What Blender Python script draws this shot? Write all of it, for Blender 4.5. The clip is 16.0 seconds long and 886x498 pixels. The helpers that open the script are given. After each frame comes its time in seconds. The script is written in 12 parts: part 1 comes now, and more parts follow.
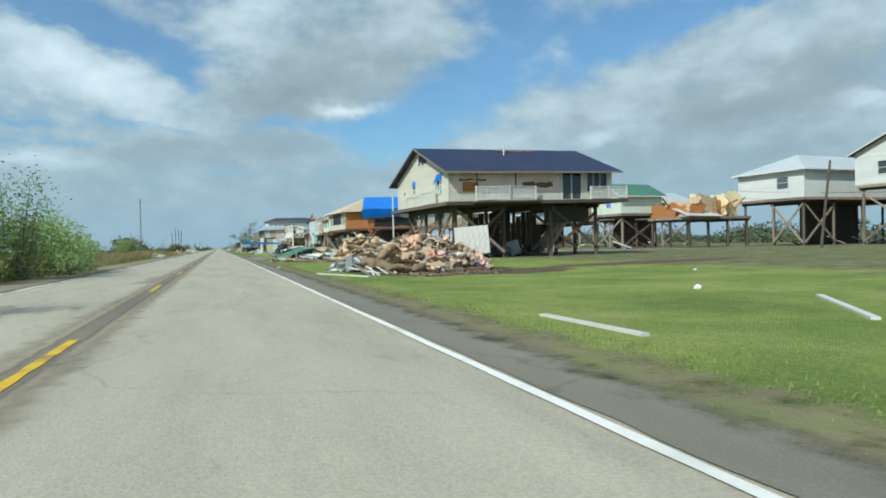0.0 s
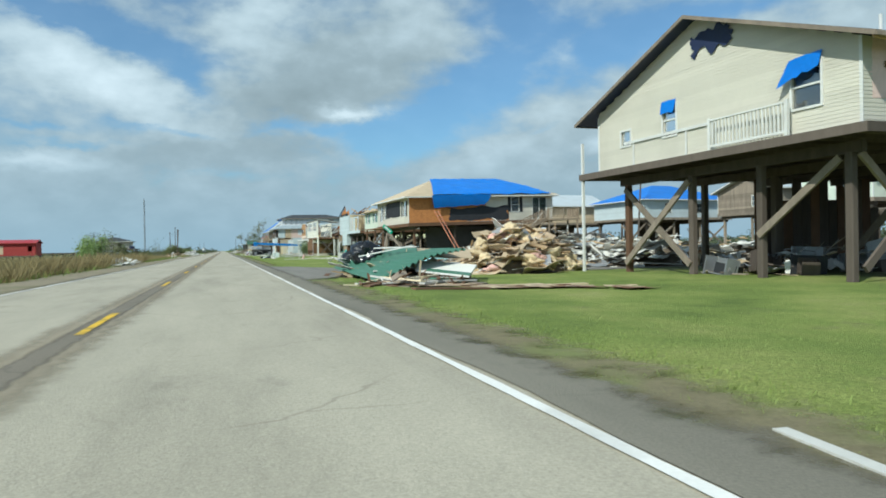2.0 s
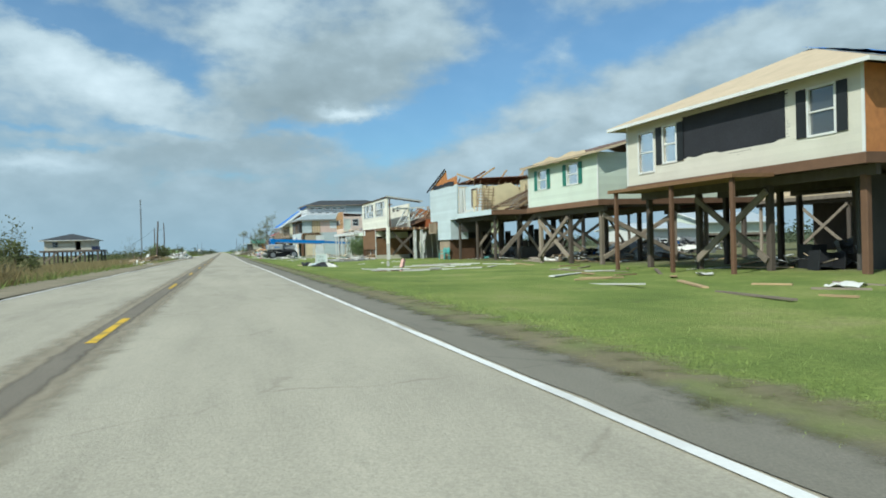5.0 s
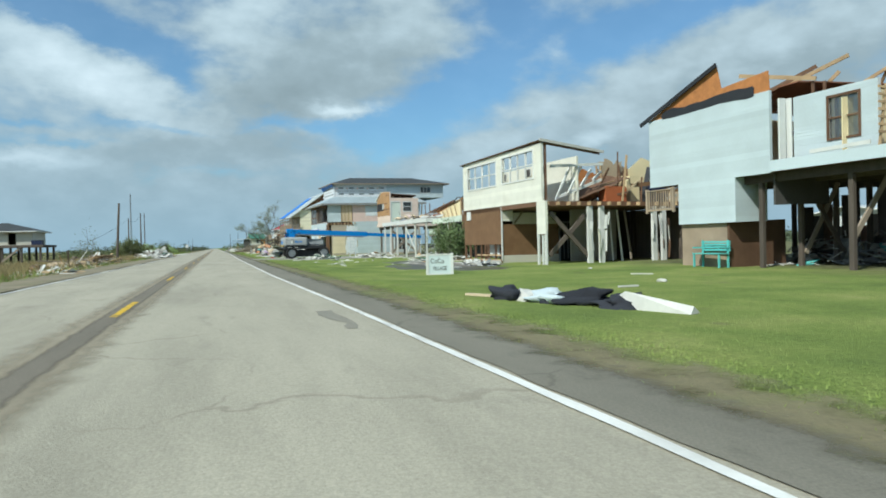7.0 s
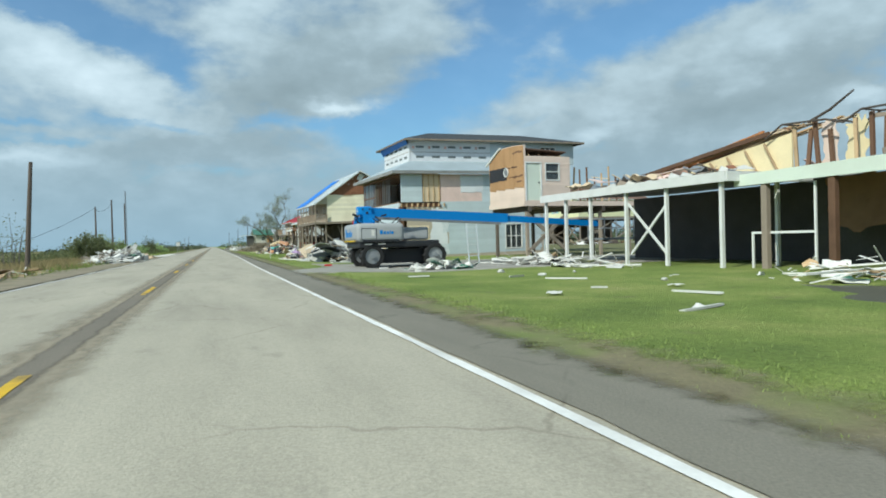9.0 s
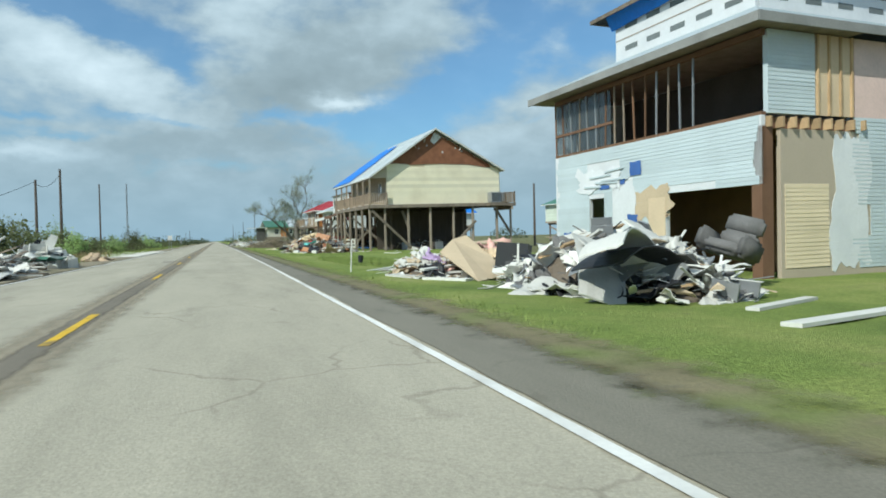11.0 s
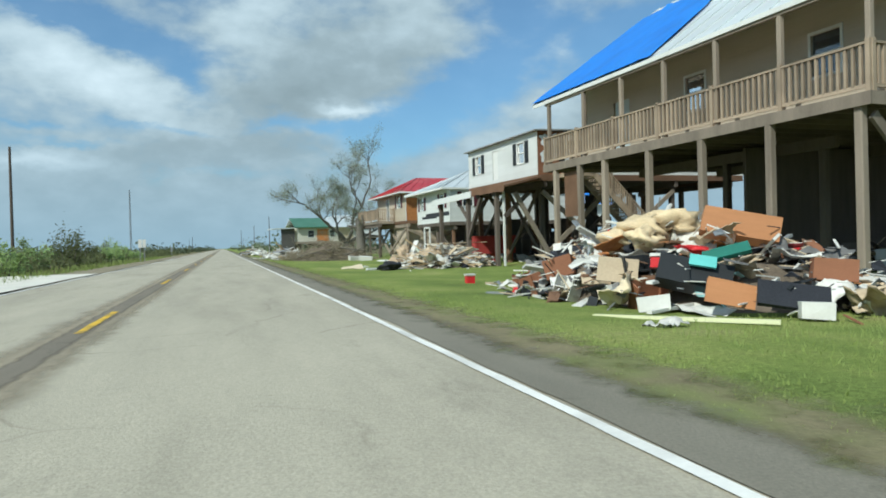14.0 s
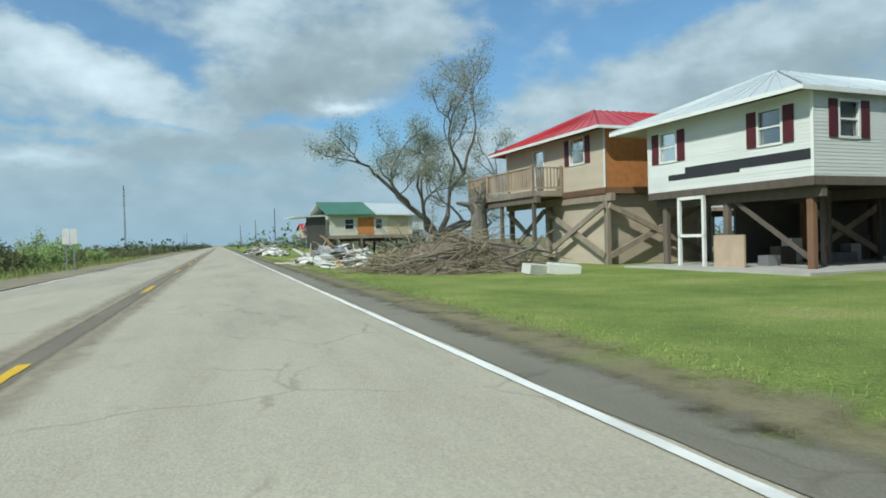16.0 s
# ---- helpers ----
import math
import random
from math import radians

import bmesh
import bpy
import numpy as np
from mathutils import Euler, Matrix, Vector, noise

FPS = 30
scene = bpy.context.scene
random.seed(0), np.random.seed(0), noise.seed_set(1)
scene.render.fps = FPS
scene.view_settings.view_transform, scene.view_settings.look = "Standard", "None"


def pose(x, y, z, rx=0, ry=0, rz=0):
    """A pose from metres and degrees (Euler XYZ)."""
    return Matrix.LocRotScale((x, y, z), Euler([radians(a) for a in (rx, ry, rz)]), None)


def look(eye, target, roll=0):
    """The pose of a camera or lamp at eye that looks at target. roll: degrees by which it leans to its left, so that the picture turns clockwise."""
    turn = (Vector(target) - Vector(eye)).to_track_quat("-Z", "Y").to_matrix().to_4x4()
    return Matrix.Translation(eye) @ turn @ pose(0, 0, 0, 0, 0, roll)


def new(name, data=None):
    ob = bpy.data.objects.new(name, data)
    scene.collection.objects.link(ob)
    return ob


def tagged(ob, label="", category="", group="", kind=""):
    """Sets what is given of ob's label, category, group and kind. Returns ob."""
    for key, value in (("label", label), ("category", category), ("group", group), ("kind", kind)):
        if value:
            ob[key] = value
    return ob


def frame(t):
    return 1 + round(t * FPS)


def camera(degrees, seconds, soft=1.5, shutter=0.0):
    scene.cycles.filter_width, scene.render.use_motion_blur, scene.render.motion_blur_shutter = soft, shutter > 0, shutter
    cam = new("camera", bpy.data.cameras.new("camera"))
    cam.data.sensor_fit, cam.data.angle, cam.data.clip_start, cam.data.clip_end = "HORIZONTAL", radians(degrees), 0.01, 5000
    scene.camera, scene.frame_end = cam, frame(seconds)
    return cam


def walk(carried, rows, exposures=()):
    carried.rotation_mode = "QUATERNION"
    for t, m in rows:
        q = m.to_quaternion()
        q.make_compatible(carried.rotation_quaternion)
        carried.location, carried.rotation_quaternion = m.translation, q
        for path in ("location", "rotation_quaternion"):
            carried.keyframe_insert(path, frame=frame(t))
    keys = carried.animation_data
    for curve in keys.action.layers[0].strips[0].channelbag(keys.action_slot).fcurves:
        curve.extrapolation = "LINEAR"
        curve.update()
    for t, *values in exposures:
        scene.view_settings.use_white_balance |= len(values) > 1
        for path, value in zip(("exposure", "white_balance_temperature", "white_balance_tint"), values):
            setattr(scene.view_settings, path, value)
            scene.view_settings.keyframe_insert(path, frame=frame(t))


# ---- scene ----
cam = camera(68.0, 16.0, soft=1.8)
# seconds, x, y, z, yaw, pitch, roll
PATH = [
    (0.0, -0.057, 2.033, 1.033, -18.88, -0.48, -1.29),
    (0.5, -0.054, 9.978, 1.033, -18.89, -0.63, -1.20),
    (1.0, 0.009, 17.907, 1.033, -18.73, -0.41, -1.12),
    (1.5, 0.019, 25.854, 1.033, -18.59, -0.51, -1.02),
    (2.0, 0.080, 33.822, 1.033, -18.48, -0.18, -1.01),
    (2.5, 0.103, 41.593, 1.033, -18.31, -0.52, -1.17),
    (3.0, 0.123, 49.531, 1.033, -18.28, -0.22, -1.23),
    (3.5, 0.083, 57.568, 1.033, -18.19, -0.55, -1.17),
    (4.0, -0.015, 65.544, 1.033, -18.20, -0.17, -1.27),
    (6.5, -0.253, 105.742, 1.033, -19.17, -0.44, -1.60),
    (7.0, -0.148, 114.069, 1.033, -19.09, -0.52, -1.32),
    (7.5, -0.154, 122.242, 1.033, -19.21, -0.74, -1.57),
    (8.0, -0.190, 130.349, 1.033, -19.40, -0.67, -1.69),
    (10.5, -0.059, 170.289, 1.033, -19.01, -1.02, -1.20),
    (11.0, 0.018, 178.216, 1.033, -19.02, -1.09, -1.19),
    (11.5, 0.152, 186.019, 1.033, -18.86, -0.68, -1.31),
    (12.0, 0.165, 193.774, 1.033, -18.70, -0.89, -1.33),
    (12.5, 0.109, 201.503, 1.033, -18.44, -0.82, -1.56),
    (13.0, 0.069, 209.285, 1.033, -18.38, -0.73, -1.68),
    (13.5, 0.040, 217.082, 1.033, -18.45, -1.14, -1.30),
    (14.0, 0.093, 224.739, 1.033, -18.55, -0.54, -1.52),
    (14.5, 0.162, 232.230, 1.033, -18.45, -0.80, -1.34),
    (15.0, 0.026, 239.624, 1.033, -18.63, -1.12, -1.47),
    (15.5, 0.018, 246.997, 1.033, -18.75, -1.02, -1.12),
    (16.0, 0.031, 254.500, 1.033, -18.78, -0.79, -1.54),
]
walk(cam, [(t, look((x, y, z), (x - math.sin(radians(a)) * math.cos(radians(b)), y + math.cos(radians(a)) * math.cos(radians(b)), z + math.sin(radians(b))), c)) for t, x, y, z, a, b, c in PATH], [(0.0, 0.24, 6000, 0), (16.0, 0.24, 6000, 0)])

# ---- world, sun ----
SUN_AZ, SUN_EL = 238.0, 42.0          # compass degrees from +y, clockwise; height above the horizon
sun_way = Vector((math.sin(radians(SUN_AZ)) * math.cos(radians(SUN_EL)), math.cos(radians(SUN_AZ)) * math.cos(radians(SUN_EL)), math.sin(radians(SUN_EL))))
sun = new("sun", bpy.data.lights.new("sun", "SUN"))
sun.data.energy, sun.data.angle, sun.data.color = 3.6, radians(0.6), (1.0, 0.94, 0.84)
sun.matrix_world = look(sun_way * 50, (0, 0, 0))
scene.view_settings.exposure = 0.0


def cloud_banks():
    """Degrees right of +y, degrees up, half widths, tilt, cover, lighter or darker."""
    yield (-10.5, 14.1, 6.8, 2.2, -21, 0.32, 0.3)
    yield (-5.1, 11.4, 6.0, 1.8, -25, 0.24, 0.16)
    yield (10.7, 15.4, 8.5, 3.2, 11, 0.4, -0.06)
    yield (6.4, 12.5, 5.7, 1.6, 15, 0.22, -0.16)
    yield (2.2, 18.2, 3.7, 2.8, 59, 0.24, 0.22)
    yield (10.7, 11.7, 2.7, 0.5, -6, 0.28, 0.36)
    yield (-12.9, 7.2, 3.3, 0.8, -1, 0.28, 0.36)
    yield (1.7, 8.3, 8.7, 1.1, 5, 0.26, -0.14)
    yield (-5.7, 4.4, 13.7, 2.6, -1, 0.22, 0.02)
    yield (32.0, 10.9, 12.3, 2.0, 21, 0.3, 0.1)
    yield (47.1, 14.7, 10.2, 1.9, 17, 0.32, 0.14)
    yield (45.0, 10.8, 10.9, 2.4, 13, 0.36, -0.14)
    yield (32.4, 8.5, 2.6, 0.7, 13, 0.22, 0.28)
    yield (51.7, 9.8, 1.8, 0.8, -1, 0.22, 0.3)
    yield (38.7, 5.6, 14.4, 1.8, 5, 0.3, -0.06)
    yield (22.3, 7.9, 4.4, 1.2, 21, 0.25, 0.14)
    yield (17.2, 19.0, 5.4, 1.7, -1, 0.14, 0.1)
    yield (29.0, 16.1, 1.6, 0.9, -1, 0.14, 0.15)


def blue_gaps():
    yield (-7.8, 16.8, 6.2, 1.1, -15, -0.46, 0)
    yield (-13.0, 17.5, 3.4, 0.8, -9, -0.4, 0)
    yield (-2.5, 13.6, 2.0, 1.1, -21, -0.28, 0)
    yield (14.0, 9.5, 5.6, 1.7, 3, -0.48, 0)
    yield (23.2, 14.4, 3.9, 2.2, 19, -0.48, 0)
    yield (26.0, 18.5, 4.4, 2.0, -1, -0.34, 0)
    yield (35.4, 16.9, 6.5, 1.5, 15, -0.34, 0)
    yield (41.1, 17.9, 4.0, 1.0, 9, -0.24, 0)
    yield (18.5, 12.1, 3.0, 1.1, 19, -0.28, 0)
    yield (8.7, 10.2, 2.9, 0.5, 3, -0.26, 0)
    yield (-13.3, 9.6, 2.5, 0.3, -1, -0.22, 0)
    yield (-3.5, 9.5, 5.2, 0.4, -5, -0.26, 0)
    yield (-10.3, 8.4, 3.6, 0.3, -3, -0.24, 0)
    yield (4.5, 10.5, 3.3, 0.5, 9, -0.22, 0)
    yield (-2.3, 6.0, 5.8, 0.5, 2, -0.2, 0)
    yield (27.2, 9.8, 2.9, 0.5, 19, -0.16, 0)


def build_sky():
    w = bpy.data.worlds.new("sky")
    scene.world = w
    w.use_nodes = True
    nt = w.node_tree
    nt.nodes.clear()
    N, L = nt.nodes.new, nt.links.new

    def calc(op, *vals, clamp=False):
        n = N("ShaderNodeMath")
        n.operation, n.use_clamp = op, clamp
        for i, v in enumerate(vals):
            if isinstance(v, (int, float)):
                n.inputs[i].default_value = v
            else:
                L(v, n.inputs[i])
        return n.outputs[0]

    def vec(op, a, b, c=None):
        n = N("ShaderNodeVectorMath")
        n.operation = op
        for i, v in enumerate((a, b, c)):
            if isinstance(v, tuple):
                n.inputs[i].default_value = v
            elif v is not None:
                L(v, n.inputs[i])
        return n

    sky = N("ShaderNodeTexSky")
    sky.sky_type, sky.sun_disc = "NISHITA", False
    sky.sun_elevation, sky.sun_rotation = radians(SUN_EL), radians(SUN_AZ)
    sky.air_density, sky.dust_density, sky.ozone_density = 1.0, 1.2, 2.0
    co = N("ShaderNodeTexCoord")
    xyz = N("ShaderNodeSeparateXYZ")
    L(co.outputs["Generated"], xyz.inputs[0])
    turn = calc("MULTIPLY", calc("ARCTAN2", xyz.outputs[0], xyz.outputs[1]), 57.2958)
    lift = calc("MULTIPLY", calc("ARCSINE", xyz.outputs[2]), 57.2958)
    at = N("ShaderNodeCombineXYZ")
    L(turn, at.inputs[0])
    L(lift, at.inputs[1])

    def fbm(scale, detail, rough, off, flat=2.0, src=None):
        n = N("ShaderNodeTexNoise")
        n.inputs["Scale"].default_value, n.inputs["Detail"].default_value, n.inputs["Roughness"].default_value = scale, detail, rough
        L(vec("MULTIPLY_ADD", src or at.outputs[0], (1.0, flat, 1.0), off).outputs[0], n.inputs["Vector"])
        return n

    # edges of the banks are pushed about by a coarse and a fine drift
    drift = vec("MULTIPLY_ADD", fbm(0.16, 6, 0.62, (4.0, 9.0, 0)).outputs["Color"], (6.0, 3.6, 0), (-3.0, -1.8, 0)).outputs[0]
    here = vec("ADD", at.outputs[0], drift).outputs[0]
    cover, tone = 0.0, 0.0
    for az, el, sa, se, tilt, c, b in (*cloud_banks(), *blue_gaps()):
        ca, sn = math.cos(radians(tilt)), math.sin(radians(tilt))
        p = calc("ADD", vec("DOT_PRODUCT", here, (ca / sa, sn / sa, 0)).outputs["Value"], -(az * ca + el * sn) / sa)
        q = calc("ADD", vec("DOT_PRODUCT", here, (-sn / se, ca / se, 0)).outputs["Value"], (az * sn - el * ca) / se)
        k = calc("POWER", 0.3679, calc("MULTIPLY_ADD", p, p, calc("MULTIPLY", q, q)))
        cover = calc("MULTIPLY_ADD", k, c, cover)
        if b:
            tone = calc("MULTIPLY_ADD", k, b, tone)
    low = calc("SUBTRACT", 1.0, calc("DIVIDE", lift, 11.0), clamp=True)
    puffs = fbm(0.13, 6, 0.52, (1.0, 3.0, 0), 1.9).outputs["Fac"]
    wisps = fbm(0.33, 6, 0.5, (7.0, 1.0, 0), 1.6).outputs["Fac"]
    body = calc("MULTIPLY_ADD", puffs, 0.8, calc("MULTIPLY_ADD", wisps, 0.46, -0.06))
    dens = calc("ADD", calc("ADD", body, cover), calc("MULTIPLY_ADD", low, 0.34, 0.03))
    veil = N("ShaderNodeMapRange")
    veil.interpolation_type = "SMOOTHSTEP"
    veil.inputs["From Min"].default_value, veil.inputs["From Max"].default_value = 0.36, 0.84
    L(dens, veil.inputs[0])
    # lit tops and grey bellies
    shape = calc("MULTIPLY_ADD", wisps, 0.42, calc("MULTIPLY_ADD", puffs, 0.4, 0.02))
    lit = calc("ADD", shape, tone)
    r = N("ShaderNodeValToRGB")
    e = r.color_ramp.elements
    for p, c in ((0.12, (0.25, 0.305, 0.335)), (0.38, (0.32, 0.385, 0.425)), (0.62, (0.475, 0.555, 0.61)), (0.95, (0.705, 0.78, 0.835))):
        el = e[0] if p == 0.12 else e[-1] if p == 0.95 else e.new(p)
        el.position, el.color = p, (*c, 1)
    L(lit, r.inputs[0])
    haze = N("ShaderNodeMix")
    haze.data_type = "RGBA"
    L(calc("MULTIPLY", calc("POWER", low, 1.3), 0.9), haze.inputs["Factor"])
    L(r.outputs[0], haze.inputs["A"])
    haze.inputs["B"].default_value = (0.285, 0.40, 0.49, 1)
    blue = N("ShaderNodeMix")
    blue.data_type, blue.blend_type = "RGBA", "MULTIPLY"
    blue.inputs["Factor"].default_value = 1.0
    L(sky.outputs[0], blue.inputs["A"])
    blue.inputs["B"].default_value = (SKY_K * 0.75, SKY_K, SKY_K * 1.12, 1)
    out = N("ShaderNodeMix")
    out.data_type = "RGBA"
    L(calc("MULTIPLY_ADD", veil.outputs[0], 0.86, 0.14), out.inputs["Factor"])
    L(blue.outputs["Result"], out.inputs["A"])
    L(haze.outputs["Result"], out.inputs["B"])
    bg = N("ShaderNodeBackground")
    bg.inputs["Strength"].default_value = 1.0
    L(out.outputs["Result"], bg.inputs[0])
    o = N("ShaderNodeOutputWorld")
    L(bg.outputs[0], o.inputs[0])


SKY_K = 0.10
build_sky()

# ---- materials ----
MATS = {}


def material(name, base, rough=0.8, metal=0.0, var=0.15, scale=3.0, grain=60.0, bump=0.2, rand=0.08, stain=None, stain_amt=0.35, stretch=(1, 1, 1), spec=0.3):
    """A surface with variation at two scales, fine relief, and a stain colour in patches."""
    m = bpy.data.materials.new(name)
    m.use_nodes = True
    nt = m.node_tree
    N, L = nt.nodes.new, nt.links.new
    b = nt.nodes["Principled BSDF"]
    b.inputs["Roughness"].default_value, b.inputs["Metallic"].default_value = rough, metal
    b.inputs["Specular IOR Level"].default_value = spec
    co = N("ShaderNodeTexCoord")
    mp = N("ShaderNodeMapping")
    mp.inputs["Scale"].default_value = stretch
    L(co.outputs["Object"], mp.inputs[0])

    def noise_at(s, d=4):
        n = N("ShaderNodeTexNoise")
        n.inputs["Scale"].default_value, n.inputs["Detail"].default_value = s, d
        L(mp.outputs[0], n.inputs["Vector"])
        return n.outputs["Fac"]

    big, small = noise_at(scale), noise_at(grain, 2)
    info = N("ShaderNodeObjectInfo")
    parts = [(big, var * 1.6), (small, var), (info.outputs["Random"], rand)]
    total = None
    for src, amt in parts:
        n = N("ShaderNodeMath")
        n.operation = "MULTIPLY_ADD"
        n.inputs[1].default_value, n.inputs[2].default_value = amt * 2, -amt
        L(src, n.inputs[0])
        if total is None:
            total = n.outputs[0]
        else:
            a = N("ShaderNodeMath")
            a.operation = "ADD"
            L(total, a.inputs[0])
            L(n.outputs[0], a.inputs[1])
            total = a.outputs[0]
    one = N("ShaderNodeMath")
    one.operation = "ADD"
    one.inputs[1].default_value = 1.0
    L(total, one.inputs[0])
    mul = N("ShaderNodeMix")
    mul.data_type, mul.blend_type = "RGBA", "MULTIPLY"
    mul.inputs["Factor"].default_value = 1.0
    mul.inputs["A"].default_value = (*base, 1)
    L(one.outputs[0], mul.inputs["B"])
    col = mul.outputs["Result"]
    if stain:
        r = N("ShaderNodeValToRGB")
        r.color_ramp.elements[0].position, r.color_ramp.elements[1].position = 0.5, 0.68
        L(noise_at(scale * 0.6, 7), r.inputs[0])
        k = N("ShaderNodeMath")
        k.operation = "MULTIPLY"
        k.inputs[1].default_value = stain_amt
        L(r.outputs[0], k.inputs[0])
        s = N("ShaderNodeMix")
        s.data_type = "RGBA"
        L(k.outputs[0], s.inputs["Factor"])
        L(col, s.inputs["A"])
        s.inputs["B"].default_value = (*stain, 1)
        col = s.outputs["Result"]
    L(col, b.inputs["Base Color"])
    if bump:
        bp = N("ShaderNodeBump")
        bp.inputs["Strength"].default_value, bp.inputs["Distance"].default_value = bump, 0.02
        L(small, bp.inputs["Height"])
        L(bp.outputs[0], b.inputs["Normal"])
    MATS[name] = m
    return m


wood_grey = material("weathered wood", (0.255, 0.21, 0.165), 0.85, var=0.22, scale=1.2, grain=35, rand=0.3, stretch=(3, 3, 0.5), stain=(0.09, 0.075, 0.06))
# dark timber; also serves to paint shade under the floors
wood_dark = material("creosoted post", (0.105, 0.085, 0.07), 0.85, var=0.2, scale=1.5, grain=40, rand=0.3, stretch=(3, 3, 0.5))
wood_brown = material("brown framing", (0.16, 0.09, 0.055), 0.85, var=0.2, scale=1.5, grain=40, rand=0.25)
wood_raw = material("raw lumber", (0.47, 0.33, 0.19), 0.8, var=0.15, scale=2, grain=40, rand=0.25, stain=(0.2, 0.13, 0.08))
wood_deck = material("grey deck boards", (0.33, 0.255, 0.185), 0.85, var=0.2, scale=1.4, grain=40, rand=0.25, stain=(0.12, 0.1, 0.08))
osb = material("orange osb sheathing", (0.44, 0.185, 0.065), 0.85, var=0.15, scale=5, grain=90, rand=0.12, stain=(0.26, 0.105, 0.045))
ply_brown = material("brown plywood", (0.20, 0.115, 0.06), 0.8, var=0.12, scale=2.5, grain=70, rand=0.1, stain=(0.12, 0.06, 0.03))
gable_brown = material("red-brown sheathing", (0.25, 0.11, 0.06), 0.85, var=0.2, scale=2.5, grain=60, rand=0.1, stain=(0.14, 0.06, 0.035))
side_cream = material("cream vinyl siding", (0.60, 0.57, 0.48), 0.55, var=0.05, scale=0.8, grain=20, rand=0.05, stain=(0.46, 0.43, 0.36), bump=0.05)
side_yellow = material("pale yellow vinyl siding", (0.72, 0.605, 0.42), 0.55, var=0.05, scale=0.8, grain=20, rand=0.05, stain=(0.52, 0.45, 0.3), bump=0.05)
side_blue = material("pale blue-grey vinyl siding", (0.53, 0.60, 0.625), 0.55, var=0.07, scale=0.8, grain=20, rand=0.06, stain=(0.43, 0.48, 0.49), bump=0.05)
skirt_blue = material("weathered pale blue metal", (0.36, 0.42, 0.45), 0.5, var=0.1, scale=0.9, grain=20, bump=0.06, stain=(0.28, 0.32, 0.33))
side_white = material("white vinyl siding", (0.64, 0.65, 0.63), 0.55, var=0.04, scale=0.8, grain=20, rand=0.05, stain=(0.55, 0.55, 0.52), bump=0.05)
side_mint = material("pale mint siding", (0.62, 0.68, 0.58), 0.55, var=0.05, scale=0.8, grain=20, rand=0.05, stain=(0.48, 0.5, 0.43), bump=0.05)
side_slate = material("slate blue siding", (0.27, 0.32, 0.345), 0.6, var=0.06, scale=0.8, grain=20, rand=0.05, bump=0.05, stain=(0.2, 0.23, 0.25))
side_tan = material("tan vinyl siding", (0.47, 0.40, 0.31), 0.55, var=0.05, scale=0.8, grain=20, rand=0.05, stain=(0.36, 0.3, 0.24), bump=0.05)
side_pink = material("pale pink siding", (0.70, 0.56, 0.47), 0.6, var=0.06, scale=0.8, grain=20, rand=0.05, stain=(0.5, 0.41, 0.35), bump=0.05)
side_lemon = material("pale lemon siding", (0.72, 0.72, 0.45), 0.6, var=0.05, scale=0.8, grain=20, rand=0.05, bump=0.05)
foil_pink = material("pink insulation foil", (0.76, 0.57, 0.51), 0.6, var=0.1, scale=1.3, grain=12, rand=0.05, stain=(0.46, 0.38, 0.33), bump=0.3)
paper_black = material("black felt paper", (0.03, 0.031, 0.036), 0.6, var=0.2, scale=1.5, grain=15, bump=0.4)
wrap_white = material("white house wrap", (0.72, 0.735, 0.75), 0.5, var=0.06, scale=1.2, grain=10, bump=0.35, stain=(0.55, 0.57, 0.6))
trim_white = material("white painted trim", (0.68, 0.68, 0.65), 0.5, var=0.05, scale=2, grain=30, bump=0.08, stain=(0.5, 0.49, 0.45))
tarp_blue = material("blue tarpaulin", (0.008, 0.17, 0.62), 0.42, var=0.15, scale=0.9, grain=8, bump=0.5, stain=(0.006, 0.10, 0.45), spec=0.5)
tarp_navy = material("navy roof membrane", (0.022, 0.032, 0.078), 0.55, var=0.2, scale=0.9, grain=10, bump=0.4, stain=(0.055, 0.05, 0.058))
shingle_dark = material("dark asphalt shingles", (0.055, 0.06, 0.065), 0.9, var=0.2, scale=1.2, grain=30, bump=0.4)
shingle_grey = material("grey asphalt shingles", (0.26, 0.26, 0.25), 0.9, var=0.2, scale=1.2, grain=30, bump=0.4, stain=(0.12, 0.12, 0.12))
shingle_brown = material("brown asphalt shingles", (0.16, 0.10, 0.075), 0.9, var=0.2, scale=1.2, grain=30, bump=0.4)
metal_white = material("galvanised white roof metal", (0.60, 0.64, 0.65), 0.38, 0.25, var=0.06, scale=0.8, grain=12, bump=0.05, stain=(0.5, 0.5, 0.48))
metal_red = material("red roof metal", (0.42, 0.035, 0.045), 0.42, 0.1, var=0.1, scale=0.8, grain=12, bump=0.05, stain=(0.5, 0.16, 0.14))
metal_green = material("green roof metal", (0.07, 0.185, 0.125), 0.5, 0.1, var=0.16, scale=0.8, grain=12, bump=0.1, stain=(0.12, 0.21, 0.165))
metal_grey = material("grey metal", (0.32, 0.33, 0.34), 0.4, 0.5, var=0.1, scale=2, grain=20, bump=0.05)
concrete = material("concrete", (0.40, 0.385, 0.35), 0.9, var=0.12, scale=0.8, grain=30, stain=(0.25, 0.24, 0.21))
inside_cream = material("cream wallboard", (0.78, 0.66, 0.40), 0.85, var=0.08, scale=1.0, grain=20, stain=(0.5, 0.4, 0.24))
# dark stored things, and sheets that stand in for shade indoors and underfloor
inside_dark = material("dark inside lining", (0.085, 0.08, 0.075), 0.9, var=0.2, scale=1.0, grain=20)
shutter_black = material("black shutter", (0.02, 0.022, 0.024), 0.5, bump=0.1)
shutter_wine = material("burgundy shutter", (0.085, 0.018, 0.024), 0.5, bump=0.1)
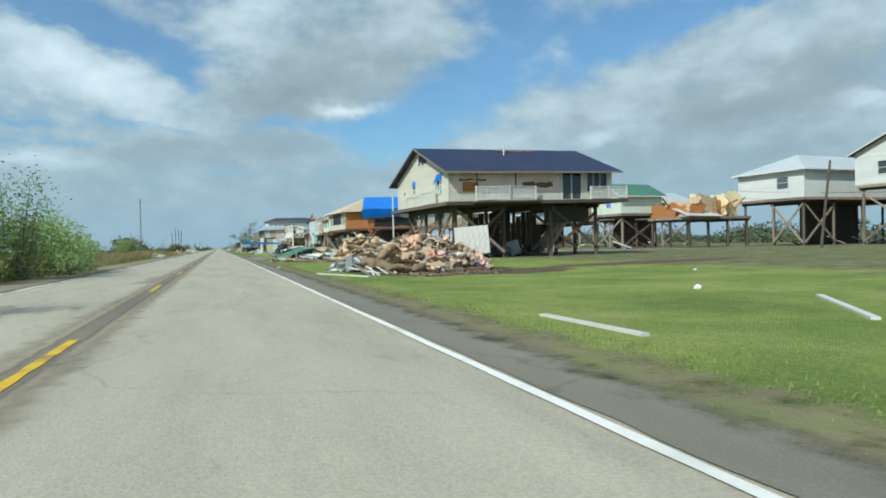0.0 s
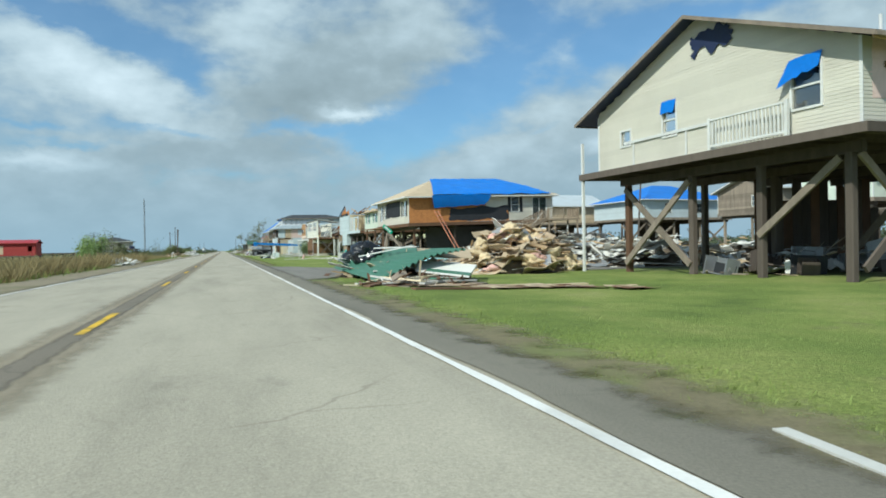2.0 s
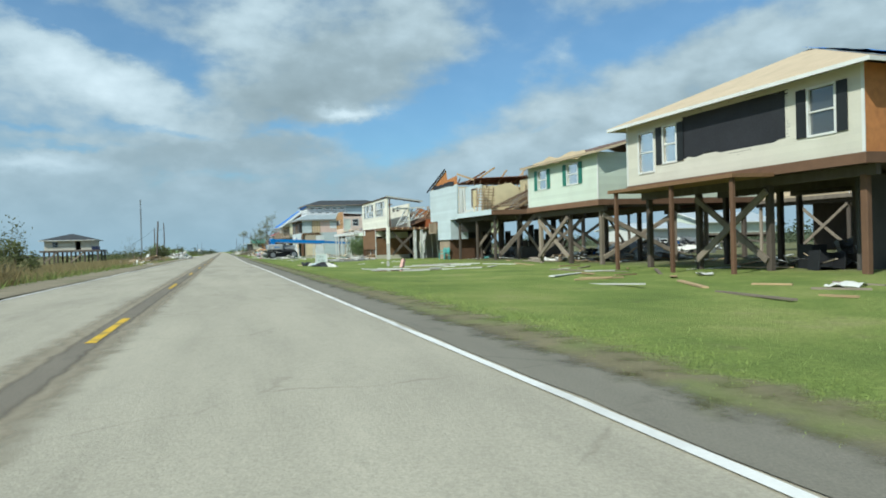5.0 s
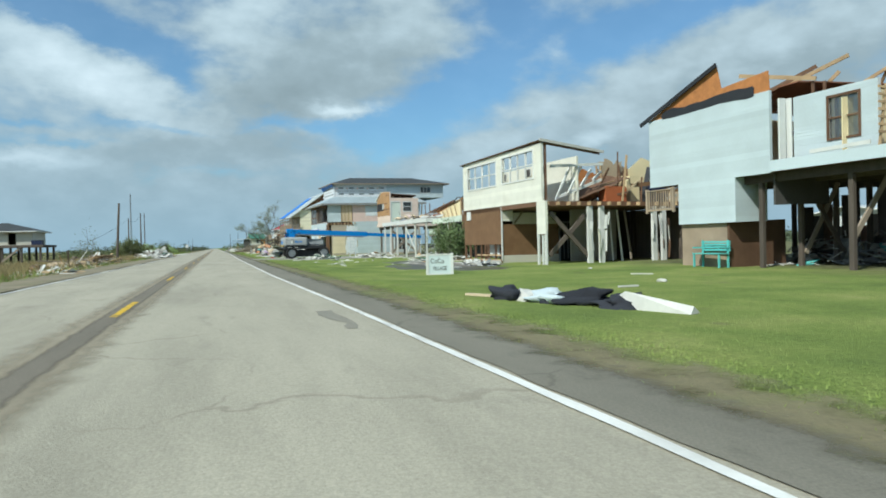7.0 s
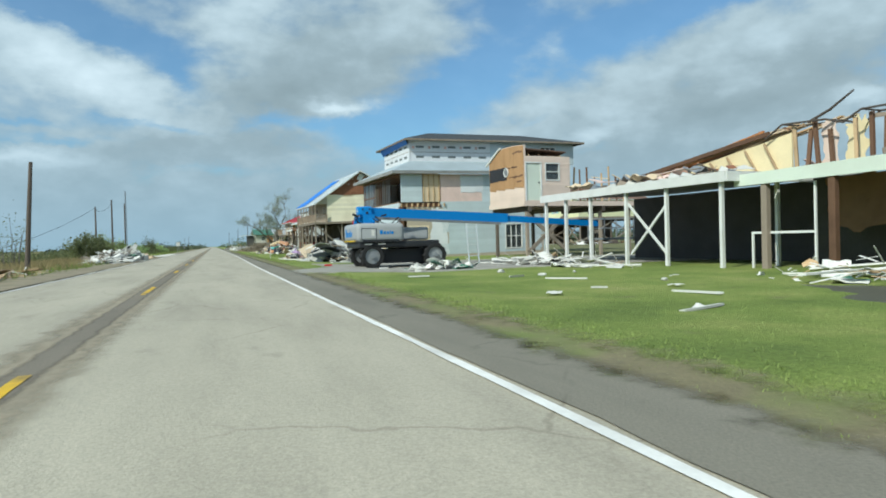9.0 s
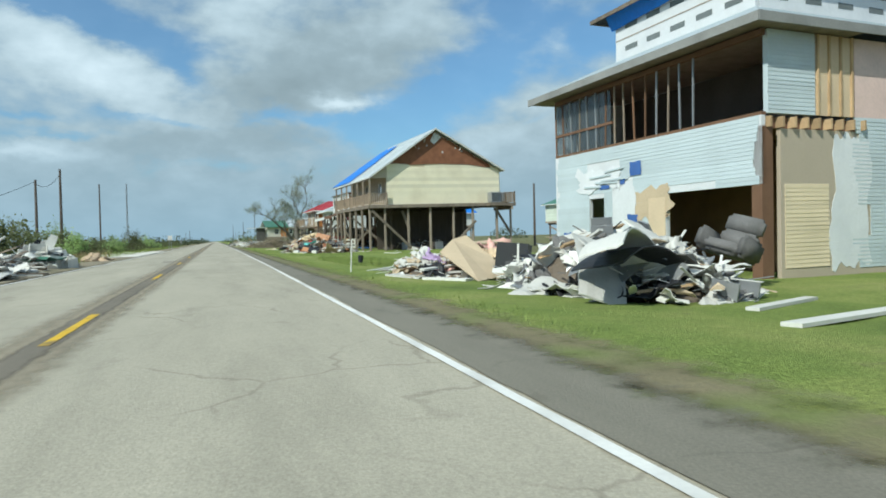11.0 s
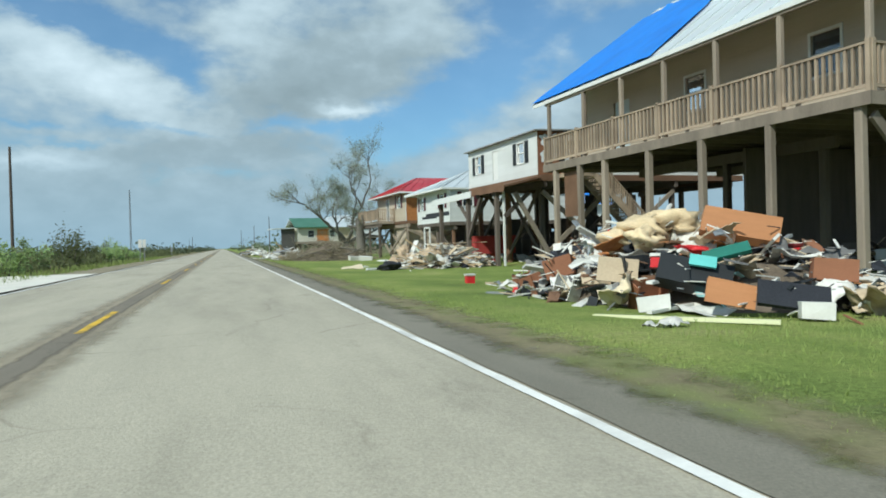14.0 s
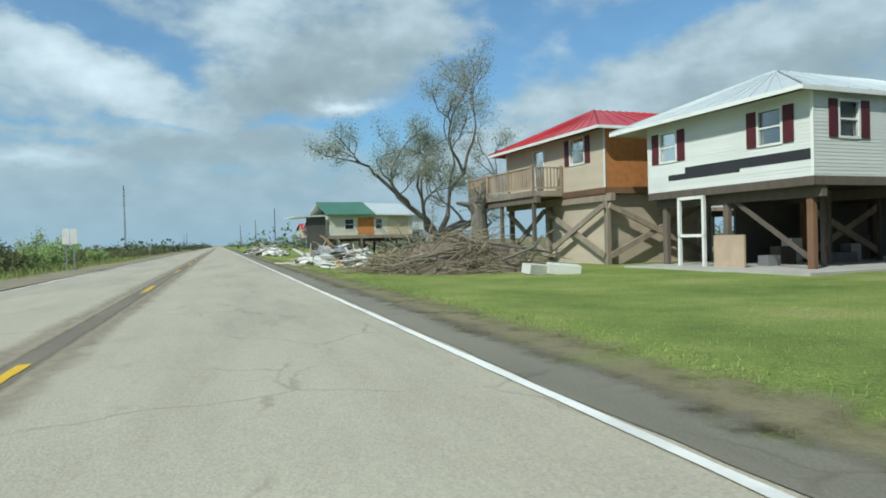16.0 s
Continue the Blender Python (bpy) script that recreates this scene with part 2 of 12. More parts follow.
shutter_green = material("green shutter", (0.03, 0.16, 0.12), 0.5, bump=0.1)
rope_orange = material("orange fibreglass", (0.60, 0.24, 0.15), 0.5, bump=0.05)
turquoise = material("turquoise paint", (0.14, 0.48, 0.45), 0.5, bump=0.1)
aqua_board = material("aqua painted board", (0.36, 0.62, 0.62), 0.6, bump=0.1, rand=0.15)
foam_yellow = material("yellow insulation", (0.68, 0.54, 0.34), 0.95, var=0.2, scale=3, grain=25, bump=0.8, rand=0.12)
foam_peach = material("peach insulation", (0.72, 0.47, 0.32), 0.95, var=0.22, scale=3, grain=25, bump=0.8, rand=0.15, stain=(0.52, 0.36, 0.24))
foam_pink = material("pink insulation", (0.68, 0.42, 0.36), 0.95, var=0.2, scale=3, grain=25, bump=0.8, rand=0.12)
cloth_dark = material("dark cloth", (0.03, 0.032, 0.04), 0.95, var=0.2, scale=3, grain=30, bump=0.5, rand=0.2)
cloth_grey = material("grey upholstery", (0.15, 0.145, 0.14), 0.9, var=0.2, scale=3, grain=40, bump=0.4, rand=0.2)
carpet_brown = material("brown carpet", (0.27, 0.195, 0.125), 0.98, var=0.2, scale=2, grain=80, bump=0.6, rand=0.12, stain=(0.15, 0.105, 0.07))
carpet_tan = material("tan carpet", (0.48, 0.365, 0.25), 0.98, var=0.2, scale=2, grain=80, bump=0.6, rand=0.15, stain=(0.2, 0.14, 0.1))
board_white = material("white scrap board", (0.63, 0.62, 0.575), 0.7, var=0.08, scale=1.5, grain=20, rand=0.18, bump=0.2, stain=(0.45, 0.42, 0.37))
board_buff = material("buff scrap board", (0.54, 0.43, 0.295), 0.8, var=0.12, scale=1.5, grain=25, rand=0.2, bump=0.2)
scrap_red = material("red plastic", (0.55, 0.025, 0.03), 0.4, bump=0.05)
plastic_black = material("black plastic", (0.024, 0.025, 0.028), 0.5, bump=0.1)
rubber = material("black rubber", (0.02, 0.02, 0.02), 0.85, var=0.25, scale=4, grain=40, bump=0.3)
lift_grey = material("grey machine paint", (0.36, 0.37, 0.37), 0.4, var=0.04, scale=1, grain=10, bump=0.02)
lift_blue = material("blue machine paint", (0.015, 0.20, 0.55), 0.4, var=0.05, scale=1, grain=10, bump=0.02)
paint_yellow = material("yellow paint", (0.72, 0.50, 0.03), 0.6, bump=0.05)
pole_wood = material("utility pole wood", (0.11, 0.09, 0.075), 0.9, var=0.2, scale=1, grain=30, stretch=(3, 3, 0.4))
bark = material("grey bark", (0.165, 0.15, 0.13), 0.95, var=0.25, scale=4, grain=30, bump=0.6)
twigs = material("dry grey-brown twigs", (0.255, 0.215, 0.15), 0.95, var=0.25, scale=4, grain=30, rand=0.3)
leaf_green = material("green leaves", (0.36, 0.47, 0.19), 0.6, var=0.3, scale=1.2, grain=9, rand=0.3, bump=0)
leaf_grey = material("grey-olive leaves", (0.27, 0.30, 0.215), 0.65, var=0.3, scale=1.2, grain=9, rand=0.3, bump=0)
leaf_dark = material("dark oleander leaves", (0.075, 0.105, 0.035), 0.6, var=0.35, scale=1.2, grain=9, rand=0.35, bump=0)
leaf_oleander = material("green oleander leaves", (0.17, 0.235, 0.095), 0.6, var=0.35, scale=1.2, grain=9, rand=0.35, bump=0)
leaf_olive = material("olive leaves", (0.17, 0.19, 0.085), 0.65, var=0.3, scale=1.2, grain=9, rand=0.3, bump=0)
leaf_far = material("far scrub leaves", (0.105, 0.13, 0.075), 0.8, var=0.35, scale=0.5, grain=5, rand=0.3, bump=0)
reed = material("dry reeds", (0.42, 0.34, 0.17), 0.9, var=0.25, scale=0.7, grain=8, rand=0.2, bump=0)
blade = material("grass blades", (0.205, 0.26, 0.07), 0.8, var=0.3, scale=0.6, grain=6, rand=0.1, bump=0)
lavender_cloth = material("lavender cloth", (0.50, 0.36, 0.56), 0.9, var=0.15, scale=3, grain=20, bump=0.3)
ink_grey = material("grey sign paint", (0.16, 0.18, 0.18), 0.7, bump=0.05)
sign_pale = material("pale sign board", (0.62, 0.70, 0.70), 0.6, var=0.06, bump=0.05)
sign_green = material("green sign sheeting", (0.01, 0.34, 0.2), 0.4, var=0.04, bump=0.02)
brick_red = material("red painted boards", (0.36, 0.05, 0.045), 0.7, rand=0.1)


def glass_material():
    m = bpy.data.materials.new("window glass")
    m.use_nodes = True
    b = m.node_tree.nodes["Principled BSDF"]
    b.inputs["Base Color"].default_value = (0.30, 0.34, 0.36, 1)
    b.inputs["Roughness"].default_value = 0.03
    b.inputs["Transmission Weight"].default_value = 0.9
    b.inputs["IOR"].default_value = 1.45
    return m


def leafy(m, amount=0.5):
    """Lets light through thin leaves and blades."""
    nt = m.node_tree
    b, o = nt.nodes["Principled BSDF"], nt.nodes["Material Output"]
    tr, mx = nt.nodes.new("ShaderNodeBsdfTranslucent"), nt.nodes.new("ShaderNodeMixShader")
    nt.links.new(b.inputs["Base Color"].links[0].from_socket, tr.inputs["Color"])
    mx.inputs[0].default_value = amount
    nt.links.new(b.outputs[0], mx.inputs[1])
    nt.links.new(tr.outputs[0], mx.inputs[2])
    nt.links.new(mx.outputs[0], o.inputs["Surface"])


for m in (leaf_green, leaf_olive, leaf_grey, leaf_dark, reed):
    leafy(m)
glass = glass_material()

# ---- mesh helpers ----


class Geo:
    """Vertices and faces of one mesh."""

    def __init__(self):
        self.v, self.f = [], []

    def add(self, verts, faces):
        n = len(self.v)
        self.v += [tuple(p) for p in verts]
        self.f += [tuple(i + n for i in q) for q in faces]
        return self

    def box(self, x0, x1, y0, y1, z0, z1):
        return self.add([(x0, y0, z0), (x1, y0, z0), (x1, y1, z0), (x0, y1, z0), (x0, y0, z1), (x1, y0, z1), (x1, y1, z1), (x0, y1, z1)],
                        [(0, 3, 2, 1), (4, 5, 6, 7), (0, 1, 5, 4), (1, 2, 6, 5), (2, 3, 7, 6), (3, 0, 4, 7)])

    def beam(self, a, b, w, h, up=(0, 0, 1)):
        """A bar from a to b, w wide and h high across."""
        a, b = Vector(a), Vector(b)
        d = (b - a).normalized()
        s = d.cross(Vector(up))
        s = s.normalized() if s.length > 1e-4 else Vector((1, 0, 0))
        t = s.cross(d)
        s, t = s * w / 2, t * h / 2
        return self.add([a - s - t, a + s - t, a + s + t, a - s + t, b - s - t, b + s - t, b + s + t, b - s + t],
                        [(0, 1, 2, 3), (7, 6, 5, 4), (1, 0, 4, 5), (2, 1, 5, 6), (3, 2, 6, 7), (0, 3, 7, 4)])

    def slab(self, pts, thick, way=(0, 0, -1)):
        """A flat plate with the outline pts, thickened along way."""
        n, w = len(pts), Vector(way) * thick
        low = [tuple(Vector(p) + w) for p in pts]
        return self.add(list(pts) + low, [tuple(range(n)), tuple(range(2 * n - 1, n - 1, -1))] + [(i, n + i, n + (i + 1) % n, (i + 1) % n) for i in range(n)])

    def tube(self, pts, radii, sides=8):
        """A round bar along pts, closed at its ends."""
        n0 = len(self.v)
        prev = None
        for i, p in enumerate(pts):
            p = Vector(p)
            d = (Vector(pts[min(i + 1, len(pts) - 1)]) - Vector(pts[max(i - 1, 0)])).normalized()
            s = d.cross(prev if prev is not None else (Vector((0, 0, 1)) if abs(d.z) < 0.9 else Vector((1, 0, 0)))).normalized()
            t = s.cross(d).normalized()
            prev = t * -1 if False else Vector((0, 0, 1)) if abs(d.z) < 0.9 else Vector((1, 0, 0))
            self.v += [tuple(p + (s * math.cos(a) + t * math.sin(a)) * radii[i]) for a in [2 * math.pi * k / sides for k in range(sides)]]
        for i in range(len(pts) - 1):
            for k in range(sides):
                a, b = n0 + i * sides + k, n0 + i * sides + (k + 1) % sides
                self.f.append((a, b, b + sides, a + sides))
        self.f.append(tuple(n0 + k for k in range(sides))[::-1])
        m = n0 + (len(pts) - 1) * sides
        self.f.append(tuple(m + k for k in range(sides)))
        return self

    def sheet(self, fn, nu, nv, thick=0.0):
        """A grid fn(s, t) over 0..1, with a thickness downwards."""
        n = len(self.v)
        top = [fn(i / nu, j / nv) for j in range(nv + 1) for i in range(nu + 1)]
        quads = [(j * (nu + 1) + i, j * (nu + 1) + i + 1, (j + 1) * (nu + 1) + i + 1, (j + 1) * (nu + 1) + i) for j in range(nv) for i in range(nu)]
        self.add(top, quads)
        if thick:
            k = len(top)
            self.add([(x, y, z - thick) for x, y, z in top], [q[::-1] for q in quads])
            ring = [i for i in range(nu + 1)] + [(j + 1) * (nu + 1) - 1 for j in range(1, nu * 0 + nv + 1)] + [nv * (nu + 1) + i for i in range(nu - 1, -1, -1)] + [j * (nu + 1) for j in range(nv - 1, 0, -1)]
            m = len(ring)
            self.f += [(n + ring[i], n + k + ring[i], n + k + ring[(i + 1) % m], n + ring[(i + 1) % m]) for i in range(m)]
        return self


def mesh_of(name, geo, mat, place=None, smooth=False):
    me = bpy.data.meshes.new(name)
    me.from_pydata([place(*p) for p in geo.v] if place else geo.v, [], geo.f)
    me.update()
    if smooth:
        me.polygons.foreach_set("use_smooth", [True] * len(me.polygons))
    me.materials.append(mat)
    return me


def thing(name, label, category, at, group="", kind=""):
    ob = new(name)
    ob.location = at
    ob.empty_display_size = 0.3
    return tagged(ob, label, category, group, kind)


def part(name, geo, mat, parent, label="", place=None, smooth=False):
    """One mesh, in world space, under a thing or under a part of it."""
    ob = new(name, mesh_of(name, geo, mat, place, smooth))
    ob.parent = parent
    if parent.data is None:
        ob.matrix_parent_inverse = Matrix.Translation(parent.location).inverted()
    return tagged(ob, label) if label else ob


def single(name, geo, mat, label, category, group="", kind="", place=None, smooth=False):
    return tagged(new(name, mesh_of(name, geo, mat, place, smooth)), label, category, group, kind)


def footprint(x0, y0, deg=3.4, rise=0.0):
    """House coordinates: u along the wall that faces back down the road, v along the wall that faces the road."""
    c, s = math.cos(radians(deg)), math.sin(radians(deg))
    return lambda u, v, z: (x0 + u * c - v * s, y0 + u * s + v * c, z + rise * u)


GROUND = -0.12

# ---- ground, road ----


def ground_height(x, y):
    d = abs(x)
    z = 0.0 if d < 4.0 else GROUND * min(1.0, (d - 4.0) / 3.0)
    z -= 0.28 * math.exp(-((x - 7.2) / 1.3) ** 2) * math.exp(-((y - 209) / 5.5) ** 2)
    z -= 0.2 * math.exp(-((x - 9.4) / 2.7) ** 2) * math.exp(-((y - 116.0) / 2.3) ** 2)
    if x < -8:
        z -= min(0.35, (-8 - x) * 0.03)
    if x > 4.2 or x < -5:
        z += 0.035 * (noise.noise((x * 0.35, y * 0.35, 0)) + 0.5 * noise.noise((x * 1.1, y * 1.1, 3)))
    return z


def lawn_material():
    m = bpy.data.materials.new("lawn and earth")
    m.use_nodes = True
    nt = m.node_tree
    N, L = nt.nodes.new, nt.links.new
    b = nt.nodes["Principled BSDF"]
    b.inputs["Roughness"].default_value = 0.95
    b.inputs["Specular IOR Level"].default_value = 0.1
    co = N("ShaderNodeTexCoord")

    def fbm(scale, detail=6, rough=0.6):
        n = N("ShaderNodeTexNoise")
        n.inputs["Scale"].default_value, n.inputs["Detail"].default_value, n.inputs["Roughness"].default_value = scale, detail, rough
        L(co.outputs["Object"], n.inputs["Vector"])
        return n.outputs["Fac"]

    def ramp(f, stops):
        r = N("ShaderNodeValToRGB")
        e = r.color_ramp.elements
        while len(e) < len(stops):
            e.new(0.5)
        for el, (p, c) in zip(e, stops):
            el.position, el.color = p, (*c, 1)
        L(f, r.inputs[0])
        return r.outputs[0]

    grass = ramp(fbm(0.30, 8, 0.66), [(0.3, (0.12, 0.165, 0.048)), (0.47, (0.195, 0.25, 0.066)), (0.6, (0.265, 0.30, 0.092)), (0.72, (0.33, 0.31, 0.145))])
    fine = ramp(fbm(22, 3), [(0.3, (0.72, 0.72, 0.72)), (0.7, (1.24, 1.24, 1.24))])
    mul = N("ShaderNodeMix")
    mul.data_type, mul.blend_type = "RGBA", "MULTIPLY"
    mul.inputs["Factor"].default_value = 1
    L(grass, mul.inputs["A"])
    L(fine, mul.inputs["B"])
    soil = ramp(fbm(3.0), [(0.35, (0.10, 0.075, 0.05)), (0.65, (0.24, 0.19, 0.13))])
    bare = ramp(fbm(0.55, 9, 0.7), [(0.60, (0, 0, 0)), (0.68, (1, 1, 1))])
    mix = N("ShaderNodeMix")
    mix.data_type = "RGBA"
    k = N("ShaderNodeMath")
    k.operation = "MULTIPLY"
    k.inputs[1].default_value = 0.6
    L(bare, k.inputs[0])
    L(k.outputs[0], mix.inputs["Factor"])
    L(mul.outputs["Result"], mix.inputs["A"])
    L(soil, mix.inputs["B"])
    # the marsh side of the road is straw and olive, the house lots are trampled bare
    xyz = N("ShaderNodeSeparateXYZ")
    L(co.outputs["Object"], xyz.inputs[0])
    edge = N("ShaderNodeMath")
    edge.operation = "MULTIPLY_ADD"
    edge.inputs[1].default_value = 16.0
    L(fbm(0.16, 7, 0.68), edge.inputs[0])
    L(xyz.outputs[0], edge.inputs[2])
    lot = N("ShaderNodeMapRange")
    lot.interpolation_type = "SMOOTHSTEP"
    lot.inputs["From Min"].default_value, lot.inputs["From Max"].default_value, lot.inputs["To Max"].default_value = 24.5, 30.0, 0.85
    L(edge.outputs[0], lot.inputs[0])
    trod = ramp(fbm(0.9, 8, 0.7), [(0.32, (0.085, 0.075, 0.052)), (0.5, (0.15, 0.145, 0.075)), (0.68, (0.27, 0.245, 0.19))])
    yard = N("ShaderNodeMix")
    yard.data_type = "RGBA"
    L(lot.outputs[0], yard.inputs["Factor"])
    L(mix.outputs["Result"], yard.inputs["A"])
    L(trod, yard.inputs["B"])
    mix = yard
    side = N("ShaderNodeMapRange")
    side.inputs["From Min"].default_value, side.inputs["From Max"].default_value = -4.5, -6.5
    L(xyz.outputs[0], side.inputs[0])
    marsh = ramp(fbm(0.22, 8, 0.65), [(0.35, (0.085, 0.10, 0.04)), (0.5, (0.16, 0.15, 0.065)), (0.66, (0.30, 0.25, 0.13))])
    far = N("ShaderNodeMix")
    far.data_type = "RGBA"
    L(side.outputs[0], far.inputs["Factor"])
    L(mix.outputs["Result"], far.inputs["A"])
    L(marsh, far.inputs["B"])
    L(far.outputs["Result"], b.inputs["Base Color"])
    bp = N("ShaderNodeBump")
    bp.inputs["Strength"].default_value, bp.inputs["Distance"].default_value = 0.8, 0.05
    L(fbm(30, 4), bp.inputs["Height"])
    L(bp.outputs[0], b.inputs["Normal"])
    return m


def asphalt_material(name, tone, patch, seed):
    m = bpy.data.materials.new(name)
    m.use_nodes = True
    nt = m.node_tree
    N, L = nt.nodes.new, nt.links.new
    b = nt.nodes["Principled BSDF"]
    b.inputs["Roughness"].default_value = 0.85
    b.inputs["Specular IOR Level"].default_value = 0.25
    co = N("ShaderNodeTexCoord")

    def fbm(scale, stretch=(1, 1, 1), detail=6, rough=0.6):
        mp = N("ShaderNodeMapping")
        mp.inputs["Scale"].default_value = stretch
        mp.inputs["Location"].default_value = (seed, seed * 0.7, 0)
        L(co.outputs["Object"], mp.inputs[0])
        n = N("ShaderNodeTexNoise")
        n.inputs["Scale"].default_value, n.inputs["Detail"].default_value, n.inputs["Roughness"].default_value = scale, detail, rough
        L(mp.outputs[0], n.inputs["Vector"])
        return n.outputs["Fac"]

    def ramp(f, stops):
        r = N("ShaderNodeValToRGB")
        e = r.color_ramp.elements
        while len(e) < len(stops):
            e.new(0.5)
        for el, (p, c) in zip(e, stops):
            el.position, el.color = p, (c[0], c[1], c[2], 1)
        L(f, r.inputs[0])
        return r.outputs[0]

    t = Vector(tone)
    base = ramp(fbm(0.5, (1.6, 0.3, 1), 8, 0.68), [(0.3, t * 0.78), (0.5, t * 0.98), (0.7, t * 1.12)])
    stone = ramp(fbm(45, detail=2), [(0.3, (0.86, 0.86, 0.86)), (0.7, (1.12, 1.12, 1.12))])
    mul = N("ShaderNodeMix")
    mul.data_type, mul.blend_type = "RGBA", "MULTIPLY"
    mul.inputs["Factor"].default_value = 1
    L(base, mul.inputs["A"])
    L(stone, mul.inputs["B"])
    spots = ramp(fbm(0.8, (1.2, 0.5, 1), 9, 0.7), [(0.60, (0, 0, 0)), (0.68, (1, 1, 1))])
    k = N("ShaderNodeMath")
    k.operation = "MULTIPLY"
    k.inputs[1].default_value = patch
    L(spots, k.inputs[0])
    mix = N("ShaderNodeMix")
    mix.data_type = "RGBA"
    L(k.outputs[0], mix.inputs["Factor"])
    L(mul.outputs["Result"], mix.inputs["A"])
    mix.inputs["B"].default_value = (t[0] * 0.45, t[1] * 0.45, t[2] * 0.45, 1)
    # hairline cracks, broken off here and there, and drip-dark wheel tracks
    warp = N("ShaderNodeMixRGB")
    warp.blend_type = "ADD"
    warp.inputs[0].default_value = 0.5
    L(co.outputs["Object"], warp.inputs[1])
    wob = N("ShaderNodeTexNoise")
    wob.inputs["Scale"].default_value, wob.inputs["Detail"].default_value = 1.6, 5
    L(co.outputs["Object"], wob.inputs["Vector"])
    L(wob.outputs["Color"], warp.inputs[2])
    vo = N("ShaderNodeTexVoronoi")
    vo.feature = "DISTANCE_TO_EDGE"
    vo.inputs["Scale"].default_value = 0.42
    L(warp.outputs[0], vo.inputs["Vector"])
    line = ramp(vo.outputs["Distance"], [(0.003, (1, 1, 1)), (0.010, (0, 0, 0))])
    gone = ramp(fbm(0.45, detail=3), [(0.47, (0, 0, 0)), (0.58, (0.42, 0.42, 0.42))])
    crack = N("ShaderNodeMath")
    crack.operation = "MULTIPLY"
    L(line, crack.inputs[0])
    L(gone, crack.inputs[1])
    cm = N("ShaderNodeMix")
    cm.data_type = "RGBA"
    L(crack.outputs[0], cm.inputs["Factor"])
    L(mix.outputs["Result"], cm.inputs["A"])
    cm.inputs["B"].default_value = (t[0] * 0.4, t[1] * 0.38, t[2] * 0.36, 1)
    L(cm.outputs["Result"], b.inputs["Base Color"])
    bp = N("ShaderNodeBump")
    bp.inputs["Strength"].default_value, bp.inputs["Distance"].default_value = 0.5, 0.01
    L(fbm(60, detail=2), bp.inputs["Height"])
    L(bp.outputs[0], b.inputs["Normal"])
    return m


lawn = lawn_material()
asphalt = asphalt_material("pale worn asphalt", (0.41, 0.375, 0.295), 0.35, 0)
asphalt_dark = asphalt_material("dark shoulder asphalt", (0.215, 0.198, 0.158), 0.5, 5)
asphalt_seam = asphalt_material("tar seam", (0.20, 0.175, 0.138), 0.5, 9)
asphalt_patch = asphalt_material("stained asphalt", (0.27, 0.25, 0.205), 0.5, 11)
asphalt_side = asphalt_material("side street asphalt", (0.22, 0.205, 0.18), 0.5, 13)
line_white = material("worn white road paint", (0.74, 0.73, 0.69), 0.7, var=0.1, scale=1.5, grain=30, bump=0.1, stain=(0.4, 0.39, 0.36), stain_amt=0.6)
line_yellow = material("worn yellow road paint", (0.66, 0.42, 0.03), 0.7, var=0.15, scale=3, grain=30, bump=0.1, stain=(0.16, 0.13, 0.08), stain_amt=0.9)


def feathered(m, cx, core, fade, wander):
    """Wears a road stain thin towards its sides: full within core of cx, gone at core + fade."""
    nt = m.node_tree
    N, L = nt.nodes.new, nt.links.new
    b, o = nt.nodes["Principled BSDF"], nt.nodes["Material Output"]
    co, sep, n = N("ShaderNodeTexCoord"), N("ShaderNodeSeparateXYZ"), N("ShaderNodeTexNoise")
    n.inputs["Scale"].default_value, n.inputs["Detail"].default_value, n.inputs["Roughness"].default_value = 2.2, 6, 0.65
    L(co.outputs["Object"], sep.inputs[0])
    L(co.outputs["Object"], n.inputs["Vector"])

    def calc(op, a, c, d=0.0):
        k = N("ShaderNodeMath")
        k.operation = op
        for i, v in enumerate((a, c, d)):
            if isinstance(v, (int, float)):
                k.inputs[i].default_value = v
            else:
                L(v, k.inputs[i])
        return k.outputs[0]
    away = calc("ABSOLUTE", calc("SUBTRACT", sep.outputs["X"], cx), 0.0)
    away = calc("MULTIPLY_ADD", n.outputs["Fac"], wander, calc("SUBTRACT", away, wander * 0.5))
    r = N("ShaderNodeMapRange")
    r.interpolation_type = "SMOOTHSTEP"
    r.inputs["From Min"].default_value, r.inputs["From Max"].default_value = core, core + fade
    r.inputs["To Min"].default_value, r.inputs["To Max"].default_value = 1.0, 0.0
    L(away, r.inputs[0])
    clear, mix = N("ShaderNodeBsdfTransparent"), N("ShaderNodeMixShader")
    L(r.outputs[0], mix.inputs[0])
    L(clear.outputs[0], mix.inputs[1])
    L(b.outputs[0], mix.inputs[2])
    L(mix.outputs[0], o.inputs[0])


soil_dry = material("dry soil and straw", (0.19, 0.165, 0.095), 0.95, var=0.25, scale=1.0, grain=30, bump=0.6, stain=(0.165, 0.20, 0.06), stain_amt=0.95)
soil_verge = material("brownish gravelly soil", (0.27, 0.23, 0.16), 0.95, var=0.25, scale=1.0, grain=30, bump=0.6, stain=(0.17, 0.16, 0.08), stain_amt=0.7)
gravel_grey = material("grey gravel", (0.29, 0.275, 0.24), 0.95, var=0.2, scale=1.2, grain=40, bump=0.6, stain=(0.15, 0.14, 0.10))
gravel = material("white gravel and shell", (0.66, 0.63, 0.56), 0.95, var=0.12, scale=1.2, grain=40, bump=0.6, stain=(0.45, 0.42, 0.35))


